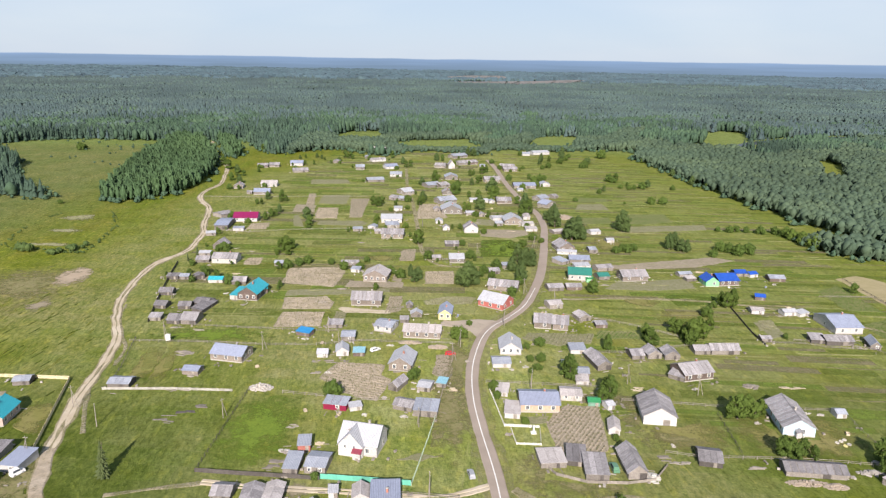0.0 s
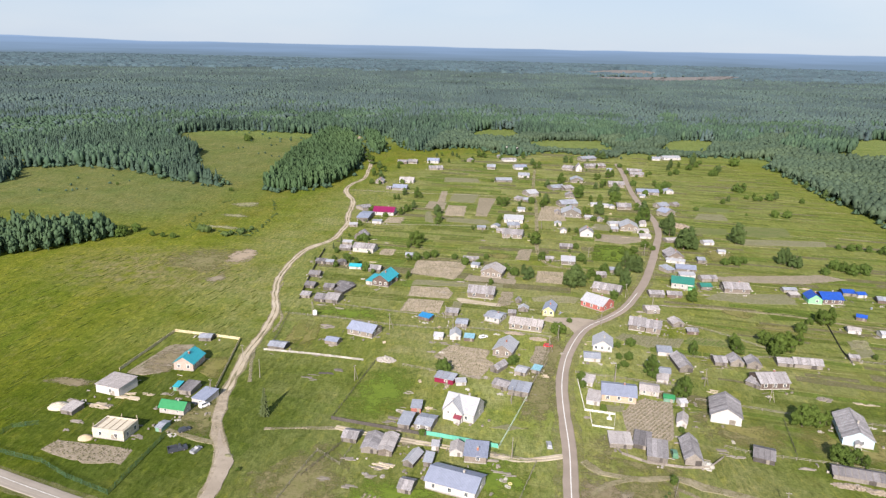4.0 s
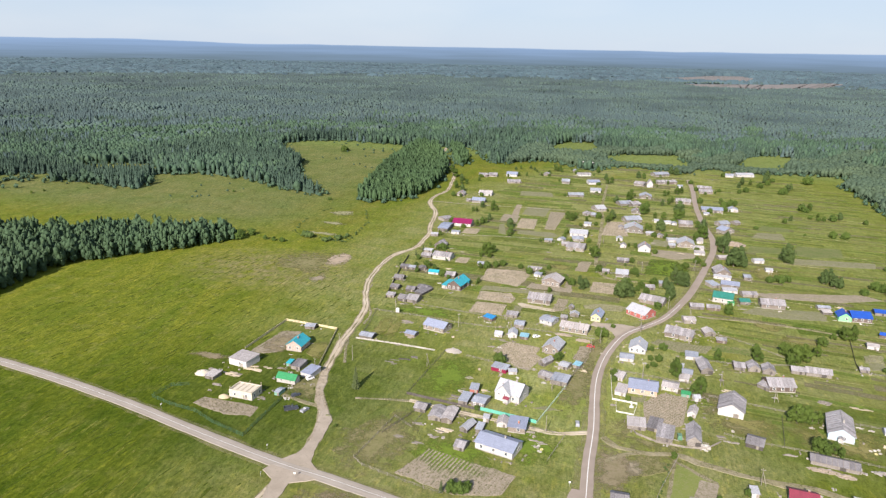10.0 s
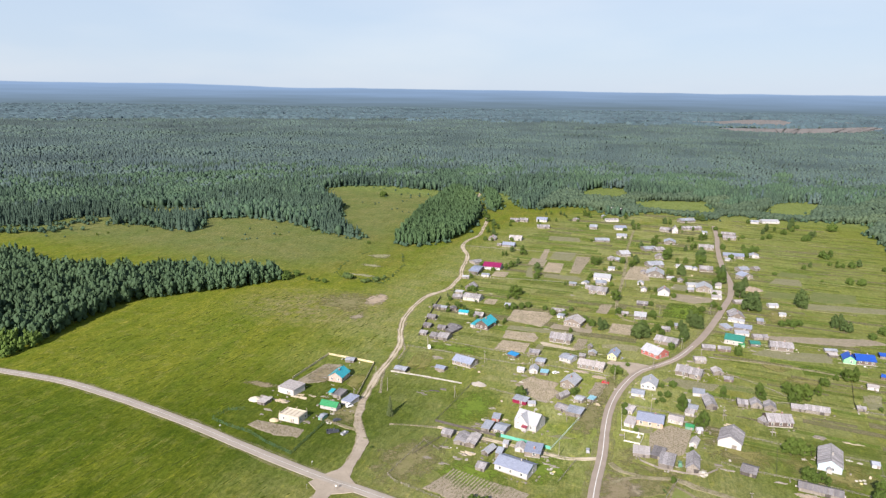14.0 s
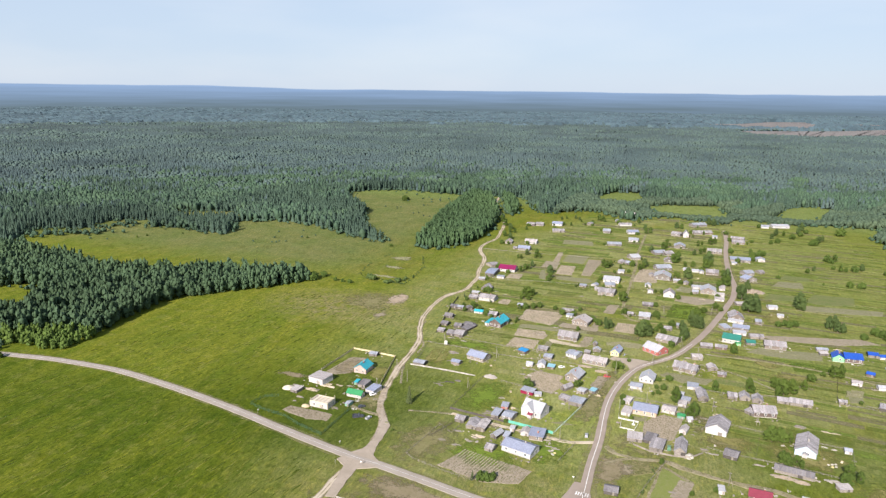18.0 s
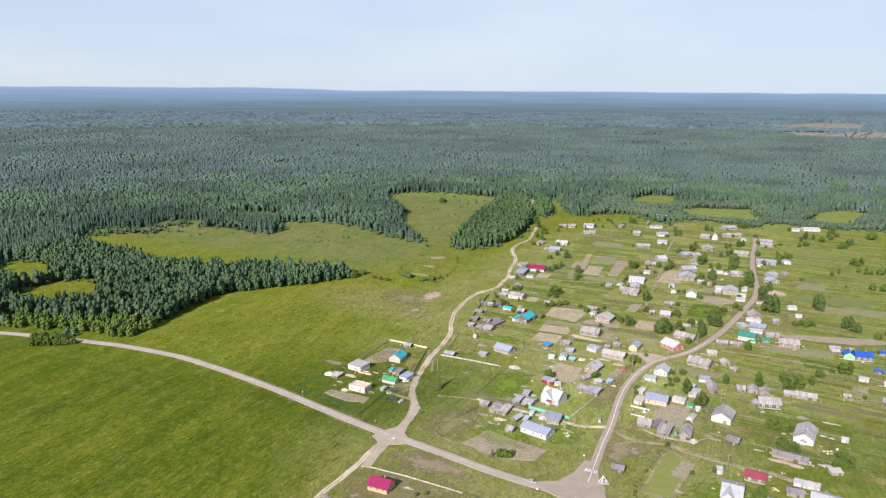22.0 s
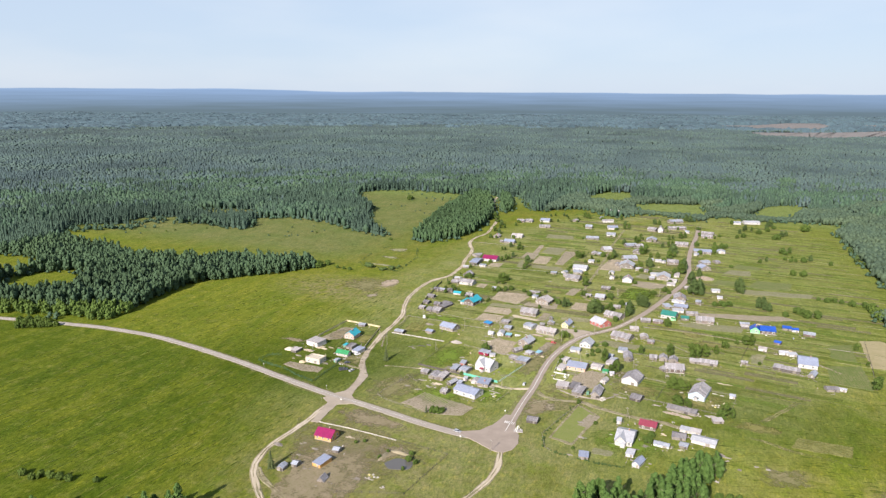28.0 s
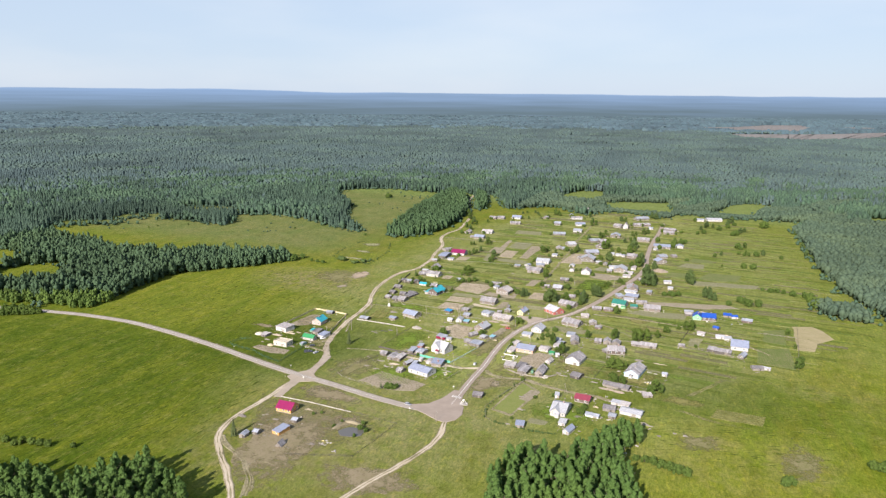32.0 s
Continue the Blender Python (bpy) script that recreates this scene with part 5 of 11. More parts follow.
# ---- trees ----
def blob_cloud(n, blobs, size, seed, droop=0.3):
    """Leaf clumps: small bent quads spread over a few rounded masses, denser outside, with dark gaps between."""
    r_ = random.Random(seed)
    v, f = [], []
    for i in range(n):
        cx, cy, cz, rad, flat = blobs[i % len(blobs)]
        u = Vector((r_.gauss(0, 1), r_.gauss(0, 1), r_.gauss(0, 1))).normalized()
        q = rad * r_.uniform(0.72, 1.12)
        c = Vector((cx + u.x * q, cy + u.y * q, cz + u.z * q * flat))
        nrm = (u + Vector((r_.uniform(-0.7, 0.7), r_.uniform(-0.7, 0.7), r_.uniform(-0.4, 0.7)))).normalized()
        a = nrm.orthogonal().normalized()
        b = nrm.cross(a)
        s = size * r_.uniform(0.6, 1.35)
        ang = r_.uniform(0, 6.28)
        a, b = a * math.cos(ang) + b * math.sin(ang), b * math.cos(ang) - a * math.sin(ang)
        k = len(v)
        v += [tuple(c + a * s), tuple(c + b * s * 0.7 - nrm * s * droop), tuple(c - a * s * 0.9), tuple(c - b * s * 0.75 - nrm * s * droop)]
        f += [(k, k + 1, k + 2), (k, k + 2, k + 3)]
    return v, f


def lump(cx, cy, cz, rad, flat, seed):
    tv, tf = round_tree(3, 7, seed)
    return [(cx + p[0] * rad, cy + p[1] * rad, cz + (p[2] - 0.5) * 2 * rad * flat) for p in tv], [tuple(q) for q in tf.tolist()]


def trunk_solid(h, r, sides=6, limbs=3, seed=1):
    r_ = random.Random(seed)
    v, f = [], []
    runs = [((0, 0, -0.1), (0.04 * h, 0.02 * h, h), r, r * 0.35)]
    for k in range(limbs):
        a, z = r_.uniform(0, 6.28), h * r_.uniform(0.4, 0.7)
        runs.append(((0.02 * h, 0, z), (math.cos(a) * h * 0.3, math.sin(a) * h * 0.3, z + h * 0.28), r * 0.5, r * 0.15))
    for p, q, r0, r1 in runs:
        k = len(v)
        for c, rr in ((p, r0), (q, r1)):
            v += [(c[0] + rr * math.cos(6.283 * s / sides), c[1] + rr * math.sin(6.283 * s / sides), c[2]) for s in range(sides)]
        f += [(k + s, k + (s + 1) % sides, k + sides + (s + 1) % sides, k + sides + s) for s in range(sides)]
    return v, f


TREE_KINDS = {}


def broad_template(name, h, r, mat, label, seed, leaves=420, core=0.72, category="tree"):
    """A broadleaf tree or bush: trunk, limbs and a crown of several leafy masses."""
    r_ = random.Random(seed)
    t = empty_thing(name, 0, 0, 0, label, category, "village trees" if category == "tree" else "bushes")
    blobs = [(0, 0, h * 0.66, r * 0.72, (h * 0.3) / (r * 0.72))]
    for k in range(6):
        a = k * 1.047 + r_.uniform(-0.4, 0.4)
        q = r * r_.uniform(0.4, 0.62)
        blobs.append((math.cos(a) * q, math.sin(a) * q, h * r_.uniform(0.36, 0.72), r * r_.uniform(0.36, 0.52), 1.15))
    blobs.append((0, 0, h * 0.86, r * 0.4, 1.1))
    for k in range(4):
        a = k * 1.571 + r_.uniform(-0.5, 0.5)
        blobs.append((math.cos(a) * r * 0.5, math.sin(a) * r * 0.5, h * 0.24, r * 0.42, 1.0))
    part("trunk", trunk_solid(h * 0.7, 0.035 * h + 0.04, seed=seed), BARK, t)
    core_s = [lump(x, y, z, q * core, fl, seed + i) for i, (x, y, z, q, fl) in enumerate(blobs)]
    part("crown", join(blob_cloud(leaves * 3 // 2, blobs, 0.066 * h ** 0.5 * r ** 0.5 + 0.10, seed), *core_s), mat, t)
    return t


def spruce_template(name, h, r, label, seed, tiers=20, sides=11):
    """A slender spruce: drooping boughs of uneven length in many whorls round a straight stem, ragged at the edge."""
    r_ = random.Random(seed)
    t = empty_thing(name, 0, 0, 0, label, "tree", "village trees")
    part("trunk", trunk_solid(h * 0.9, 0.02 * h, limbs=0), BARK, t)
    v, f = [], []
    for k in range(tiers):
        u = k / tiers
        z, rr = h * (0.05 + 0.9 * u), r * (1 - u) ** 0.8 * (0.82 + 0.18 * math.sin(k * 2.3)) + 0.12
        n = max(5, round(sides * (1 - 0.45 * u)))
        for s in range(n):
            a = 6.283 * (s + 0.5 * (k % 2) + r_.uniform(-0.35, 0.35)) / n
            q, wd = rr * r_.uniform(0.6, 1.2), 0.2 * rr * r_.uniform(0.7, 1.3) + 0.1
            c, sn, dz = math.cos(a), math.sin(a), r_.uniform(-0.015, 0.015) * h
            i = len(v)
            v += [(0, 0, z + dz + h * 0.045), (c * q * 0.55 - sn * wd, sn * q * 0.55 + c * wd, z + dz - 0.02 * h), (c * q, sn * q, z + dz - 0.035 * h), (c * q * 0.55 + sn * wd, sn * q * 0.55 - c * wd, z + dz - 0.02 * h), (c * q * 0.6, sn * q * 0.6, z + dz + 0.012 * h)]
            f += [(i, i + 1, i + 4), (i + 1, i + 2, i + 4), (i + 2, i + 3, i + 4), (i + 3, i, i + 4)]
    part("crown", (v, f), leaf_material("garden_spruce_needles", (0.060, 0.080, 0.030), (0.044, 0.064, 0.026)), t)
    return t


def place(kind, x, y, h, rnd=random.Random(3)):
    """Stands a tree of a kind at a place, grown to a height; the first of each kind is the pattern for the rest."""
    variants = TREE_KINDS[kind]
    ob, h0, used = variants[rnd.randrange(len(variants))]
    s = h / h0
    m = pose(x, y, 0, 0, 0, rnd.uniform(0, 360)) @ Matrix.Diagonal((s * rnd.uniform(0.85, 1.15), s * rnd.uniform(0.85, 1.15), s, 1))
    if used[0]:
        return copy_thing(ob, m)
    used[0] = True
    ob.matrix_world = m
    return ob


def variants(kind, made, h):
    TREE_KINDS[kind] = [(ob, h, [False]) for ob in made]


variants("broad", [broad_template("broadleaf_tree", 8, 2.7, GARDEN, "leafy green birch tree on grass", 20 + k, 480) for k in range(4)], 8)
VILLAGE_WILLOW = leaf_material("village_willow_leaves", (0.094, 0.140, 0.044), (0.070, 0.112, 0.036), vary=0.5)
variants("willow", [broad_template("willow_tree", 7, 2.7, VILLAGE_WILLOW, "rounded mid green willow tree on grass", 40 + k, 480) for k in range(3)], 7)
variants("bush", [broad_template("bush", 3, 2.0, GARDEN, "dense green garden bush", 60 + k, 230, 0.75, "bush") for k in range(3)], 3)
variants("spruce", [spruce_template("spruce_tree", 12, 2.6, "tall dark green spruce standing on grass", 80 + k) for k in range(2)], 12)


def heap(name, x, y, w, d, h, mat, label, category, seed, n=60, size=0.5, long=1.0):
    """A heap of pieces thrown together: rubble, firewood or planks."""
    r_ = random.Random(seed)
    solids = []
    for _ in range(n):
        u, a = r_.random() ** 0.5, r_.uniform(0, 6.28)
        px, py = math.cos(a) * u * w / 2, math.sin(a) * u * d / 2
        pz = h * (1 - u) * r_.uniform(0.2, 1.0)
        s = size * r_.uniform(0.5, 1.2)
        ang = r_.uniform(0, 3.14) if long == 1.0 else r_.uniform(-0.25, 0.25)
        ux, uy = Vector((math.cos(ang), math.sin(ang))) * s * long, Vector((-math.sin(ang), math.cos(ang))) * s
        q = [(px - ux.x - uy.x, py - ux.y - uy.y), (px + ux.x - uy.x, py + ux.y - uy.y), (px + ux.x + uy.x, py + ux.y + uy.y), (px - ux.x + uy.x, py - ux.y + uy.y)]
        solids.append(hexa([(c[0], c[1], -0.02) for c in q], [(c[0], c[1], pz + s * 0.5 + r_.uniform(0, 0.2) * s) for c in q]))
    ob = mesh_object(name, *join(*solids), mat)
    ob.matrix_world = pose(x, y, 0, 0, 0, 0)
    return tagged(ob, label, category, "", "stuff")


def lathe(profile, sides=10):
    v, f = [], []
    for z, r in profile:
        v += [(r * math.cos(6.283 * s / sides), r * math.sin(6.283 * s / sides), z) for s in range(sides)]
    for k in range(len(profile) - 1):
        f += [(k * sides + s, k * sides + (s + 1) % sides, (k + 1) * sides + (s + 1) % sides, (k + 1) * sides + s) for s in range(sides)]
    f += [tuple(range(sides))[::-1], tuple((len(profile) - 1) * sides + s for s in range(sides))]
    return v, f


def car(x, y, turn, length, width, height, paint, label, category="car", cargo=False):
    """A parked vehicle with its length along local x."""
    t = empty_thing("pickup_truck" if cargo else category, x, y, turn, label, category, "parked vehicles")
    if paint not in MATS:
        c = {"white_car_paint": (0.78, 0.78, 0.78), "red_car_paint": (0.5, 0.02, 0.02), "dark_car_paint": (0.05, 0.055, 0.07), "grey_car_paint": (0.32, 0.33, 0.35), "green_car_paint": (0.1, 0.22, 0.14)}[paint]
        surface(paint, c, [q * 0.8 for q in c], 0.6, 3, rough=0.3, vary=0.02, bump=0.05)
    m = MATS[paint]
    L, W, H = length / 2, width / 2, height
    part("body", hexa([(-L, -W, 0.3), (L, -W, 0.3), (L, W, 0.3), (-L, W, 0.3)], [(-L * 0.98, -W * 0.95, H * 0.58), (L * 0.98, -W * 0.95, H * 0.54), (L * 0.98, W * 0.95, H * 0.54), (-L * 0.98, W * 0.95, H * 0.58)]), m, t)
    a, b = (0.05, 0.55) if cargo else (-0.88, 0.45)
    part("cabin", hexa([(L * a, -W * 0.93, H * 0.56), (L * b, -W * 0.93, H * 0.54), (L * b, W * 0.93, H * 0.54), (L * a, W * 0.93, H * 0.56)], [(L * (a + 0.1), -W * 0.8, H), (L * (b - 0.25), -W * 0.8, H), (L * (b - 0.25), W * 0.8, H), (L * (a + 0.1), W * 0.8, H)]), m, t)
    part("windscreen", hexa([(L * b - 0.06, -W * 0.8, H * 0.58), (L * b + 0.02, -W * 0.8, H * 0.58), (L * b + 0.02, W * 0.8, H * 0.58), (L * b - 0.06, W * 0.8, H * 0.58)], [(L * (b - 0.23) - 0.05, -W * 0.7, H * 0.95), (L * (b - 0.23) + 0.03, -W * 0.7, H * 0.95), (L * (b - 0.23) + 0.03, W * 0.7, H * 0.95), (L * (b - 0.23) - 0.05, W * 0.7, H * 0.95)]), GLASS, t)
    for s in (-1, 1):
        part("side_window", hexa([(L * (a + 0.1), s * W * 0.91, H * 0.62), (L * (b - 0.1), s * W * 0.91, H * 0.62), (L * (b - 0.1), s * W * 0.95, H * 0.62), (L * (a + 0.1), s * W * 0.95, H * 0.62)], [(L * (a + 0.14), s * W * 0.8, H * 0.93), (L * (b - 0.26), s * W * 0.8, H * 0.93), (L * (b - 0.26), s * W * 0.86, H * 0.93), (L * (a + 0.14), s * W * 0.86, H * 0.93)]), GLASS, t)
        part("headlight", box(L * 0.95, L * 1.0, s * W * 0.7 - 0.14, s * W * 0.7 + 0.14, H * 0.38, H * 0.48), FRAME, t)
        for q in (-0.62, 0.62):
            v, f = lathe([(-0.1, 0.3), (-0.1, 0.33), (0.1, 0.33), (0.1, 0.3)], 12)
            wh_ = part("wheel", ([(p[0] + L * q, p[2] + s * (W - 0.08), p[1] + 0.33) for p in v], f), TYRE, t)
            v, f = lathe([(-0.11, 0.18), (0.11, 0.18)], 8)
            part("rim", ([(p[0] + L * q, p[2] + s * (W - 0.06), p[1] + 0.33) for p in v], f), BASE, wh_)
    if cargo:
        part("cargo_bed", join(box(-L, 0, -W, -W + 0.1, H * 0.58, H * 0.85), box(-L, 0, W - 0.1, W, H * 0.58, H * 0.85), box(-L, -L + 0.1, -W, W, H * 0.58, H * 0.85)), m, t)
    return t


def pole(x, y, h, turn=0, brace=True):
    """A wooden utility pole, with a stay leaning on it."""
    t = empty_thing("utility_pole", x, y, turn, "grey wooden utility pole with a crossarm", "pole", "utility poles")
    part("shaft", lathe([(-0.1, 0.14), (h, 0.09)], 8), OLDWOOD, t)
    part("crossarm", box(-0.8, 0.8, -0.06, 0.06, h - 0.55, h - 0.43), OLDWOOD, t)
    for k in (-0.7, 0, 0.7):
        v, f = lathe([(0, 0.05), (0.16, 0.04)], 6)
        part("insulator", ([(p[0] + k, p[1], p[2] + (h if k == 0 else h - 0.43)) for p in v], f), FRAME, t)
    if brace:
        part("stay", hexa([(1.7, -0.08, -0.1), (1.86, -0.08, -0.1), (1.86, 0.08, -0.1), (1.7, 0.08, -0.1)], [(0.02, -0.07, h * 0.8), (0.16, -0.07, h * 0.8), (0.16, 0.07, h * 0.8), (0.02, 0.07, h * 0.8)]), OLDWOOD, t)
    return t


RUBBLE = surface("pale_rubble", (0.40, 0.37, 0.335), (0.28, 0.255, 0.23), 0.8, 4)
FIREWOOD = surface("split_firewood", (0.34, 0.285, 0.225), (0.23, 0.19, 0.15), 2.0, 6)


def tub(x, y, k):
    """A small water tub, barrel or box in a yard."""
    if k == 0:
        ob = mesh_object("rain_barrel", *lathe([(0, 0.42), (0.45, 0.5), (1.0, 0.44), (1.0, 0.36), (0.9, 0.36)], 12), ROOFS["bluemetal"])
        tagged(ob, "blue-grey rain barrel in a yard", "barrel", "yard barrels")
    elif k == 1:
        ob = mesh_object("wash_tub", *lathe([(0, 0.55), (0.5, 0.75), (0.5, 0.66), (0.2, 0.55)], 12), FRAME)
        tagged(ob, "pale metal wash tub on grass", "tub", "yard tubs")
    elif k == 2:
        ob = mesh_object("crate", *join(box(-0.7, 0.7, -0.5, 0.5, 0, 0.08), box(-0.7, -0.62, -0.5, 0.5, 0.08, 0.7), box(0.62, 0.7, -0.5, 0.5, 0.08, 0.7), box(-0.62, 0.62, -0.5, -0.42, 0.08, 0.7), box(-0.62, 0.62, 0.42, 0.5, 0.08, 0.7)), PLANK)
        tagged(ob, "open wooden crate standing on grass", "crate", "yard crates")
    else:
        ob = mesh_object("bench", *join(box(-1.1, 1.1, -0.25, 0.25, 0.42, 0.5), box(-0.95, -0.8, -0.2, 0.2, 0, 0.42), box(0.8, 0.95, -0.2, 0.2, 0, 0.42)), OLDWOOD)
        tagged(ob, "weathered wooden bench in a yard", "bench", "yard benches")
    ob.matrix_world = pose(x, y, 0, 0, 0, (k * 37 + x * 11) % 180)
    return ob


def plot(poly, mat, label, rows=None, gap=1.4, z=0.03, ragged=0.5):
    """A garden plot; with rows, low furrow ridges run across it at that angle."""
    ob = patch("garden_plot", poly, mat, z, label, "garden plot", ragged, "")
    ob["group"] = "garden plots"
    top = 0.0012 * LAYERS[0]
    if rows is not None:
        u = Vector((math.cos(radians(rows)), math.sin(radians(rows))))
        w = Vector((-u.y, u.x))
        ps = [Vector(p) for p in poly]
        lo, hi = min(p @ w for p in ps) + gap * 0.5, max(p @ w for p in ps)
        solids = []
        while lo < hi:
            cuts = []
            for a, b in zip(ps, ps[1:] + ps[:1]):
                da, db = a @ w - lo, b @ w - lo
                if (da > 0) != (db > 0):
                    cuts.append(a.lerp(b, da / (da - db)) @ u)
            cuts.sort()
            for c0, c1 in zip(cuts[::2], cuts[1::2]):
                if c1 - c0 > 2:
                    # each ridge is broken into crooked pieces of uneven height
                    g_ = random.Random(int(lo * 100) + int(c0 * 10))
                    at, s = c0 + 0.5, w * gap * 0.26
                    while at < c1 - 0.8:
                        end = min(c1 - 0.3, at + g_.uniform(1.6, 4.5))
                        a, b, top_ = u * at + w * (lo + g_.uniform(-0.14, 0.14)), u * end + w * (lo + g_.uniform(-0.14, 0.14)), z + g_.uniform(0.06, 0.22)
                        solids.append(hexa([(*(a - s), z), (*(b - s), z), (*(b + s), z), (*(a + s), z)], [(*(a - s * 0.3), top_), (*(b - s * 0.3), top_), (*(b + s * 0.3), top_), (*(a + s * 0.3), top_)]))
                        at = end + g_.uniform(0.1, 0.5)
            lo += gap
        if solids and mat in (SOIL, GREYSOIL, CROP):
            r_ = random.Random(len(poly) * 31 + int(poly[0][0]))
            tv, tf = [], []
            for sv, _ in solids:
                a, b = Vector(sv[0]).lerp(Vector(sv[3]), 0.5), Vector(sv[1]).lerp(Vector(sv[2]), 0.5)
                for i in range(int((b - a).length / 0.75)):
                    if r_.random() < 0.35:
                        continue
                    c = a.lerp(b, (i + r_.random()) / max(1, int((b - a).length / 0.75)))
                    q, k = r_.uniform(0.18, 0.38), len(tv)
                    ang = r_.uniform(0, 3)
                    tv += [(c.x + q * math.cos(ang + s * 1.571), c.y + q * math.sin(ang + s * 1.571), z + top + 0.16) for s in range(4)] + [(c.x + r_.uniform(-0.1, 0.1), c.y, z + top + 0.25 + q * 1.1)]
                    tf += [(k + s, k + (s + 1) % 4, k + 4) for s in range(4)]
            if tv:
                tagged(part("planting", (tv, tf), HAULM if mat is not CROP else GARDEN, ob), kind="stuff")
        if solids:
            r_ = part("tilth", join(*[([(x, y, q + top) for x, y, q in sv], sf) for sv, sf in solids]), RIDGE if mat is SOIL else mat, ob)
            r_["kind"] = "stuff"
    return ob

# ---- houses: x, y, turn, width, depth, wall and roof height, ridge, wall, roof, windows ----
house(-23.2, 191.5, -12.6, 11.8, 10.4, 3.8, 4.0, "l", "white", "whitemetal", "f2r1", "house", "cross", "white-painted house with white sheet metal roof")
house(-35.0, 216.2, -9.5, 7.9, 5.0, 2.4, 0.7, "s", "crimsonwall", "metal", "f1", "shed", "", "dark red shed with galvanised metal roof")
house(-28.6, 214.9, 18.9, 4.0, 3.0, 1.5, 0.4, "s", "white", "whitemetal", "-", "shed", "", "small white-painted shed with white sheet metal roof")
house(-11.9, 217.0, -18.4, 6.7, 6.0, 1.9, 1.2, "l", "grey", "slate", "-", "shed", "", "weathered grey board shed with grey corrugated slate roof")
house(-4.6, 213.8, -6.3, 7.9, 7.5, 2.7, 0.6, "s", "grey", "metal", "-", "shed", "", "weathered grey board shed with galvanised metal roof")
house(-42.0, 179.4, -2.1, 4.2, 8.0, 2.5, 0.7, "s", "grey", "metal", "-", "shed", "", "weathered grey board shed with galvanised metal roof")
house(-34.9, 180.2, -6.3, 6.1, 8.0, 2.7, 0.8, "l", "grey", "metal", "f2", "shed", "", "weathered grey board shed with galvanised metal roof")
house(-40.9, 190.6, 6.7, 3.7, 5.5, 2.4, 0.5, "s", "redwall", "metal", "-", "shed", "", "small red board shed with galvanised metal roof")
house(-14.7, 250.6, -7.8, 8.5, 12.0, 3.0, 2.6, "d", "log", "whitemetal", "f2r2", "house", "", "brown log house with white sheet metal roof")
house(-15.3, 232.0, -26.1, 3.7, 7.8, 2.2, 1.6, "d", "grey", "slate", "-", "shed", "", "weathered grey board shed with grey corrugated slate roof")
house(-5.4, 231.2, -14.5, 4.6, 6.0, 2.0, 0.7, "l", "grey", "whitemetal", "-", "shed", "", "small weathered grey board shed with white sheet metal roof")
house(-24.1, 287.8, -16.7, 7.8, 9.0, 2.6, 1.0, "l", "white", "metal", "f2", "house", "", "white-painted house with galvanised metal roof")
house(-8.0, 281.5, -4.3, 15.6, 9.0, 3.0, 1.8, "l", "log", "palemetal", "f4", "house", "", "brown log house with pale weathered slate roof")
house(1.7, 304.7, -4.5, 5.6, 11.0, 3.0, 2.0, "d", "yellow", "bluemetal", "f2", "house", "", "yellow-painted house with blue-grey metal roof")
house(-11.7, 303.8, 2.7, 5.1, 4.0, 2.0, 1.5, "d", "grey", "whitemetal", "-", "shed", "", "small weathered grey board shed with white sheet metal roof")
house(-16.7, 296.0, 2.6, 3.8, 3.0, 1.9, 0.7, "s", "grey", "slate", "-", "shed", "", "small weathered grey board shed with grey corrugated slate roof")
house(-15.4, 315.1, 2.8, 2.9, 3.0, 2.0, 1.2, "d", "grey", "slate", "-", "shed", "", "small weathered grey board shed with grey corrugated slate roof")
house(25.8, 320.1, -33.1, 13.2, 11.0, 3.2, 3.0, "l", "brickred", "whitemetal", "f3r2", "house", "", "brick-red house with white sheet metal roof")
house(31.5, 345.6, -14.5, 14.9, 9.0, 2.6, 2.2, "l", "log", "slate", "f2", "barn", "", "brown log barn with grey corrugated slate roof")
house(-34.9, 359.0, -5.8, 12.4, 12.0, 3.2, 3.0, "d", "log", "palemetal", "f4", "house", "", "brown log house with pale weathered slate roof")
house(-36.0, 321.1, -0.4, 14.0, 10.0, 3.0, 2.6, "l", "log", "slate", "f2", "house", "", "brown log house with grey corrugated slate roof")
house(-52.5, 384.6, 3.4, 9.8, 5.0, 2.0, 0.8, "l", "grey", "slate", "f1", "shed", "", "weathered grey board shed with grey corrugated slate roof")
house(-47.5, 370.8, -9.3, 4.8, 4.0, 1.8, 0.6, "s", "white", "metal", "-", "shed", "", "small white-painted shed with galvanised metal roof")
house(7.8, 395.7, 3.4, 8.2, 11.0, 2.6, 1.8, "l", "grey", "whitemetal", "f1", "house", "", "weathered grey board house with white sheet metal roof")
house(28.0, 373.0, 13.5, 5.8, 6.0, 2.0, 1.2, "l", "grey", "slate", "-", "shed", "", "weathered grey board shed with grey corrugated slate roof")
house(35.3, 383.7, 3.3, 3.5, 4.0, 2.0, 0.7, "s", "grey", "metal", "-", "shed", "", "small weathered grey board shed with galvanised metal roof")
house(-3.8, 397.8, 3.5, 4.9, 5.0, 2.0, 1.0, "l", "grey", "slate", "-", "shed", "", "small weathered grey board shed with grey corrugated slate roof")
house(-81.9, 255.5, -11.6, 13.0, 9.5, 2.9, 2.2, "l", "log", "bluemetal", "f3", "house", "", "brown log house with blue-grey metal roof")
house(-92.2, 241.0, -6.8, 6.1, 5.0, 2.0, 1.0, "l", "log", "bluemetal", "-", "shed", "", "brown log shed with blue-grey metal roof")
house(-113.7, 229.9, -1.2, 7.6, 6.0, 2.1, 1.0, "l", "grey", "metal", "-", "shed", "", "weathered grey board shed with galvanised metal roof")
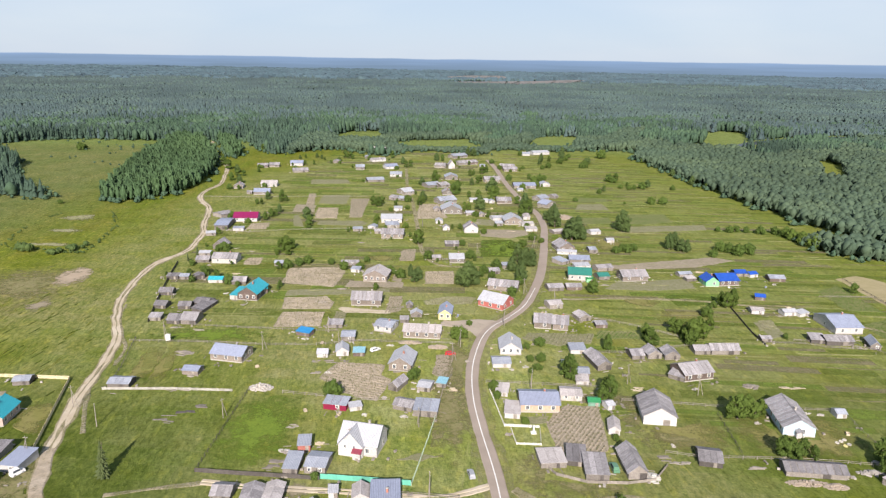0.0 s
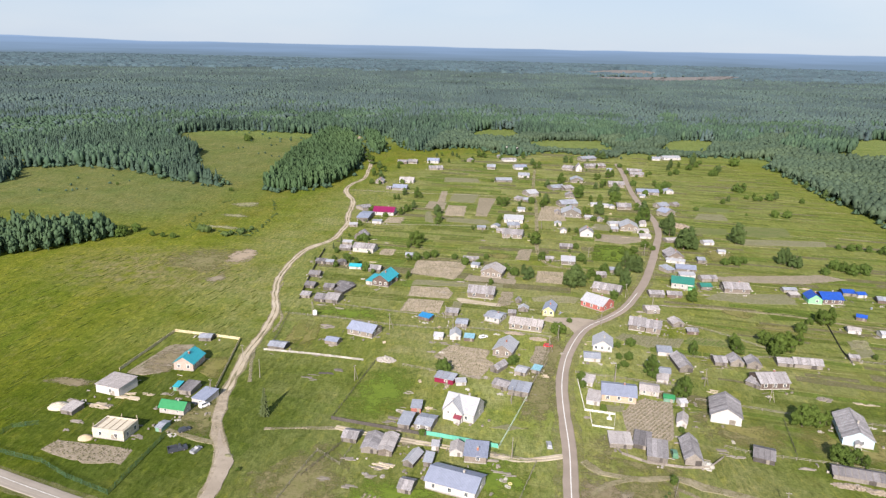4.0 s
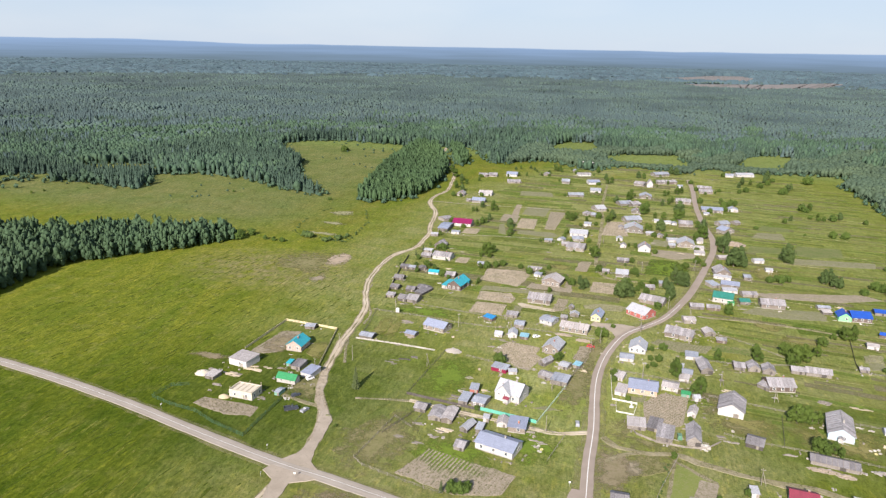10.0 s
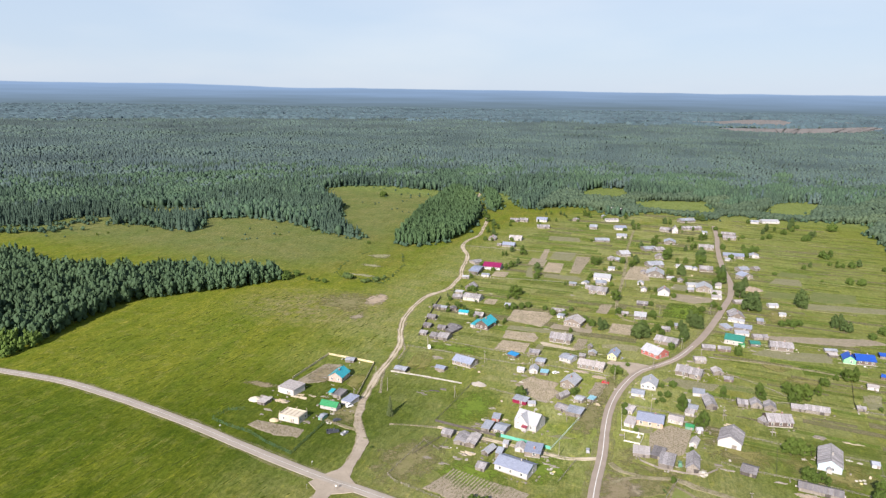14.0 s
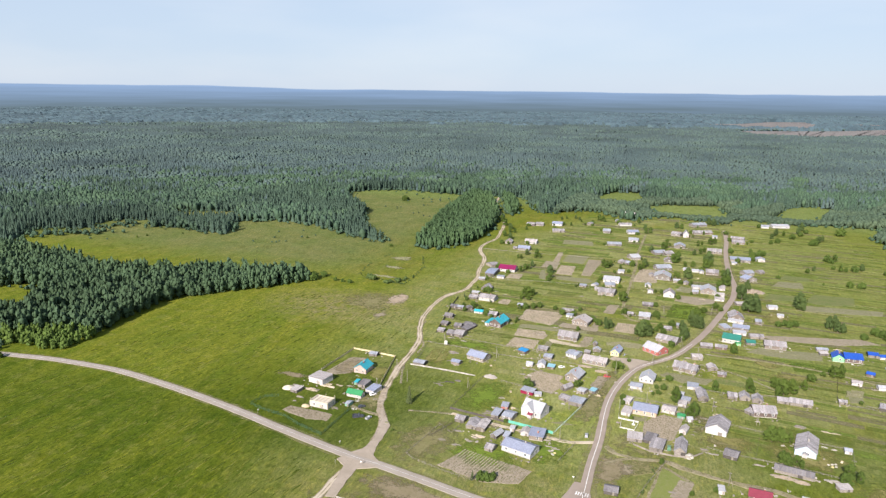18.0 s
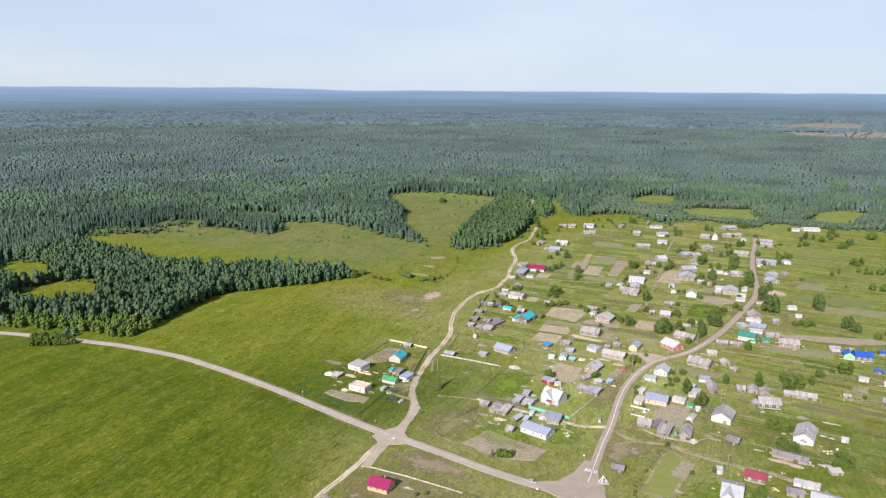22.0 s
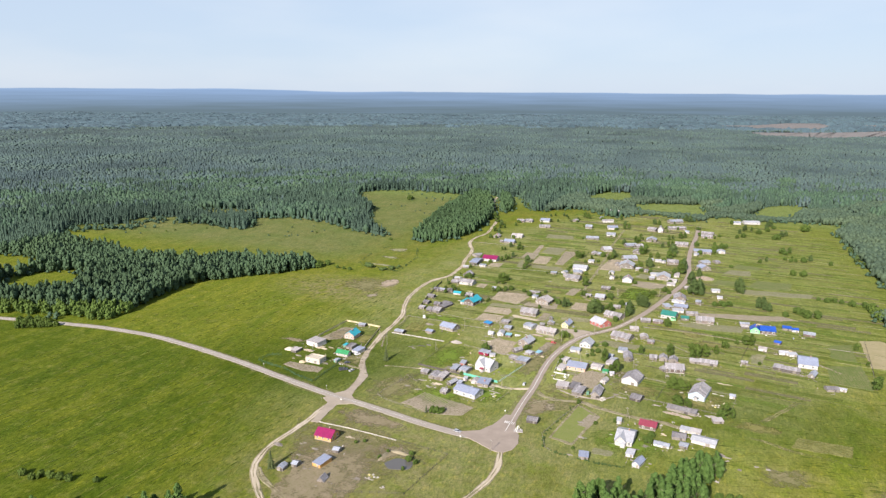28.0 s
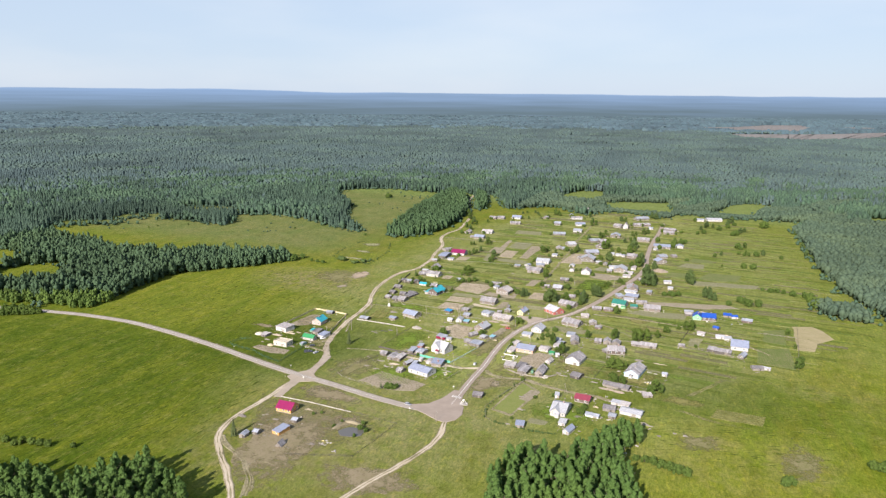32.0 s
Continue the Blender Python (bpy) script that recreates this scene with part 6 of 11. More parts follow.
house(-92.7, 328.2, -6.8, 9.6, 15.0, 3.6, 3.2, "d", "brown", "teal", "f3", "house", "", "dark brown plank house with turquoise metal roof")
house(-99.6, 327.1, -9.6, 3.8, 11.0, 2.6, 0.9, "s", "pale", "teal", "-", "shed", "", "long pale-painted shed with turquoise metal roof")
house(-90.3, 334.6, 27.3, 4.2, 8.0, 2.8, 1.4, "l", "brown", "teal", "f1", "shed", "", "dark brown plank shed with turquoise metal roof")
house(-117.3, 349.2, 3.1, 7.2, 5.0, 2.0, 1.2, "l", "pale", "teal", "-", "shed", "", "pale-painted shed with turquoise metal roof")
house(-104.7, 348.0, 3.1, 7.2, 7.0, 1.8, 1.6, "l", "grey", "slate", "-", "shed", "", "weathered grey board shed with grey corrugated slate roof")
house(-141.1, 353.1, 3.2, 6.1, 4.0, 1.8, 0.6, "s", "dark", "darkslate", "-", "shed", "", "small dark board shed with dark corrugated slate roof")
house(-135.2, 353.9, 3.2, 4.6, 5.0, 2.0, 0.9, "l", "grey", "metal", "-", "shed", "", "small weathered grey board shed with galvanised metal roof")
house(-128.1, 355.0, 28.4, 4.6, 5.0, 2.2, 0.8, "d", "dark", "darkslate", "-", "shed", "", "small dark board shed with dark corrugated slate roof")
house(-135.2, 329.1, 2.9, 6.5, 6.0, 2.0, 1.6, "l", "dark", "darkslate", "-", "shed", "", "dark board shed with dark corrugated slate roof")
house(-130.4, 310.5, -4.8, 5.7, 6.0, 2.0, 1.4, "l", "dark", "darkslate", "-", "shed", "", "dark board shed with dark corrugated slate roof")
house(-119.3, 310.0, 2.8, 5.7, 6.0, 2.0, 1.4, "l", "dark", "darkslate", "-", "shed", "", "dark board shed with dark corrugated slate roof")
house(-112.6, 315.3, -16.4, 7.0, 8.0, 2.0, 1.2, "l", "dark", "darkslate", "-", "shed", "", "dark board shed with dark corrugated slate roof")
house(-110.2, 308.9, 78.2, 14.1, 5.0, 1.9, 1.1, "s", "dark", "darkslate", "-", "shed", "", "long dark board shed with dark corrugated slate roof")
house(-117.2, 292.8, -4.0, 5.9, 8.0, 2.0, 1.8, "l", "dark", "darkslate", "-", "shed", "", "dark board shed with dark corrugated slate roof")
house(-110.5, 293.0, -3.3, 6.6, 9.0, 2.2, 2.0, "l", "grey", "slate", "-", "barn", "", "weathered grey board barn with grey corrugated slate roof")
house(-127.0, 294.2, 2.7, 5.2, 4.0, 1.6, 0.8, "s", "grey", "slate", "-", "shed", "", "small weathered grey board shed with grey corrugated slate roof")
house(-57.9, 279.4, -20.7, 6.3, 4.0, 2.0, 0.8, "s", "brown", "azure", "-", "shed", "", "small dark brown plank shed with bright azure metal roof")
house(-46.5, 289.3, 2.6, 6.4, 4.5, 1.7, 0.8, "s", "grey", "slate", "-", "shed", "", "weathered grey board shed with grey corrugated slate roof")
house(-46.7, 258.0, 2.3, 4.2, 4.0, 1.9, 1.4, "l", "white", "whitemetal", "f1", "shed", "", "small white-painted shed with white sheet metal roof")
house(-39.5, 261.2, 8.8, 4.9, 7.0, 2.3, 1.8, "d", "white", "whitemetal", "-", "shed", "", "white-painted shed with white sheet metal roof")
house(-39.0, 276.4, 2.5, 5.6, 7.0, 2.4, 0.8, "l", "grey", "metal", "f1", "shed", "", "weathered grey board shed with galvanised metal roof")
house(-32.6, 259.7, 2.4, 4.4, 4.0, 2.0, 0.6, "s", "brown", "paleblue", "-", "shed", "", "small dark brown plank shed with pale blue sheet roof")
house(0.6, 233.6, -14.5, 3.4, 4.2, 1.8, 0.4, "s", "grey", "paleblue", "-", "shed", "", "small grey lean-to with pale blue sheet roof")
house(-123.3, 386.8, -1.3, 13.8, 10.0, 3.0, 2.0, "l", "pale", "slate", "f2", "house", "", "pale-painted house with grey corrugated slate roof")
house(-136.2, 386.3, 3.4, 7.5, 7.0, 2.0, 1.4, "l", "grey", "slate", "-", "shed", "", "weathered grey board shed with grey corrugated slate roof")
house(-139.5, 399.6, 3.5, 6.5, 6.0, 2.0, 0.8, "l", "grey", "whitemetal", "-", "shed", "", "weathered grey board shed with white sheet metal roof")
house(-135.1, 415.7, -6.8, 7.1, 9.0, 2.4, 3.0, "d", "grey", "slate", "f1", "barn", "", "weathered grey board barn with grey corrugated slate roof")
house(-91.8, 381.2, 3.4, 5.0, 5.0, 2.0, 1.0, "l", "grey", "metal", "-", "shed", "", "small weathered grey board shed with galvanised metal roof")
house(-140.0, 490.5, 4.3, 16.4, 13.0, 3.0, 2.8, "l", "white", "crimson", "f3", "house", "", "white-painted house with crimson metal roof")
house(-150.3, 472.4, 4.1, 8.6, 22.0, 2.8, 1.0, "l", "grey", "bluemetal", "-", "barn", "", "long weathered grey board barn with blue-grey metal roof")
house(-160.7, 502.0, 53.6, 9.8, 10.0, 2.4, 1.0, "l", "grey", "slate", "-", "barn", "", "weathered grey board barn with grey corrugated slate roof")
house(-151.5, 446.4, 18.5, 5.9, 6.0, 1.8, 0.8, "l", "grey", "whitemetal", "-", "shed", "", "weathered grey board shed with white sheet metal roof")
house(-137.1, 459.6, 4.0, 7.0, 4.0, 1.8, 0.5, "s", "white", "metal", "-", "shed", "", "white-painted shed with galvanised metal roof")
house(-156.3, 625.8, 5.4, 13.8, 11.0, 3.0, 2.0, "l", "white", "palemetal", "f3", "house", "", "white-painted house with pale weathered slate roof")
house(-153.5, 589.0, 5.1, 13.0, 11.0, 2.6, 2.0, "l", "grey", "bluemetal", "f1", "house", "", "weathered grey board house with blue-grey metal roof")
house(-180.4, 614.3, 5.3, 7.7, 9.0, 2.6, 2.2, "d", "grey", "slate", "-", "house", "", "weathered grey board house with grey corrugated slate roof")
house(-164.0, 588.0, 5.1, 4.2, 6.0, 2.0, 1.0, "l", "grey", "slate", "-", "shed", "", "small weathered grey board shed with grey corrugated slate roof")
house(-189.1, 733.8, 6.3, 10.3, 10.0, 2.5, 1.5, "l", "brown", "slate", "f1", "house", "", "dark brown plank house with grey corrugated slate roof")
house(-178.3, 738.9, 6.3, 9.8, 10.0, 2.5, 1.8, "l", "grey", "slate", "-", "house", "", "weathered grey board house with grey corrugated slate roof")
house(-157.1, 750.1, 6.4, 13.0, 12.0, 3.0, 2.2, "l", "white", "bluemetal", "f2", "house", "", "white-painted house with blue-grey metal roof")
house(-145.1, 707.0, 20.0, 14.6, 10.0, 2.2, 1.8, "l", "grey", "slate", "-", "barn", "", "weathered grey board barn with grey corrugated slate roof")
house(-118.2, 773.5, 6.6, 7.3, 9.0, 2.4, 1.6, "d", "grey", "slate", "-", "shed", "", "weathered grey board shed with grey corrugated slate roof")
house(-87.4, 730.2, 6.2, 8.7, 11.0, 3.0, 2.0, "l", "grey", "metal", "-", "house", "", "weathered grey board house with galvanised metal roof")
house(-79.9, 853.7, -9.5, 17.4, 18.0, 4.5, 3.5, "l", "grey", "palemetal", "f3", "barn", "", "weathered grey board barn with pale weathered slate roof")
house(-74.7, 789.6, 22.6, 15.8, 10.0, 2.6, 1.2, "l", "white", "slate", "f2", "house", "", "white-painted house with grey corrugated slate roof")
house(-89.0, 812.2, 6.9, 5.2, 9.0, 2.4, 1.4, "d", "grey", "metal", "-", "shed", "", "weathered grey board shed with galvanised metal roof")
house(-56.6, 739.5, 23.1, 13.1, 12.0, 2.8, 2.0, "l", "white", "bluemetal", "f2", "house", "", "white-painted house with blue-grey metal roof")
house(-47.7, 691.3, 5.8, 11.1, 10.0, 2.6, 1.8, "l", "white", "metal", "f2", "house", "", "white-painted house with galvanised metal roof")
house(-65.3, 659.5, 16.9, 15.6, 11.0, 2.2, 1.6, "l", "grey", "metal", "-", "barn", "", "weathered grey board barn with galvanised metal roof")
house(-33.2, 599.4, -52.4, 12.1, 10.0, 2.8, 2.4, "d", "grey", "whitemetal", "f1", "house", "", "weathered grey board house with white sheet metal roof")
house(-39.9, 574.9, -35.6, 7.3, 9.0, 2.2, 1.6, "l", "grey", "slate", "-", "shed", "", "weathered grey board shed with grey corrugated slate roof")
house(-33.6, 572.5, -31.4, 7.9, 7.0, 2.0, 1.6, "l", "grey", "metal", "-", "shed", "", "weathered grey board shed with galvanised metal roof")
house(-35.0, 533.0, 4.6, 6.1, 6.0, 2.0, 0.7, "s", "white", "whitemetal", "-", "shed", "", "white-painted shed with white sheet metal roof")
house(-37.3, 495.6, 4.2, 14.4, 15.0, 3.0, 2.0, "l", "white", "whitemetal", "f3", "house", "", "white-painted house with white sheet metal roof")
house(-35.6, 477.1, 14.6, 9.1, 7.0, 2.4, 1.0, "s", "grey", "metal", "f2", "shed", "", "weathered grey board shed with galvanised metal roof")
house(-32.9, 450.7, -2.2, 14.0, 13.0, 3.0, 2.2, "l", "log", "slate", "f3", "house", "", "brown log house with grey corrugated slate roof")
house(-43.8, 459.3, 4.0, 4.1, 6.0, 2.0, 1.0, "l", "grey", "slate", "-", "shed", "", "small weathered grey board shed with grey corrugated slate roof")
house(-48.4, 472.3, -13.8, 5.3, 6.0, 1.9, 1.0, "d", "white", "metal", "-", "shed", "", "white-painted shed with galvanised metal roof")
house(-57.8, 463.6, 4.0, 6.1, 4.0, 1.8, 0.6, "s", "grey", "metal", "-", "shed", "", "small weathered grey board shed with galvanised metal roof")
house(7.3, 747.6, 6.2, 6.6, 10.0, 4.2, 4.5, "d", "white", "slate", "f1", "chapel", "", "small white chapel with a steep dark roof")
house(-3.8, 752.0, -14.2, 11.2, 10.0, 2.8, 2.0, "l", "grey", "slate", "f1", "house", "", "weathered grey board house with grey corrugated slate roof")
house(15.3, 830.3, 35.4, 19.7, 12.0, 2.8, 2.0, "l", "grey", "metal", "-", "house", "", "weathered grey board house with galvanised metal roof")
house(19.2, 774.7, 25.7, 12.5, 10.0, 2.6, 1.8, "l", "grey", "slate", "f1", "house", "", "weathered grey board house with grey corrugated slate roof")
house(30.2, 780.0, 30.3, 10.3, 10.0, 2.6, 1.8, "l", "brown", "slate", "-", "house", "", "dark brown plank house with grey corrugated slate roof")
house(6.5, 681.3, 5.7, 12.1, 12.0, 2.8, 2.4, "d", "grey", "metal", "f1", "house", "", "weathered grey board house with galvanised metal roof")
house(-11.7, 636.5, 31.2, 13.0, 12.0, 2.4, 1.8, "l", "grey", "metal", "-", "barn", "", "weathered grey board barn with galvanised metal roof")
house(-2.1, 636.6, 39.9, 10.0, 11.0, 2.4, 1.8, "l", "grey", "slate", "-", "house", "", "weathered grey board house with grey corrugated slate roof")
house(45.3, 668.8, 5.6, 14.6, 11.0, 2.8, 2.2, "l", "log", "slate", "f3", "house", "", "brown log house with grey corrugated slate roof")
house(2.5, 601.8, 5.1, 8.3, 9.0, 2.6, 2.2, "d", "grey", "slate", "f1", "house", "", "weathered grey board house with grey corrugated slate roof")
house(1.1, 564.8, 31.5, 15.0, 11.0, 2.8, 2.4, "l", "grey", "metal", "f2", "house", "", "weathered grey board house with galvanised metal roof")
house(5.6, 528.7, 4.5, 15.0, 15.0, 3.4, 3.4, "d", "grey", "whitemetal", "f3", "house", "", "weathered grey board house with white sheet metal roof")
house(-5.3, 531.8, 4.5, 4.8, 7.0, 2.2, 1.4, "d", "grey", "slate", "-", "shed", "", "weathered grey board shed with grey corrugated slate roof")
house(-3.1, 491.8, 4.2, 5.2, 6.0, 2.2, 1.4, "d", "white", "whitemetal", "-", "shed", "", "white-painted shed with white sheet metal roof")
house(1.9, 471.5, 4.0, 4.6, 5.0, 2.2, 1.6, "d", "white", "slate", "-", "shed", "", "small white-painted shed with grey corrugated slate roof")
house(18.5, 467.2, 4.0, 9.2, 10.0, 3.4, 3.0, "d", "white", "slate", "f1", "house", "", "white-painted house with grey corrugated slate roof")
house(5.4, 429.7, 3.7, 8.5, 7.0, 2.2, 1.2, "l", "dark", "slate", "-", "shed", "", "dark board shed with grey corrugated slate roof")
house(24.2, 571.1, 4.8, 6.1, 7.0, 2.2, 1.0, "l", "white", "whitemetal", "-", "shed", "", "white-painted shed with white sheet metal roof")
house(32.8, 569.0, 4.8, 6.5, 6.0, 2.2, 1.0, "l", "white", "whitemetal", "f1", "shed", "", "white-painted shed with white sheet metal roof")
house(38.9, 567.2, 4.8, 4.2, 6.0, 2.0, 1.0, "d", "white", "metal", "-", "shed", "", "small white-painted shed with galvanised metal roof")
house(48.7, 568.2, 4.8, 11.6, 11.0, 2.6, 2.0, "l", "log", "slate", "f1", "house", "", "brown log house with grey corrugated slate roof")
house(19.9, 521.3, 4.4, 6.4, 6.0, 2.0, 1.0, "l", "grey", "whitemetal", "-", "shed", "", "weathered grey board shed with white sheet metal roof")
house(28.4, 516.2, 4.4, 4.2, 6.0, 2.0, 1.2, "d", "grey", "slate", "-", "shed", "", "small weathered grey board shed with grey corrugated slate roof")
house(49.4, 496.2, 4.2, 13.0, 14.0, 3.0, 3.0, "d", "log", "whitemetal", "f3", "house", "", "brown log house with white sheet metal roof")
house(39.0, 505.7, 16.9, 8.4, 8.0, 2.3, 0.9, "l", "white", "whitemetal", "-", "shed", "", "white-painted shed with white sheet metal roof")
house(60.7, 510.7, 4.3, 5.0, 9.0, 2.4, 1.0, "s", "white", "palemetal", "-", "shed", "", "white-painted shed with pale weathered slate roof")
house(39.2, 487.5, 4.2, 5.2, 5.0, 1.8, 0.7, "s", "grey", "whitemetal", "-", "shed", "", "small weathered grey board shed with white sheet metal roof")
house(59.5, 487.8, 4.1, 8.5, 6.0, 1.9, 0.7, "s", "white", "palemetal", "-", "shed", "", "white-painted shed with pale weathered slate roof")
house(60.3, 472.9, 4.0, 7.8, 6.0, 1.9, 0.7, "s", "white", "palemetal", "-", "shed", "", "white-painted shed with pale weathered slate roof")
house(72.9, 639.3, 5.3, 19.8, 12.0, 2.8, 1.8, "l", "grey", "bluemetal", "f3", "barn", "", "weathered grey board barn with blue-grey metal roof")
house(67.6, 622.0, 5.2, 5.1, 6.0, 2.0, 0.8, "l", "white", "metal", "-", "shed", "", "white-painted shed with galvanised metal roof")
house(68.3, 735.7, 6.1, 13.7, 11.0, 2.6, 1.8, "l", "log", "slate", "f2", "house", "", "brown log house with grey corrugated slate roof")
house(92.7, 648.3, 5.4, 9.0, 9.0, 2.6, 1.6, "d", "white", "metal", "-", "house", "", "white-painted house with galvanised metal roof")
house(116.1, 870.8, 20.6, 21.7, 13.0, 3.0, 1.6, "l", "white", "whitemetal", "f3", "house", "", "white-painted house with white sheet metal roof")
house(96.6, 859.4, 7.0, 12.6, 10.0, 2.5, 1.4, "l", "white", "metal", "f1", "house", "", "white-painted house with galvanised metal roof")
house(67.5, 757.0, -7.3, 15.3, 8.0, 2.4, 1.8, "l", "grey", "slate", "-", "barn", "", "weathered grey board barn with grey corrugated slate roof")
house(40.8, 758.2, 6.3, 5.5, 8.0, 2.2, 1.4, "l", "white", "metal", "-", "shed", "", "white-painted shed with galvanised metal roof")
house(82.5, 556.0, 40.2, 11.4, 9.5, 2.8, 2.4, "d", "grey", "bluemetal", "f1", "house", "", "weathered grey board house with blue-grey metal roof")
house(80.8, 581.4, 34.8, 9.5, 10.0, 2.6, 1.8, "l", "grey", "metal", "f1", "house", "", "weathered grey board house with galvanised metal roof")
house(92.8, 592.5, 33.6, 5.1, 8.0, 2.2, 1.4, "l", "grey", "slate", "-", "shed", "", "weathered grey board shed with grey corrugated slate roof")
house(78.1, 468.1, 22.7, 9.8, 7.0, 2.0, 0.8, "l", "grey", "palemetal", "-", "shed", "", "weathered grey board shed with pale weathered slate roof")
house(74.8, 424.5, 10.9, 10.2, 13.0, 3.0, 2.8, "d", "log", "slate", "f2", "house", "", "brown log house with grey corrugated slate roof")
house(75.3, 413.8, -9.1, 11.5, 3.0, 2.0, 0.7, "s", "white", "whitemetal", "f2", "shed", "", "long white-painted shed with white sheet metal roof")
house(102.3, 467.5, 16.5, 7.2, 7.0, 2.4, 1.0, "l", "white", "whitemetal", "-", "shed", "", "white-painted shed with white sheet metal roof")
house(91.7, 421.2, 3.6, 4.6, 8.0, 2.4, 0.8, "l", "grey", "metal", "-", "shed", "", "weathered grey board shed with galvanised metal roof")
house(108.2, 445.7, 3.8, 4.8, 6.0, 2.0, 0.8, "l", "white", "whitemetal", "-", "shed", "", "white-painted shed with white sheet metal roof")
house(79.6, 398.4, -2.4, 11.4, 9.0, 2.4, 1.4, "l", "grey", "bluemetal", "f1", "barn", "", "weathered grey board barn with blue-grey metal roof")
house(68.3, 394.2, 37.5, 6.1, 8.0, 2.2, 1.0, "s", "grey", "metal", "-", "shed", "", "weathered grey board shed with galvanised metal roof")
house(78.8, 385.1, 10.2, 9.1, 5.0, 2.2, 0.6, "s", "white", "whitemetal", "-", "shed", "", "white-painted shed with white sheet metal roof")
house(74.1, 366.4, -6.4, 11.9, 11.0, 3.4, 2.4, "l", "pale", "tealgreen", "f3", "house", "", "pale-painted house with sea-green metal roof")
house(78.4, 359.8, 3.1, 3.7, 3.0, 1.8, 0.4, "s", "limewall", "green", "-", "shed", "", "small lime green shed with green metal roof")
house(86.5, 366.6, 12.4, 6.2, 7.0, 2.3, 1.2, "l", "grey", "tealgreen", "f1", "shed", "", "weathered grey board shed with sea-green metal roof")
house(90.4, 382.8, 16.3, 9.5, 7.0, 2.2, 1.2, "l", "grey", "slate", "-", "shed", "", "weathered grey board shed with grey corrugated slate roof")
house(102.7, 366.1, 7.2, 13.9, 10.0, 2.9, 2.2, "l", "log", "slate", "f2", "house", "", "brown log house with grey corrugated slate roof")
house(133.2, 373.3, 11.1, 7.4, 5.0, 1.9, 0.8, "l", "grey", "metal", "-", "shed", "", "weathered grey board shed with galvanised metal roof")
house(133.7, 364.7, 13.6, 5.4, 4.0, 1.6, 0.5, "s", "grey", "palemetal", "-", "shed", "", "small weathered grey board shed with pale weathered slate roof")
house(150.8, 361.4, 8.1, 10.9, 11.0, 3.0, 2.4, "l", "brown", "bluebright", "f3", "house", "", "dark brown plank house with bright blue metal roof")
house(141.8, 358.5, 3.1, 7.0, 9.0, 3.0, 2.4, "d", "limewall", "bluebright", "f1", "house", "", "lime green house with bright blue metal roof")
house(164.9, 376.6, 3.2, 6.4, 7.0, 2.2, 1.2, "l", "grey", "bluebright", "-", "shed", "", "weathered grey board shed with bright blue metal roof")
house(170.8, 374.3, 14.9, 5.1, 5.0, 2.2, 1.0, "l", "white", "bluebright", "-", "shed", "", "small white-painted shed with bright blue metal roof")
house(181.3, 367.9, -3.7, 8.3, 7.0, 2.2, 1.2, "l", "brown", "metal", "-", "shed", "", "dark brown plank shed with galvanised metal roof")
house(159.0, 335.4, -18.2, 4.7, 4.0, 1.8, 1.0, "l", "brown", "bluebright", "-", "shed", "", "small dark brown plank shed with bright blue metal roof")
house(149.0, 316.0, -4.9, 5.7, 5.0, 2.2, 0.7, "l", "white", "palemetal", "f1", "shed", "", "white-painted shed with pale weathered slate roof")
house(163.1, 314.4, 9.4, 6.4, 5.0, 1.8, 0.9, "l", "white", "whitemetal", "-", "shed", "", "white-painted shed with white sheet metal roof")
house(169.0, 313.3, 24.5, 6.0, 4.0, 1.6, 0.5, "s", "white", "whitemetal", "-", "shed", "", "small white-painted shed with white sheet metal roof")
house(178.3, 298.9, 2.5, 12.2, 18.0, 3.2, 2.6, "l", "white", "bluemetal", "f2", "house", "", "white-painted house with blue-grey metal roof")
house(167.8, 280.2, -0.6, 11.4, 7.0, 2.2, 1.2, "l", "dark", "slate", "-", "barn", "", "dark board barn with grey corrugated slate roof")
house(159.9, 281.4, -9.6, 5.8, 6.0, 1.8, 0.8, "s", "dark", "slate", "-", "shed", "", "dark board shed with grey corrugated slate roof")
house(181.5, 277.1, -14.6, 4.0, 9.0, 2.2, 1.8, "d", "grey", "metal", "f1", "shed", "", "weathered grey board shed with galvanised metal roof")
house(138.0, 281.3, 2.5, 4.4, 4.0, 1.5, 0.7, "l", "grey", "slate", "-", "shed", "", "small weathered grey board shed with grey corrugated slate roof")
house(105.7, 268.1, 2.4, 6.3, 6.0, 2.0, 1.4, "l", "grey", "slate", "-", "shed", "", "weathered grey board shed with grey corrugated slate roof")
house(115.1, 268.4, 2.4, 11.6, 6.0, 2.1, 1.6, "l", "grey", "slate", "-", "barn", "", "weathered grey board barn with grey corrugated slate roof")
house(77.8, 262.7, 8.3, 5.2, 7.0, 2.0, 1.4, "l", "grey", "slate", "-", "shed", "", "weathered grey board shed with grey corrugated slate roof")
house(84.6, 263.5, 7.8, 5.7, 7.0, 2.2, 2.0, "d", "grey", "slate", "-", "shed", "", "weathered grey board shed with grey corrugated slate roof")
house(91.7, 263.0, 2.3, 5.9, 7.0, 2.3, 1.9, "d", "grey", "slate", "-", "shed", "", "weathered grey board shed with grey corrugated slate roof")
house(94.7, 245.8, 15.8, 12.1, 10.0, 3.0, 2.3, "l", "brown", "slate", "f3", "house", "", "dark brown plank house with grey corrugated slate roof")
house(89.3, 243.5, -37.3, 6.0, 6.0, 2.0, 1.0, "s", "grey", "slate", "-", "shed", "", "weathered grey board shed with grey corrugated slate roof")
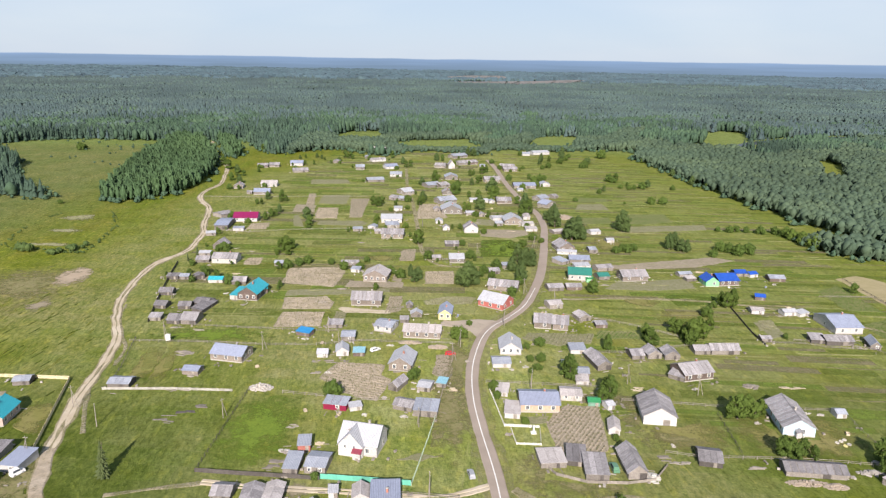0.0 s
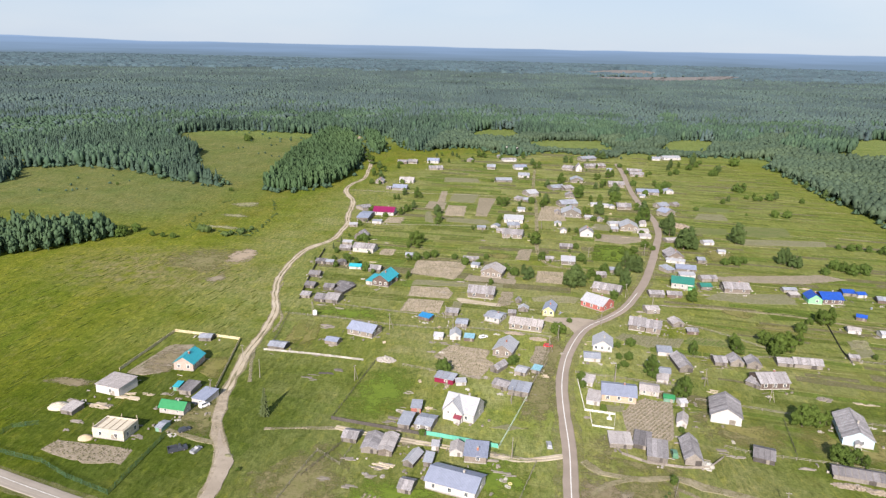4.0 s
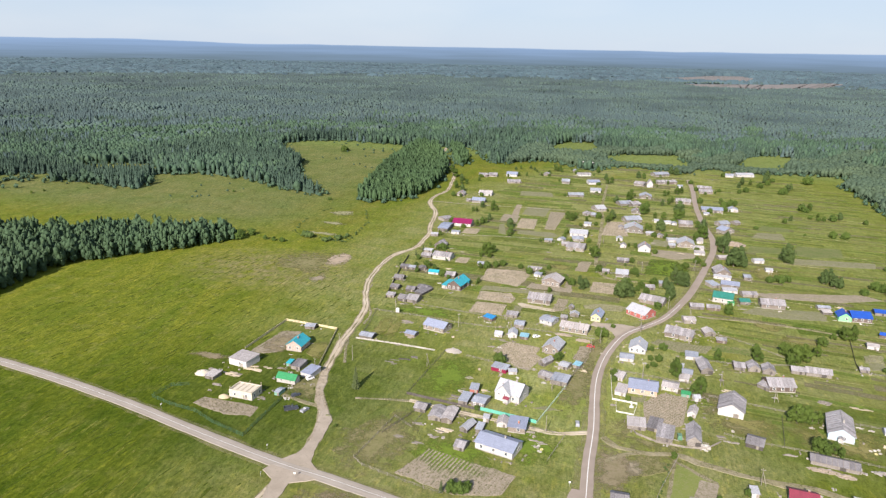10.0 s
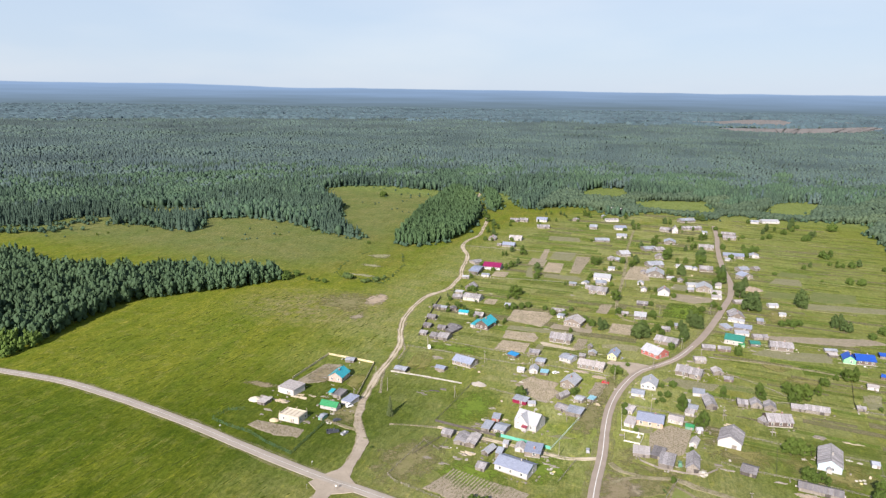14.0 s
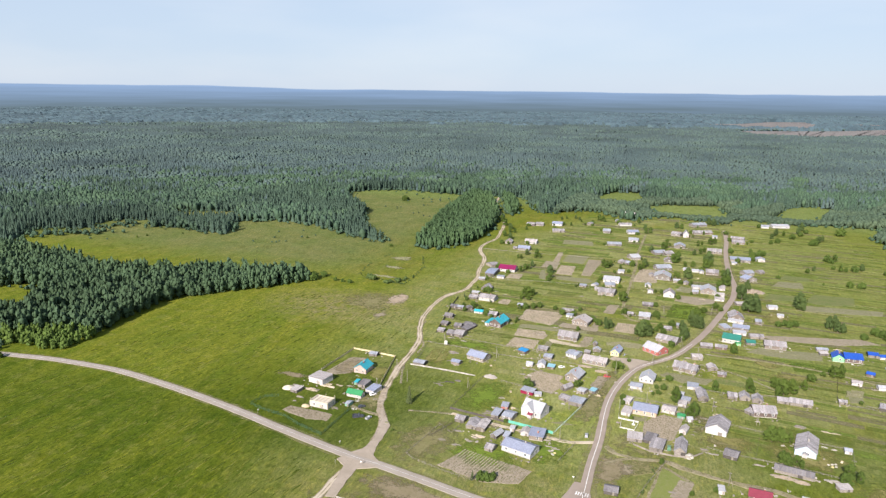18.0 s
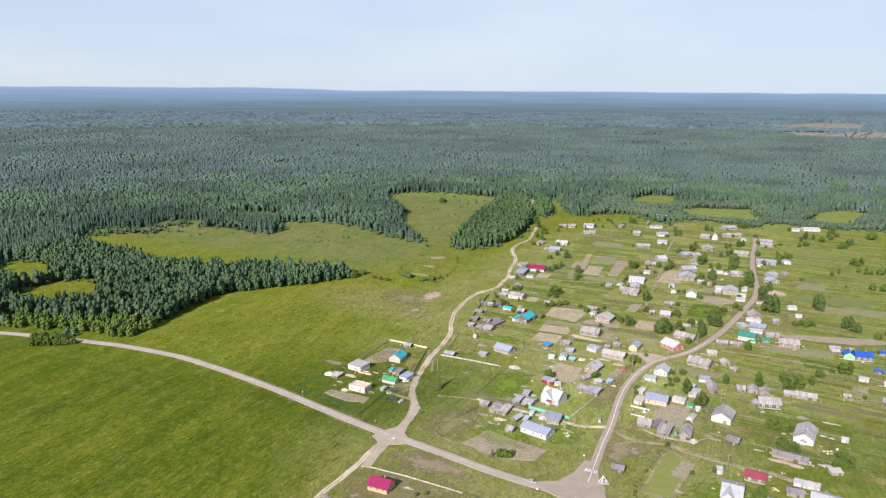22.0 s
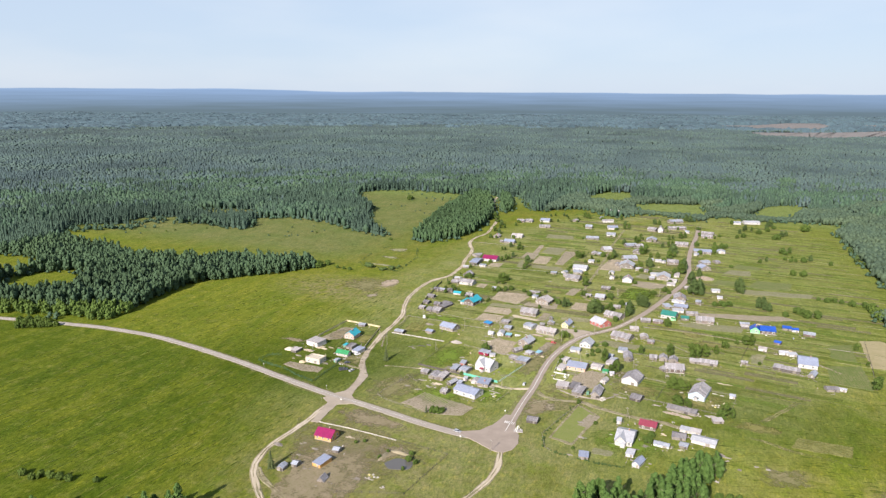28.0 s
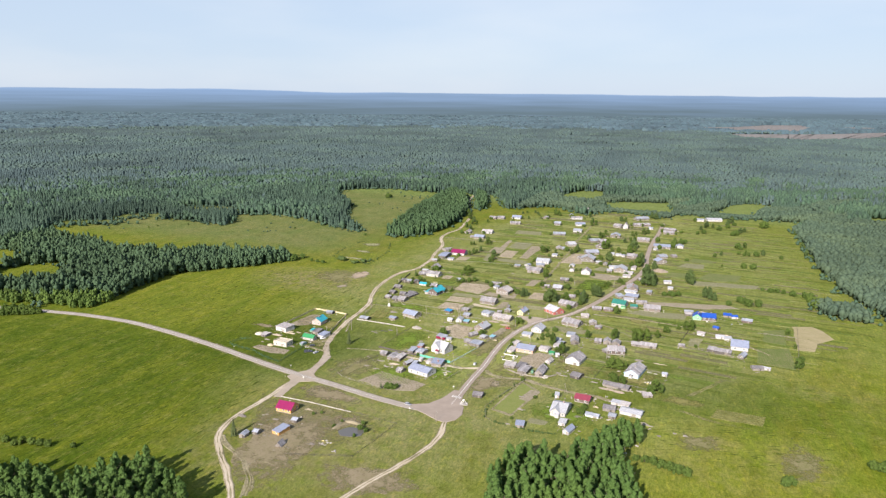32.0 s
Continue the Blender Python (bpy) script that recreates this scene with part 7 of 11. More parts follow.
house(61.1, 254.8, 12.6, 5.6, 13.0, 2.4, 1.6, "d", "grey", "slate", "-", "barn", "", "weathered grey board barn with grey corrugated slate roof")
house(55.1, 266.5, 2.4, 6.2, 6.0, 2.1, 0.6, "s", "white", "metal", "-", "shed", "", "white-painted shed with galvanised metal roof")
house(53.2, 244.9, -3.5, 4.8, 6.0, 2.0, 0.8, "l", "grey", "metal", "-", "shed", "", "weathered grey board shed with galvanised metal roof")
house(51.8, 237.8, -3.7, 4.5, 5.0, 1.9, 0.6, "s", "white", "palemetal", "-", "shed", "", "small white-painted shed with pale weathered slate roof")
house(45.1, 296.0, -7.8, 7.4, 11.0, 2.9, 2.2, "l", "log", "slate", "f1", "house", "", "brown log house with grey corrugated slate roof")
house(52.7, 294.3, -8.9, 6.6, 11.0, 2.9, 2.0, "l", "log", "slate", "f1", "house", "", "brown log house with grey corrugated slate roof")
house(57.7, 346.2, 9.4, 8.1, 7.0, 2.2, 1.2, "l", "grey", "slate", "-", "shed", "", "weathered grey board shed with grey corrugated slate roof")
house(67.6, 347.6, 3.0, 7.9, 6.0, 2.0, 1.2, "l", "brown", "slate", "-", "shed", "", "dark brown plank shed with grey corrugated slate roof")
house(53.3, 319.5, 16.1, 6.7, 7.0, 2.6, 1.0, "l", "grey", "palemetal", "f1", "shed", "", "weathered grey board shed with pale weathered slate roof")
house(64.0, 303.8, 16.4, 5.9, 7.0, 2.2, 1.4, "d", "grey", "palemetal", "-", "shed", "", "weathered grey board shed with pale weathered slate roof")
house(70.7, 294.4, 2.6, 5.1, 4.0, 1.6, 0.4, "s", "brown", "slate", "-", "shed", "", "small dark brown plank shed with grey corrugated slate roof")
house(27.9, 267.1, -1.4, 8.4, 11.0, 2.6, 2.7, "d", "white", "whitemetal", "f3", "house", "", "white-painted house with white sheet metal roof")
house(23.2, 252.9, 2.3, 7.0, 7.0, 2.0, 0.9, "l", "white", "metal", "-", "shed", "", "white-painted shed with galvanised metal roof")
house(49.0, 251.7, -3.9, 4.7, 5.0, 1.9, 0.7, "l", "white", "whitemetal", "-", "shed", "", "small white-painted shed with white sheet metal roof")
house(33.5, 219.9, 0.3, 12.9, 11.0, 3.0, 1.9, "l", "peach", "bluemetal", "f3r1", "house", "", "peach-painted house with blue-grey metal roof")
house(45.7, 226.6, -4.4, 7.4, 7.0, 2.3, 0.9, "l", "pale", "palemetal", "f2", "shed", "", "pale-painted shed with pale weathered slate roof")
house(21.9, 228.6, -9.7, 4.2, 6.0, 1.9, 0.8, "s", "white", "palemetal", "-", "shed", "", "small white-painted shed with pale weathered slate roof")
house(24.2, 214.0, -6.7, 5.0, 8.0, 1.8, 0.6, "s", "white", "palemetal", "-", "shed", "", "white-painted shed with pale weathered slate roof")
house(57.4, 218.9, 19.4, 2.7, 4.0, 2.0, 0.8, "l", "white", "whitemetal", "-", "shed", "", "small white-painted shed with white sheet metal roof")
house(55.8, 204.1, -9.5, 3.5, 7.0, 2.1, 1.4, "d", "white", "palemetal", "-", "shed", "", "small white-painted shed with pale weathered slate roof")
house(52.8, 221.4, -3.8, 4.0, 4.0, 1.6, 0.6, "l", "greenwall", "green", "-", "shed", "", "small green shed with green metal roof")
house(72.3, 214.2, -6.0, 10.6, 14.0, 3.2, 3.0, "d", "white", "slate", "-", "barn", "", "white-painted barn with grey corrugated slate roof")
house(32.9, 184.7, 6.1, 7.5, 7.0, 1.8, 0.6, "s", "grey", "palemetal", "-", "shed", "", "weathered grey board shed with pale weathered slate roof")
house(40.5, 186.4, -7.7, 5.4, 8.0, 1.9, 1.0, "s", "dark", "darkslate", "-", "shed", "", "dark board shed with dark corrugated slate roof")
house(45.0, 180.1, -3.2, 6.5, 10.0, 2.5, 0.9, "s", "grey", "slate", "-", "shed", "", "weathered grey board shed with grey corrugated slate roof")
house(56.1, 182.7, 1.7, 5.3, 13.0, 2.4, 2.2, "d", "grey", "slate", "-", "barn", "", "long weathered grey board barn with grey corrugated slate roof")
house(80.3, 187.0, -11.1, 6.6, 8.0, 2.1, 1.5, "l", "dark", "darkslate", "-", "shed", "", "dark board shed with dark corrugated slate roof")
house(115.1, 210.5, -6.3, 9.8, 18.0, 3.2, 2.7, "d", "lightblue", "slate", "f1l4", "house", "porch", "light blue house with grey corrugated slate roof")
house(108.4, 181.3, -6.0, 16.8, 6.0, 1.9, 1.2, "l", "grey", "darkslate", "-", "barn", "", "long weathered grey board barn with dark corrugated slate roof")
house(134.4, 215.8, 1.9, 3.3, 4.0, 1.7, 0.8, "l", "white", "metal", "-", "shed", "", "small white-painted shed with galvanised metal roof")
house(-18.0, 147.0, -10.9, 16.2, 10.0, 3.2, 2.0, "l", "white", "bluemetal", "f3r1", "house", "", "white-painted house with blue-grey metal roof")
house(-14.3, 164.7, 4.0, 7.2, 8.0, 2.6, 0.8, "s", "log", "bluemetal", "f1", "house", "", "brown log house with blue-grey metal roof")
house(-21.1, 166.1, 5.4, 4.3, 6.0, 2.0, 1.3, "d", "white", "palemetal", "-", "shed", "", "small white-painted shed with pale weathered slate roof")
house(-34.1, 157.4, -12.6, 3.6, 7.8, 2.0, 1.2, "d", "grey", "whitemetal", "-", "shed", "", "small weathered grey board shed with white sheet metal roof")
house(-28.8, 157.6, 0.5, 2.7, 5.0, 1.8, 0.6, "s", "grey", "metal", "-", "shed", "", "small weathered grey board shed with galvanised metal roof")
house(-58.0, 165.9, -1.5, 5.3, 6.0, 2.0, 1.3, "l", "grey", "slate", "-", "shed", "", "weathered grey board shed with grey corrugated slate roof")
house(-49.8, 163.2, 3.4, 5.4, 10.0, 2.1, 1.0, "d", "grey", "slate", "-", "shed", "", "weathered grey board shed with grey corrugated slate roof")
house(-44.1, 163.4, 2.1, 4.8, 11.0, 2.3, 0.9, "d", "log", "palemetal", "-", "shed", "", "brown log shed with pale weathered slate roof")
house(-32.3, 142.5, -5.2, 4.3, 6.0, 2.0, 1.4, "l", "grey", "slate", "-", "shed", "", "small weathered grey board shed with grey corrugated slate roof")
house(-28.5, 166.4, 6.1, 2.4, 3.0, 1.8, 0.4, "s", "white", "whitemetal", "-", "shed", "", "small white-painted shed with white sheet metal roof")
house(-142.1, 204.3, 4.1, 8.4, 10.6, 3.3, 2.7, "d", "pink", "teal", "f2r3", "house", "", "pinkish plank house with turquoise metal roof")
house(-157.7, 178.4, -7.6, 11.0, 9.8, 3.4, 0.5, "f", "whitebrick", "palemetal", "f1", "barn", "", "white block barn with pale weathered slate roof")
house(-137.8, 149.8, 0.2, 11.9, 8.3, 3.4, 0.2, "f", "cream", "cream", "f2r2", "shell", "", "unfinished cream block house without a roof")
house(-126.7, 168.3, -0.3, 9.7, 4.7, 2.4, 1.8, "l", "pale", "green", "f2r1", "house", "", "pale-painted house with green metal roof")
house(-120.4, 178.7, -7.8, 5.8, 8.5, 2.6, 0.7, "s", "white", "bluemetal", "f1", "shed", "", "white-painted shed with blue-grey metal roof")
house(-129.8, 183.7, -1.3, 5.0, 7.0, 2.2, 0.8, "s", "grey", "darkslate", "-", "shed", "", "weathered grey board shed with dark corrugated slate roof")
house(-135.1, 184.3, 2.4, 2.2, 4.0, 1.7, 0.4, "s", "greenwall", "teal", "-", "shed", "", "small green shed with turquoise metal roof")
house(-162.7, 159.7, -5.0, 5.0, 6.0, 1.9, 0.5, "s", "grey", "palemetal", "-", "shed", "", "weathered grey board shed with pale weathered slate roof")
house(-149.0, 230.4, 8.9, 5.6, 5.0, 2.0, 0.9, "l", "grey", "metal", "-", "shed", "", "weathered grey board shed with galvanised metal roof")
house(-124.1, 156.4, -4.2, 2.4, 5.0, 1.6, 0.5, "l", "greenwall", "metal", "-", "shed", "", "small green shed with galvanised metal roof")
house(-65.8, 59.4, 3.3, 10.4, 8.7, 2.7, 2.8, "l", "orange", "crimson", "f3r2", "house", "", "orange timber house with crimson metal roof")
house(-51.8, 34.8, -7.7, 5.3, 8.7, 2.3, 0.7, "s", "orange", "bluemetal", "f1", "shed", "", "orange timber shed with blue-grey metal roof")
house(-51.9, 48.7, 5.0, 3.5, 4.0, 1.8, 0.8, "l", "grey", "metal", "-", "shed", "", "small weathered grey board shed with galvanised metal roof")
house(-67.2, 21.7, 6.3, 3.4, 5.0, 1.8, 0.9, "d", "grey", "metal", "-", "shed", "", "small weathered grey board shed with galvanised metal roof")
house(-62.8, 27.2, 4.2, 3.1, 4.0, 1.8, 0.8, "l", "grey", "metal", "-", "shed", "", "small weathered grey board shed with galvanised metal roof")
house(-42.6, 22.0, 9.3, 3.8, 5.0, 0.6, 2.0, "d", "grey", "slate", "-", "shed", "", "small weathered grey board shed with grey corrugated slate roof")
house(84.8, 130.6, 0.6, 9.2, 15.6, 3.0, 2.7, "l", "pale", "whitemetal", "f3r2", "house", "cross", "pale-painted house with white sheet metal roof")
house(93.5, 151.5, -1.9, 9.2, 7.6, 2.4, 1.7, "l", "brown", "crimsondull", "f2", "house", "", "dark brown plank house with dull red roof")
house(77.1, 149.6, 9.7, 2.6, 4.0, 2.2, 0.6, "s", "white", "whitemetal", "-", "shed", "", "small white-painted shed with white sheet metal roof")
house(111.2, 146.0, 4.6, 7.4, 7.0, 1.9, 1.2, "l", "grey", "darkslate", "-", "shed", "", "weathered grey board shed with dark corrugated slate roof")
house(113.4, 155.4, -5.0, 5.5, 4.0, 1.7, 0.4, "s", "white", "whitemetal", "-", "shed", "", "small white-painted shed with white sheet metal roof")
house(119.1, 155.1, -5.0, 5.4, 4.0, 1.7, 0.5, "s", "white", "palemetal", "-", "shed", "", "small white-painted shed with pale weathered slate roof")
house(124.6, 145.6, -5.4, 12.7, 7.0, 2.1, 0.9, "l", "white", "whitemetal", "-", "barn", "", "white-painted barn with white sheet metal roof")
house(104.0, 132.0, -2.8, 8.1, 4.0, 1.4, 0.8, "l", "glasswall", "metal", "-", "greenhouse", "", "low film-covered garden greenhouse with metal ridge")
house(115.1, 136.1, -1.0, 4.3, 5.0, 1.6, 0.8, "l", "grey", "metal", "-", "shed", "", "small weathered grey board shed with galvanised metal roof")
house(68.7, 100.7, 11.4, 4.8, 5.0, 1.8, 0.7, "s", "grey", "bluemetal", "-", "shed", "", "small weathered grey board shed with blue-grey metal roof")
house(90.5, 114.2, -1.6, 4.0, 5.0, 1.8, 0.6, "s", "white", "whitemetal", "-", "shed", "", "small white-painted shed with white sheet metal roof")
house(96.2, 106.3, -11.9, 3.8, 8.1, 2.2, 1.6, "d", "white", "bluemetal", "-", "shed", "", "white-painted shed with blue-grey metal roof")
house(31.1, 128.9, 5.1, 6.2, 6.0, 2.0, 1.2, "l", "dark", "darkslate", "-", "shed", "", "dark board shed with dark corrugated slate roof")
house(191.8, 256.7, 19.2, 7.5, 6.0, 2.0, 1.2, "l", "grey", "darkslate", "-", "shed", "", "weathered grey board shed with dark corrugated slate roof")
house(198.1, 258.9, -7.1, 5.0, 3.0, 1.5, 0.5, "l", "white", "whitemetal", "-", "shed", "", "small white-painted shed with white sheet metal roof")
house(129.0, 175.6, 26.1, 5.8, 4.0, 1.4, 0.6, "s", "grey", "palemetal", "-", "shed", "", "small weathered grey board shed with pale weathered slate roof")

# ---- garden plots and worn ground ----
plot([(-44.8, 238.4), (-39.5, 252.1), (-21.8, 250.2), (-22.1, 241.2), (-17.9, 237.6), (-21.7, 220.7), (-27.3, 222.2), (-36.0, 227.8)], SOIL, "dry sandy potato plot with sparse weeds", rows=20, gap=1.3, ragged=1.1)
plot([(-3.4, 242.9), (-1.3, 260.6), (5.7, 260.9), (3.3, 238.4)], SOIL, "dry sandy potato plot with sparse weeds", rows=80, gap=1.3, ragged=1.1)
plot([(-83.0, 348.5), (-85.1, 374.7), (-58.6, 378.4), (-53.2, 371.2), (-55.8, 343.5)], SOIL, "dry sandy potato plot with sparse weeds", rows=3, gap=1.5, ragged=1.1)
plot([(-74.8, 309.9), (-76.5, 325.8), (-56.3, 328.5), (-52.2, 320.4), (-52.1, 311.0)], SOIL, "dry sandy potato plot with sparse weeds", rows=3, gap=1.4, ragged=1.1)
plot([(-73.2, 287.2), (-73.5, 306.2), (-53.8, 307.1), (-53.4, 289.4)], SOIL, "dry sandy potato plot with sparse weeds", rows=5, gap=1.4, ragged=1.1)
plot([(-49.6, 288.9), (-48.7, 307.4), (-44.0, 307.6), (-43.5, 289.2)], GREYSOIL, "greyish tilled garden plot", rows=85, gap=1.3, ragged=1.1)
plot([(-26.5, 305.5), (-25.8, 330.0), (-19.7, 330.4), (-19.5, 309.5)], SOIL, "dry sandy potato plot with sparse weeds", rows=85, gap=1.4, ragged=1.1)
plot([(-9.2, 351.6), (-9.5, 372.6), (6.2, 374.6), (5.9, 351.5)], SOIL, "dry sandy potato plot with sparse weeds", rows=4, gap=1.4, ragged=1.1)
plot([(-9.5, 325.0), (2.1, 331.5), (16.6, 330.5), (14.6, 321.3), (-7.4, 318.7)], GREYSOIL, "greyish tilled garden plot", rows=5, gap=1.4, ragged=1.1)
plot([(-77.6, 328.2), (-77.1, 337.8), (-26.8, 342.3), (-26.3, 336.1), (-54.4, 331.1)], GREYSOIL, "greyish tilled garden plot", ragged=1.1)
plot([(-50.0, 343.8), (-49.1, 354.2), (-27.6, 352.5), (-20.2, 352.9), (-20.5, 344.4)], SOIL, "dry sandy potato plot with sparse weeds", ragged=1.1)
plot([(-26.8, 354.5), (-25.8, 370.6), (-21.5, 370.9), (-21.1, 352.8)], SOIL, "dry sandy potato plot with sparse weeds", ragged=1.1)
plot([(-48.2, 311.2), (-47.3, 314.3), (-37.7, 311.7), (-24.3, 310.1), (-24.0, 306.3), (-44.9, 306.8)], SAND, "dry sandy path across the gardens", ragged=1.1)
plot([(34.3, 207.1), (42.0, 219.7), (54.3, 219.3), (51.1, 190.6), (44.5, 188.5), (35.6, 190.1)], SOIL, "dry sandy potato plot with sparse weeds", rows=60, gap=1.3, ragged=1.1)
plot([(28.3, 211.4), (35.5, 212.0), (33.9, 207.1), (28.7, 206.9)], GREYSOIL, "greyish tilled garden plot", ragged=1.1)
plot([(33.6, 278.5), (37.8, 285.6), (66.0, 285.0), (62.6, 274.9), (48.8, 271.3)], GREYSOIL, "tilled plot with regular furrows", rows=70, gap=1.6, ragged=1.1)
plot([(65.7, 279.9), (69.0, 289.7), (83.5, 288.3), (85.2, 280.7)], CROP, "green kitchen garden plot", rows=60, gap=1.6, ragged=1.1)
plot([(84.5, 347.3), (92.5, 359.0), (132.8, 367.2), (132.4, 350.7), (106.9, 345.7)], GREYSOIL, "greyish tilled garden plot", ragged=1.1)
plot([(111.1, 335.3), (116.7, 340.0), (141.0, 336.0), (140.0, 326.0), (114.2, 323.1)], DARKGRASS, "green kitchen garden plot", ragged=1.1)
plot([(89.5, 388.2), (162.8, 411.5), (173.8, 404.8), (144.9, 389.2), (101.0, 382.2)], SOIL, "dry sandy potato plot with sparse weeds", ragged=1.1)
plot([(98.6, 316.0), (125.3, 315.8), (128.5, 309.9), (103.4, 305.1)], HAY, "mown yellowish hay strip", ragged=1.1)
plot([(-93.1, 498.3), (-97.2, 535.4), (-81.6, 536.7), (-77.0, 499.5)], SOIL, "dry sandy potato plot with sparse weeds", rows=4, gap=1.7, ragged=1.1)
plot([(-68.9, 503.8), (-76.3, 573.1), (-61.9, 574.3), (-59.9, 504.5)], SOIL, "dry sandy potato plot with sparse weeds", rows=80, gap=1.7, ragged=1.1)
plot([(-108.7, 545.2), (-114.3, 592.0), (-109.1, 592.5), (-101.7, 543.6)], SOIL, "dry sandy potato plot with sparse weeds", rows=70, gap=1.7, ragged=1.1)
plot([(-100.2, 552.5), (-101.7, 585.5), (-79.1, 587.5), (-77.8, 550.0)], GREYSOIL, "greyish tilled garden plot", ragged=1.1)
plot([(-114.0, 519.7), (-116.1, 546.8), (-100.0, 543.7), (-97.3, 519.0)], SOIL, "dry sandy potato plot with sparse weeds", ragged=1.1)
plot([(-88.5, 479.1), (-88.7, 491.4), (-58.7, 493.6), (-53.7, 485.1), (-56.9, 478.0)], GREYSOIL, "greyish tilled garden plot", ragged=1.1)
plot([(-103.4, 474.6), (-110.0, 506.4), (-106.6, 510.4), (-96.2, 471.8)], GREYSOIL, "greyish tilled garden plot", ragged=1.1)
plot([(-121.9, 638.0), (-125.3, 662.2), (-92.0, 665.5), (-86.5, 644.4)], GREYSOIL, "greyish tilled garden plot", ragged=1.1)
plot([(-133.6, 462.6), (-133.5, 479.3), (-121.5, 483.6), (-119.4, 463.6)], SOIL, "dry sandy potato plot with sparse weeds", rows=4, gap=1.7, ragged=1.1)
plot([(-19.7, 502.0), (-19.6, 554.8), (-4.3, 558.3), (2.9, 507.4)], SOIL, "dry sandy potato plot with sparse weeds", rows=4, gap=1.7, ragged=1.1)
plot([(22.1, 487.2), (24.9, 505.4), (39.2, 502.8), (36.4, 484.8)], GREYSOIL, "greyish tilled garden plot", ragged=1.1)
plot([(-25.4, 392.8), (-24.9, 416.3), (-16.7, 419.5), (-16.9, 393.4)], SOIL, "dry sandy potato plot with sparse weeds", rows=80, gap=1.6, ragged=1.1)
plot([(-46.9, 391.6), (-44.9, 403.7), (-27.2, 404.8), (-27.3, 391.6)], HAY, "dry yellow garden strip", ragged=1.1)
plot([(-112.4, 380.8), (-112.7, 393.4), (-104.6, 395.1), (-102.8, 380.2)], SOIL, "dry sandy potato plot with sparse weeds", rows=4, gap=1.6, ragged=1.1)
plot([(22.3, 404.1), (24.9, 444.4), (44.4, 445.7), (53.2, 425.3), (47.6, 405.7)], DARKGRASS, "lush green vegetable patch", ragged=1.1)
plot([(24.6, 454.8), (25.5, 473.9), (56.6, 472.8), (57.1, 460.1), (43.0, 450.0)], SOIL, "dry sandy potato plot with sparse weeds", ragged=1.1)
plot([(121.5, 470.9), (128.4, 488.0), (187.9, 497.5), (184.3, 481.9)], GREYSOIL, "dark tilled strip in the field", ragged=1.1)
plot([(128.9, 498.6), (137.6, 529.4), (169.5, 531.9), (167.7, 505.0), (144.6, 496.2)], CROP, "green kitchen garden plot", ragged=1.1)
plot([(103.2, 543.1), (109.0, 565.5), (129.2, 567.2), (130.3, 545.3)], GREYSOIL, "greyish tilled garden plot", ragged=1.1)
plot([(95.1, 492.5), (101.2, 514.9), (123.9, 516.7), (121.4, 498.0)], CROP, "green kitchen garden plot", ragged=1.1)
plot([(110.7, 574.8), (115.2, 594.6), (136.7, 591.5), (137.4, 577.1)], CROP, "green kitchen garden plot", ragged=1.1)
plot([(93.4, 441.7), (104.6, 460.3), (117.8, 452.1), (112.3, 429.1), (96.2, 420.1)], HAY, "mown hay strip behind the sheds", ragged=1.1)
plot([(140.7, 292.2), (144.8, 304.8), (151.8, 305.9), (150.0, 294.6)], GREYSOIL, "greyish tilled garden plot", rows=20, gap=1.4, ragged=1.1)
plot([(87.7, 326.6), (92.6, 335.3), (105.8, 336.8), (107.6, 328.4), (99.7, 320.0)], HAY, "dry yellow grass strip", ragged=1.1)
plot([(-113.1, 228.0), (-118.4, 264.8), (-110.1, 263.4), (-106.2, 228.3)], HAY, "old fallow plot with dry grass", ragged=1.1)
plot([(-105.8, 229.7), (-109.4, 263.4), (-104.1, 262.5), (-100.1, 230.8)], HAY, "old fallow plot with dry grass", ragged=1.1)
plot([(-43.1, 170.4), (-40.3, 171.8), (-33.8, 170.6), (-35.1, 164.9), (-41.1, 164.8)], TRAMPLED, "bare sandy yard between sheds", ragged=1.1)
plot([(-12.9, 184.0), (-6.4, 187.9), (-0.5, 186.5), (-5.4, 183.9)], GREYSOIL, "trodden grey path by the white house", ragged=1.1)
plot([(216.4, 370.8), (230.6, 377.8), (237.8, 371.3), (245.8, 350.8), (233.3, 334.3), (230.7, 313.5), (219.2, 311.5)], RIPE, "ripe tan grain field", ragged=1.1)
plot([(194.2, 348.3), (209.9, 358.9), (211.1, 318.4), (195.0, 320.5)], CROP, "grey-green potato field with rows", rows=100, gap=1.8, ragged=1.1)
plot([(190.7, 301.0), (212.9, 311.9), (217.4, 267.5), (192.1, 269.7)], CROP, "grey-green potato field with rows", rows=100, gap=1.8, ragged=1.1)
plot([(142.6, 283.3), (142.2, 302.2), (149.9, 306.0), (150.0, 286.9)], GREYSOIL, "greyish tilled garden plot", ragged=1.1)
plot([(45.3, 113.9), (48.8, 163.6), (65.2, 152.6), (59.6, 110.7)], TRACK, "pale trodden border of a vegetable garden", ragged=0.8)
plot([(46.9, 115.5), (50.0, 160.7), (63.6, 151.1), (58.6, 113.5)], VEGBED, "green vegetable garden bed with weeds", ragged=0.8)
plot([(72.0, 106.5), (72.5, 113.1), (81.7, 114.0), (81.5, 108.3)], GREYSOIL, "greyish tilled garden plot", ragged=1.1)
plot([(136.5, 182.9), (164.1, 184.0), (162.9, 171.5), (135.2, 172.3)], HAY, "mown pale hay patch in the meadow", ragged=1.1)
plot([(-79.9, 46.6), (-105.5, 91.0), (-74.3, 95.2), (-25.0, 72.0), (3.5, 71.6), (-0.4, 28.7), (-33.9, 14.2), (-65.1, 18.2)], WORN, "worn yellowish grass by the houses", ragged=2)
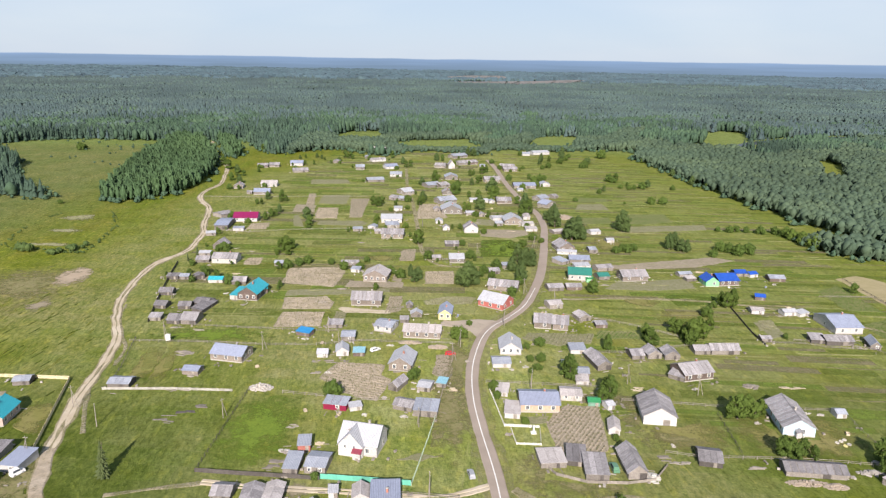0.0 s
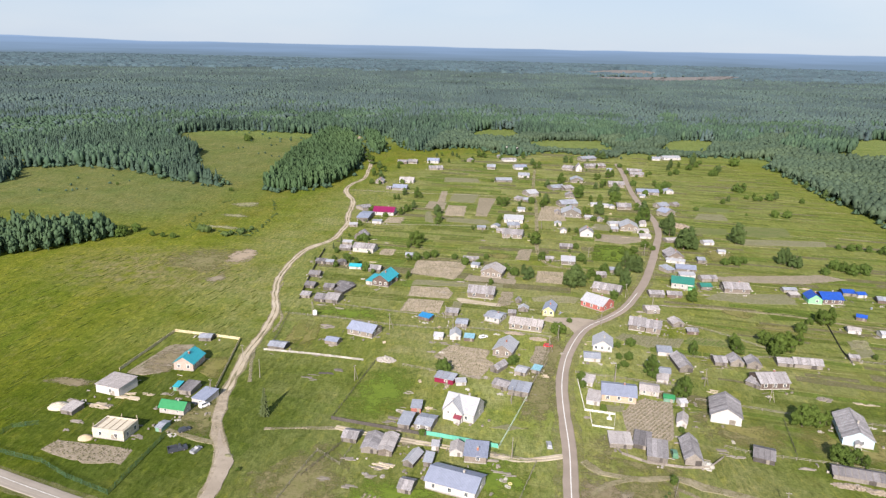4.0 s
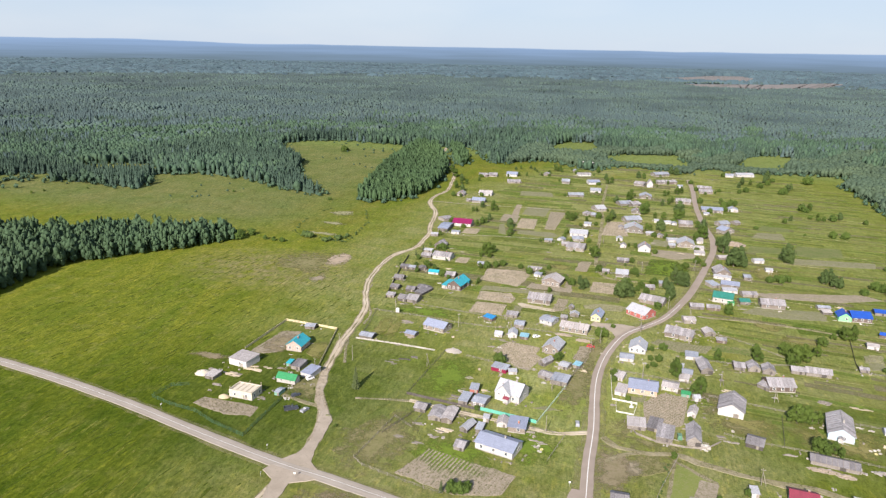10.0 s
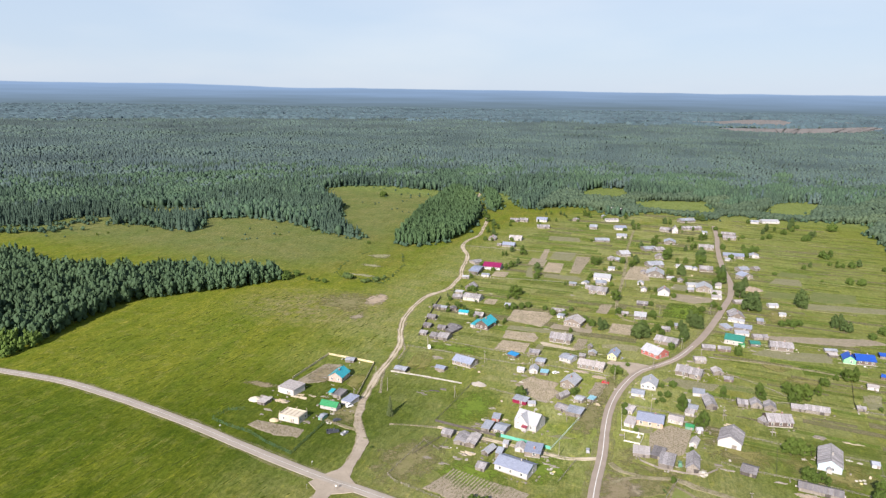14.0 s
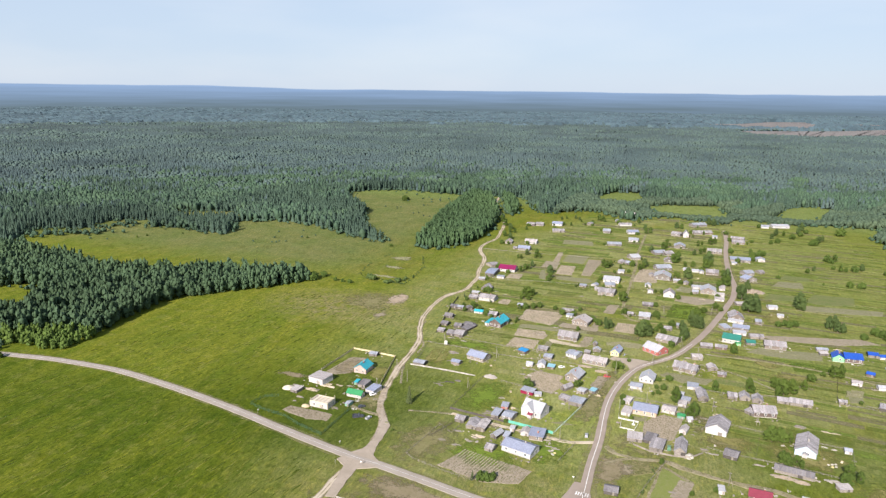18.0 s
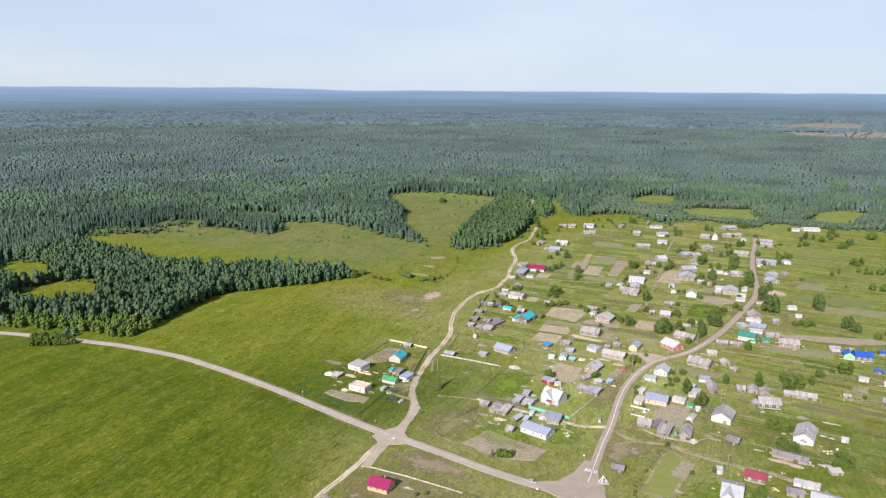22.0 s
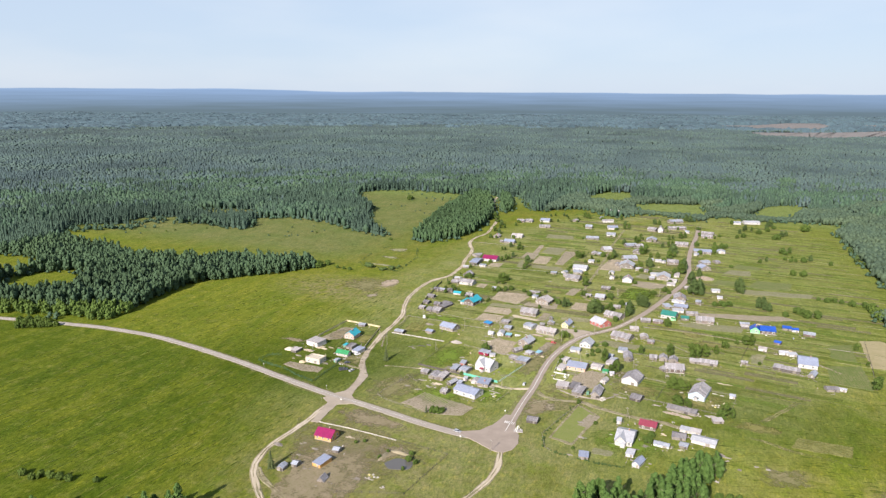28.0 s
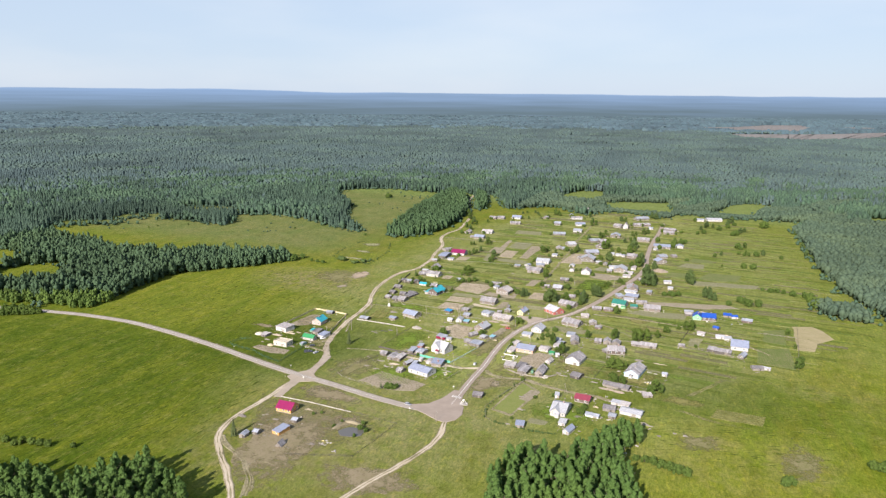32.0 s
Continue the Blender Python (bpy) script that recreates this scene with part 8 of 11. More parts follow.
plot([(-33.1, 48.2), (-33.5, 60.5), (-30.8, 70.7), (-17.4, 64.9), (-18.0, 59.7), (-26.9, 56.7)], TRAMPLED, "dug sandy bank beside a pond", ragged=1)
plot([(-154.9, 134.7), (-153.7, 141.4), (-125.8, 142.0), (-125.3, 133.6), (-136.5, 131.3)], SOIL, "grey tilled plot with furrows", rows=79.5, gap=1.1, ragged=1.1)
plot([(-162.7, 191.3), (-161.3, 220.1), (-150.8, 223.0), (-149.1, 204.8), (-148.3, 196.9), (-155.2, 191.2)], SOIL, "bare brown yard beside a new house", ragged=1.1)
plot([(-50.3, 116.7), (-43.8, 137.1), (-7.2, 130.3), (-9.3, 117.1), (-25.5, 111.6)], SOIL, "large potato plot with straight furrows", rows=79.0, gap=1.6, ragged=1.1)
plot([(-197.5, 336), (-204.5, 362), (-198, 372), (-190, 366), (-184, 352), (-186, 340)], PINKBARE, "bare pinkish sandy patch in the meadow", ragged=2.5)
plot([(-240.2, 323.6), (-242.1, 360.7), (-214.5, 371.2), (-203.2, 367.5), (-197.7, 335.3), (-179.8, 321.7), (-182.1, 302.0), (-211.0, 323.4)], WORN, "worn brownish patch in the meadow", ragged=5)
plot([(-194.6, 306.0), (-185.2, 319.7), (-180.2, 306.3), (-186.1, 298.1)], TRAMPLED, "small bare sandy patch", ragged=2)
plot([(-274, 488), (-253, 499), (-245, 481), (-260, 479)], CUTSTRIP, "pale cut strip in an enclosed meadow plot", ragged=1.1)
plot([(-262, 456), (-238, 455), (-235, 446), (-260, 446)], CUTSTRIP, "pale cut strip in an enclosed meadow plot", ragged=1.1)
plot([(-262, 418), (-256, 414), (-222, 411), (-218, 414), (-240, 420)], CUTSTRIP, "pale cut strip in an enclosed meadow plot", ragged=1.1)
plot([(64, 206), (78, 206), (92, 213), (91, 190), (79, 192), (66, 190)], HAY, "trodden yellowish yard grass by a white barn", ragged=1.5)
plot([(94, 214), (106, 210), (108, 200), (121, 199), (122, 215), (135, 216), (132, 187), (94, 190)], HAY, "trodden yellowish yard grass by a light blue house", ragged=1.5)
plot([(22.1, 153.9), (31.8, 166.3), (48.9, 168.0), (61.3, 167.3), (48.9, 156.0), (29.6, 138.5)], WORN, "worn yellowish grass by the houses", ragged=2)
plot([(56.0, 136.0), (58.8, 152.6), (65.5, 151.4), (62.7, 134.2)], SOIL, "pale dug strip in a vegetable garden", ragged=0.6)
plot([(71.4, 107.0), (71.4, 113.3), (81.8, 112.6), (80.3, 107.3)], GREYSOIL, "weedy greyish garden plot", ragged=0.8)
plot([(-87.0, 134.3), (-73.1, 153.0), (-63.9, 168.3), (-46.6, 135.3), (-55.7, 113.1), (-69.5, 104.9)], WORN, "worn yellowish grass by the houses", ragged=3)
plot([(-81.1, 92.3), (-71.6, 101.3), (-37.8, 100.7), (-42.5, 87.2), (-68.9, 76.2)], WORN, "worn yellowish grass by the houses", ragged=2)
plot([(-7.9, 225.4), (4.2, 244.2), (12.7, 254.7), (10.6, 210.0), (13.3, 177.5), (-4.4, 177.0), (-1.6, 202.3)], WORN, "worn verge beside the road", ragged=1.5)
plot([(17.4, 189.5), (31.5, 193.2), (30.0, 175.2), (50.8, 172.5), (62.0, 167.6), (19.4, 164.4)], WORN, "worn verge beside the road", ragged=1.5)
plot([(60.1, 227.9), (73.4, 232.7), (64.9, 204.5), (91.2, 195.1), (86.9, 188.6), (75.3, 194.6), (55.2, 190.7)], WORN, "worn yellowish grass by the houses", ragged=2)

# ---- fences ----
fence([(-118.8, 225.6), (-95.5, 226.5), (-73.1, 226.0)], ("picket", "greyed"), 1.0, "white plank fence along a grass plot", 2.5)
fence([(-67.7, 227.5), (-69.3, 176.4)], ("mesh", "dark"), 1.3, "dark picket fence along a meadow", 2.5)
fence([(-69.3, 176.2), (-56.9, 175.1), (-44.0, 174.1), (-33.5, 173.3)], ("board", "dark"), 1.4, "dark weathered board fence beside the lane", 2.5)
fence([(-33.3, 173.9), (-21.6, 172.9), (-7.8, 171.4)], ("board", "mint"), 1.7, "mint green board fence of a yard", 2.5)
fence([(-7.7, 171.4), (-4.8, 188.8), (-1.5, 209.6)], ("picket", "palegreen"), 1.1, "pale green picket fence of a yard", 2.5)
fence([(-1.5, 210.3), (1.0, 230.1), (4.2, 241.7)], ("rail", "old"), 1.3, "grey pole fence beside the road", 3)
fence([(17.4, 230.7), (20.8, 204.8), (32.0, 204.1)], ("picket", "white"), 1.0, "white fence of a front garden", 2.5)
fence([(22.7, 203.1), (23.6, 193.9), (31.2, 193.5), (32.0, 203.4)], ("picket", "white"), 0.8, "white fence round a small lawn", 2.5)
fence([(16.5, 236.1), (37.0, 234.6), (57.2, 233.0)], ("rail", "old"), 1.3, "grey pole fence behind gardens", 4)
fence([(-55.3, 225.0), (-27.1, 220.5), (-17.4, 220.8)], ("rail", "old"), 1.3, "grey pole fence between gardens", 4)
fence([(-127.6, 268.5), (-99.8, 268.5), (-71.6, 266.8), (-51.0, 267.6), (-33.1, 272.5), (4.4, 271.2)], ("rail", "old"), 1.2, "thin pole fence between plots", 4)
fence([(-126.5, 271.5), (-120.3, 244.3), (-118.0, 230.1)], ("mesh", "dark"), 1.2, "dark wire fence beside the track", 4)
fence([(-107.3, 287.0), (-83.3, 284.8), (-63.6, 283.7), (-44.0, 282.6)], ("rail", "old"), 1.1, "thin pole fence across gardens", 5)
fence([(-128.7, 289.4), (-134.6, 312.4), (-144.4, 355.8), (-149.5, 382.0)], ("picket", "dark"), 1.4, "dark picket fence along the track", 3)
fence([(31.3, 181.5), (33.5, 177.5), (41.7, 173.9), (52.7, 173.7), (61.2, 175.5), (67.0, 183.4)], ("board", "old"), 1.0, "weathered board fence behind sheds", 2.5)
fence([(63.0, 223.3), (70.7, 222.8), (95.2, 219.9), (112.4, 219.3), (136.9, 218.2), (135.6, 193.2)], ("rail", "old"), 1.2, "old pole fence behind the houses", 4)
fence([(93.2, 214.7), (91.5, 189.3)], ("mesh", "dark"), 1.2, "dark wire fence across the lawn", 3.5)
fence([(68.4, 190.2), (78.1, 187.7), (103.4, 187.5), (121.2, 185.9), (131.7, 184.5)], ("rail", "old"), 1.2, "old pole fence along the lane", 4)
fence([(139.0, 321.9), (135.8, 289.4), (135.9, 275.6)], ("board", "dark"), 1.0, "dark board fence between meadows", 3)
fence([(137.0, 278.1), (153.5, 277.5), (160.1, 274.2), (176.5, 272.0)], ("rail", "old"), 1.0, "pale plank fence beside a long shed", 3)
fence([(63.7, 264.4), (76.4, 265.0), (105.9, 274.3)], ("rail", "old"), 1.2, "grey pole fence along the meadow", 5)
fence([(56.8, 306.5), (76.3, 300.2), (87.4, 293.8), (101.5, 282.7)], ("rail", "old"), 1.2, "grey pole fence along gardens", 5)
fence([(-166.7, 192.5), (-167.2, 234.3), (-150.7, 233.9), (-134.0, 233.1), (-120.3, 185.0)], ("picket", "fresh"), 1.4, "new yellowish plank fence round a house", 2.5)
fence([(-175.1, 132.4), (-163.7, 129.8), (-149.2, 128.4), (-136.5, 123.3), (-118.4, 118.6), (-120.5, 152.6)], ("mesh", "greenwire"), 1.9, "tall green wire mesh fence round a building plot", 4)
fence([(-175.6, 134.1), (-174.3, 144.3), (-167.0, 148.3)], ("mesh", "greenwire"), 1.9, "tall green wire mesh fence round a building plot", 4)
fence([(-66.3, 140.9), (-61.5, 156.7), (-59.5, 165.6)], ("rail", "dark"), 1.3, "dark pole fence of a yard", 3)
fence([(-11.1, 167.1), (5.6, 165.4), (2.1, 143.9)], ("rail", "old"), 1.2, "grey pole fence of a yard", 3)
fence([(-55.8, 171.1), (-56.6, 149.3), (-66.5, 155.3), (-69.2, 120.4), (-64.1, 116.8), (-44.7, 112.6), (-29.2, 110.3)], ("mesh", "old"), 1.2, "thin wire fence round a garden", 4)
fence([(-80.3, 72.4), (-59.9, 73.4), (-29.2, 72.9)], ("picket", "greyed"), 0.8, "pale plank fence beside a crimson-roofed house", 2.5)
fence([(-28.9, 73.1), (3.0, 71.3), (0.1, 27.9), (-33.9, 14.2)], ("mesh", "dark"), 1.2, "dark wire fence round a pond garden", 4)
fence([(50.6, 165.8), (44.6, 139.6), (40.9, 115.7), (47.1, 101.4), (50.6, 99.6)], ("mesh", "old"), 1.0, "thin wire fence round a vegetable garden", 4)
fence([(150.3, 281.0), (165.2, 278.9), (179.6, 272.3), (183.7, 265.6)], ("rail", "old"), 1.0, "pale board fence by a long shed", 3)
fence([(190.9, 339.7), (218.3, 339.8), (219.5, 315.2), (218.4, 268.0)], ("rail", "old"), 1.0, "thin pole fence between fields", 6)
fence([(219.6, 370.9), (219.6, 292.0)], ("mesh", "dark"), 1.0, "dark fence along the grain field", 4)
fence([(-152.8, 458.0), (-128.9, 453.4), (-100.7, 461.7), (-71.0, 467.1), (-36.6, 469.5)], ("rail", "old"), 1.1, "grey pole fence between gardens", 6)
fence([(-197.4, 569.8), (-156.0, 571.0), (-106.0, 577.8), (-63.2, 581.5)], ("rail", "old"), 1.1, "pale pole fence between fields", 7)

# ---- trees, bushes and poles ----
place("broad", -59.9, 814.1, 9.0)
place("willow", -45.6, 770.3, 8.0)
place("willow", -9.0, 799.1, 8.0)
place("broad", -2.3, 797.5, 8.0)
place("willow", 34.6, 841.9, 10.0)
place("willow", 28.0, 848.9, 9.0)
place("broad", -8.7, 690.6, 7.0)
place("willow", -20.5, 641.2, 7.0)
place("willow", 25.5, 646.1, 6.0)
place("broad", 11.9, 607.4, 10.0)
place("willow", 42.3, 616.1, 9.0)
place("willow", 63.4, 543.5, 11.0)
place("broad", -55.9, 549.7, 8.0)
place("willow", -17.1, 569.4, 6.0)
place("willow", 28.0, 537.0, 8.0)
place("broad", 82.7, 682.6, 7.0)
place("willow", 105.9, 783.3, 7.0)
place("willow", 111.4, 813.1, 9.0)
place("broad", 119.7, 808.2, 7.0)
place("willow", 137.8, 831.3, 9.0)
place("willow", 142.1, 857.3, 8.0)
place("broad", 190.4, 849.1, 8.0)
place("willow", 157.6, 784.0, 6.0)
place("willow", 162.2, 794.8, 7.0)
place("broad", 166.9, 682.8, 8.0)
place("willow", 78.2, 483.4, 12.0)
place("willow", 89.6, 465.7, 9.0)
place("broad", 13.8, 357.6, 11.0)
place("willow", 43.3, 395.7, 9.0)
place("willow", 41.6, 356.8, 10.0)
place("broad", 226.6, 811.0, 7.0)
place("willow", 232.6, 716.2, 8.0)
place("willow", 235.5, 665.8, 8.0)
place("broad", 241.4, 644.9, 7.0)
place("willow", 143.2, 625.2, 6.0)
place("willow", 188.6, 648.2, 7.0)
place("broad", 169.6, 648.0, 5.0)
place("willow", -185.5, 633.8, 6.0)
place("willow", -142.8, 564.0, 7.0)
place("broad", -131.1, 562.7, 8.0)
place("willow", -98.3, 496.8, 9.0)
place("willow", -122.5, 515.9, 6.0)
place("broad", -184.9, 698.5, 5.0)
place("willow", -204.6, 693.3, 6.0)
place("willow", -162.5, 793.8, 5.0)
place("broad", -157.8, 801.9, 6.0)
place("willow", -146.0, 808.0, 5.0)
place("willow", -139.2, 800.2, 5.0)
place("broad", -104.4, 801.8, 6.0)
place("willow", 109.8, 803.1, 8.0)
place("spruce", -93.8, 173.2, 12.0)
place("spruce", -72.8, 19.6, 11.0)
place("spruce", -30.3, 111.5, 6.0)
place("spruce", -143.6, 397.6, 6.0)
place("spruce", -145.0, 385.6, 5.0)
place("bush", -27.6, 115.5, 3.3)
place("bush", -23.4, 114.9, 3.1)
place("bush", -21.9, 117.4, 2.7)
place("broad", -97.5, 409.1, 7.7)
place("broad", -94.7, 411.9, 8.3)
place("broad", -91.8, 416.0, 7.7)
place("broad", -91.3, 400.8, 5.9)
place("broad", -97.9, 400.4, 5.3)
place("broad", -92.2, 467.2, 7.7)
place("broad", -93.2, 478.8, 7.1)
place("broad", -126.7, 490.3, 6.5)
place("broad", -124.9, 499.6, 7.1)
place("broad", -122.6, 503.5, 5.9)
place("broad", -143.2, 544.5, 5.3)
place("broad", -146.7, 544.2, 4.7)
place("broad", -130.4, 554.5, 5.9)
place("broad", -126.9, 557.1, 5.9)
place("broad", -197.3, 648.7, 8.3)
place("broad", -199.3, 674.1, 8.3)
place("broad", -193.0, 674.8, 7.1)
place("broad", -219.4, 714.1, 10.6)
place("broad", -234.0, 743.4, 10.6)
place("broad", -149.2, 753.0, 5.9)
place("broad", -139.7, 754.1, 4.7)
place("broad", -123.1, 764.2, 4.7)
place("broad", -113.3, 809.4, 9.4)
place("broad", -108.2, 810.0, 8.3)
place("broad", -133.9, 788.8, 4.7)
place("broad", -219.6, 855.4, 8.3)
place("broad", -41.0, 745.1, 9.4)
place("broad", -35.8, 749.6, 9.4)
place("broad", -51.1, 543.4, 8.3)
place("broad", -49.2, 552.3, 7.1)
place("broad", -19.4, 550.4, 7.1)
place("broad", -17.0, 559.5, 7.1)
place("broad", -9.6, 661.0, 8.3)
place("broad", -7.0, 667.6, 7.1)
place("broad", 8.4, 597.8, 9.4)
place("broad", 11.4, 600.7, 8.3)
place("broad", 25.8, 697.2, 7.1)
place("broad", 29.4, 704.5, 5.9)
place("broad", 38.3, 712.5, 9.4)
place("broad", 42.8, 720.2, 8.3)
place("broad", 31.3, 655.8, 8.3)
place("broad", 34.4, 665.4, 7.1)
place("broad", -15.4, 431.7, 8.8)
place("broad", -18.4, 434.4, 5.9)
place("broad", 41.8, 588.2, 9.4)
place("broad", 39.2, 600.6, 8.3)
place("broad", 46.1, 601.2, 7.1)
place("broad", 21.2, 586.4, 7.1)
place("broad", 28.9, 587.1, 7.1)
place("broad", 59.3, 561.4, 8.3)
place("broad", 64.2, 523.7, 10.6)
place("broad", 61.2, 527.5, 9.4)
place("broad", 57.6, 513.5, 8.3)
place("broad", -38.0, 546.7, 5.9)
place("broad", 16.2, 540.4, 5.9)
place("broad", 19.6, 536.4, 5.9)
place("willow", 77.0, 501.9, 9.4)
place("willow", 82.3, 515.4, 9.4)
place("willow", 75.0, 505.4, 7.1)
place("willow", 84.3, 448.4, 10.6)
place("willow", 88.9, 453.2, 10.6)
place("willow", 91.1, 448.8, 9.4)
place("willow", 82.9, 455.8, 8.3)
place("willow", 123.5, 474.3, 10.6)
place("willow", 125.5, 471.2, 8.3)
place("willow", 141.9, 428.3, 9.4)
place("willow", 145.6, 431.2, 9.4)
place("willow", 150.9, 422.2, 7.1)
place("willow", 147.7, 423.3, 5.9)
place("willow", 12.6, 347.1, 11.8)
place("willow", 9.4, 349.8, 9.4)
place("willow", 16.2, 350.1, 9.4)
place("willow", 47.4, 388.0, 10.6)
place("willow", 50.4, 385.9, 10.6)
place("willow", 45.8, 387.9, 8.3)
place("willow", 38.3, 376.4, 7.1)
place("willow", -14.8, 353.2, 7.1)
place("willow", -13.0, 358.2, 7.1)
place("willow", -17.1, 362.9, 5.9)
place("broad", 137.0, 321.8, 9.4)
place("broad", 140.7, 323.6, 9.4)
place("broad", 135.8, 325.7, 7.1)
place("broad", 87.1, 274.7, 7.1)
place("broad", 89.2, 273.6, 5.9)
place("broad", 101.0, 289.1, 7.1)
place("broad", 102.7, 286.6, 7.1)
place("broad", 104.7, 281.6, 8.3)
place("broad", 106.1, 278.6, 9.4)
place("broad", 110.7, 285.0, 8.3)
place("broad", 112.1, 281.9, 8.3)
place("broad", 118.1, 291.9, 7.1)
place("broad", 103.5, 274.2, 7.1)
place("broad", 76.5, 339.6, 8.3)
place("broad", 75.4, 341.4, 5.9)
place("broad", 67.9, 268.0, 7.1)
place("broad", 58.1, 227.8, 7.1)
place("broad", 59.1, 225.3, 8.3)
place("broad", 56.0, 222.6, 7.1)
place("broad", 47.7, 240.1, 9.4)
place("broad", 46.6, 243.4, 7.1)
place("broad", 96.3, 212.9, 7.1)
place("broad", 98.9, 212.2, 8.3)
place("broad", 102.4, 213.9, 8.3)
place("broad", 104.6, 212.4, 7.1)
place("broad", 107.7, 215.2, 5.9)
place("broad", 103.6, 189.7, 7.1)
place("broad", 105.6, 188.5, 7.1)
place("broad", 109.7, 189.9, 7.1)
place("broad", 112.0, 187.8, 5.9)
place("broad", 106.4, 186.7, 5.9)
place("broad", 212.2, 346.7, 5.9)
place("bush", 42.6, 424.6, 3.6)
place("bush", 45.8, 422.1, 3.6)
place("bush", 50.2, 430.5, 4.1)
place("bush", 36.7, 417.6, 3.1)
place("bush", 63.2, 439.7, 3.1)
place("bush", 58.2, 446.6, 4.1)
place("bush", -37.4, 224.3, 4.6)
place("bush", -39.4, 225.5, 3.6)
place("bush", -10.4, 237.9, 3.6)
place("bush", -9.5, 241.2, 3.1)
place("bush", 6.4, 277.3, 5.1)
place("bush", 8.3, 278.6, 4.1)
place("bush", 18.9, 230.7, 3.1)
place("bush", 19.8, 224.3, 2.5)
place("bush", 37.0, 248.0, 2.5)
place("bush", 34.9, 255.6, 2.5)
place("bush", 39.1, 255.8, 3.1)
place("bush", 40.6, 271.5, 3.1)
place("bush", 34.4, 267.8, 2.5)
place("bush", 34.1, 245.3, 2.0)
place("bush", 110.6, 422.3, 4.1)
place("bush", 113.5, 419.9, 4.1)
place("bush", 118.1, 424.1, 4.1)
place("bush", 106.2, 418.1, 3.6)
place("bush", 123.2, 309.6, 4.1)
place("bush", 130.6, 321.5, 3.1)
place("bush", 27.7, 206.1, 2.5)
place("bush", -35.0, 173.8, 2.0)
place("bush", 55.0, 197.2, 2.0)
place("bush", -139.7, 377.0, 3.1)
place("bush", -80.6, 380.4, 4.1)
place("bush", -76.7, 385.2, 4.1)
place("bush", -33.9, 341.0, 3.1)
place("bush", 26.3, 361.3, 4.1)
place("bush", 12.1, 293.1, 2.0)
place("bush", 20.4, 365.0, 3.1)
place("bush", 147.9, 283.5, 2.0)
place("bush", 104.6, 749.3, 4.1)
place("bush", 111.8, 758.0, 5.1)
place("bush", 129.4, 793.1, 6.1)
place("bush", 139.6, 816.5, 5.1)
place("bush", 146.9, 840.8, 4.1)
place("bush", 185.9, 840.7, 8.2)
place("bush", 153.0, 766.5, 6.1)
place("bush", 149.1, 762.1, 5.1)
place("bush", 159.7, 677.6, 6.1)
place("bush", 162.7, 671.6, 4.1)
place("bush", 136.7, 614.5, 4.1)
place("bush", 181.6, 640.6, 5.1)
place("bush", 173.4, 637.0, 4.1)
place("bush", 168.6, 636.5, 3.1)
place("bush", 208.6, 637.4, 4.1)
place("bush", 170.3, 570.6, 5.1)
place("bush", 179.8, 571.4, 5.1)
place("bush", 109.2, 577.1, 3.1)
place("bush", 162.1, 641.6, 3.1)
place("bush", 148.0, 568.7, 2.0)
place("bush", 198.0, 476.3, 4.1)
place("bush", 203.4, 479.9, 4.1)
place("bush", 210.1, 477.1, 4.1)
place("bush", 218.1, 472.8, 5.1)
place("bush", 191.2, 479.1, 3.1)
place("bush", 173.4, 426.3, 5.1)
place("bush", 177.3, 422.6, 5.1)
place("bush", 180.6, 417.6, 6.1)
place("bush", 188.8, 420.7, 6.1)
place("bush", 163.9, 412.8, 4.1)
place("bush", 91.0, 853.7, 5.1)
place("bush", 52.5, 784.3, 4.1)
place("bush", 58.4, 744.3, 4.1)
place("bush", 83.3, 747.0, 3.1)
place("bush", 62.1, 674.4, 5.1)
place("bush", 85.0, 661.0, 6.1)
place("bush", 91.6, 671.0, 6.1)
place("bush", 96.3, 677.8, 5.1)
place("bush", 232.4, 465.9, 6.1)
place("bush", 232.7, 458.3, 6.1)
place("bush", 228.1, 473.5, 5.1)
place("bush", 235.3, 448.2, 7.1)
place("bush", 237.1, 437.1, 7.1)
place("broad", 217.3, 314.1, 4.7)
place("broad", 218.6, 270.1, 8.3)
place("broad", 220.4, 276.2, 7.1)
place("broad", 131.9, 180.7, 7.1)
place("broad", 132.2, 187.7, 7.1)
place("broad", 136.4, 184.6, 5.9)
place("broad", 129.6, 181.2, 5.9)
place("broad", 86.9, 281.4, 7.1)
place("broad", 103.5, 280.4, 5.9)
place("bush", -12.8, 56.8, 2.5)
place("bush", -8.1, 55.7, 2.5)
place("bush", -14.4, 62.8, 2.0)
place("bush", -11.2, 47.7, 1.8)
place("bush", -28.0, 52.7, 1.8)
place("bush", -27.1, 60.1, 1.6)
place("bush", -47.8, 60.9, 1.5)
place("bush", -44.2, 64.1, 1.5)
place("bush", 75.2, 148.6, 2.5)
place("bush", 65.1, 141.2, 2.0)
place("bush", 94.7, 134.3, 2.5)
place("bush", 96.8, 131.6, 3.1)
place("bush", 96.9, 139.2, 3.1)
place("bush", 61.3, 106.9, 1.5)
place("bush", -180.2, -40.5, 3.1)
place("bush", -172.4, -41.0, 3.1)
place("bush", -170.1, -37.8, 3.6)
place("bush", -165.3, -36.2, 3.6)
place("bush", -160.1, -35.0, 3.1)
place("bush", -154.8, -33.9, 3.1)
place("bush", -141.4, -28.8, 2.5)
place("bush", 136.8, 90.4, 3.1)
place("bush", 141.2, 90.5, 3.6)
place("bush", 145.6, 90.1, 4.1)
place("bush", 150.1, 88.5, 4.1)
place("bush", 154.4, 88.1, 4.1)
place("bush", 158.8, 86.5, 4.6)
place("bush", 163.0, 86.1, 4.1)
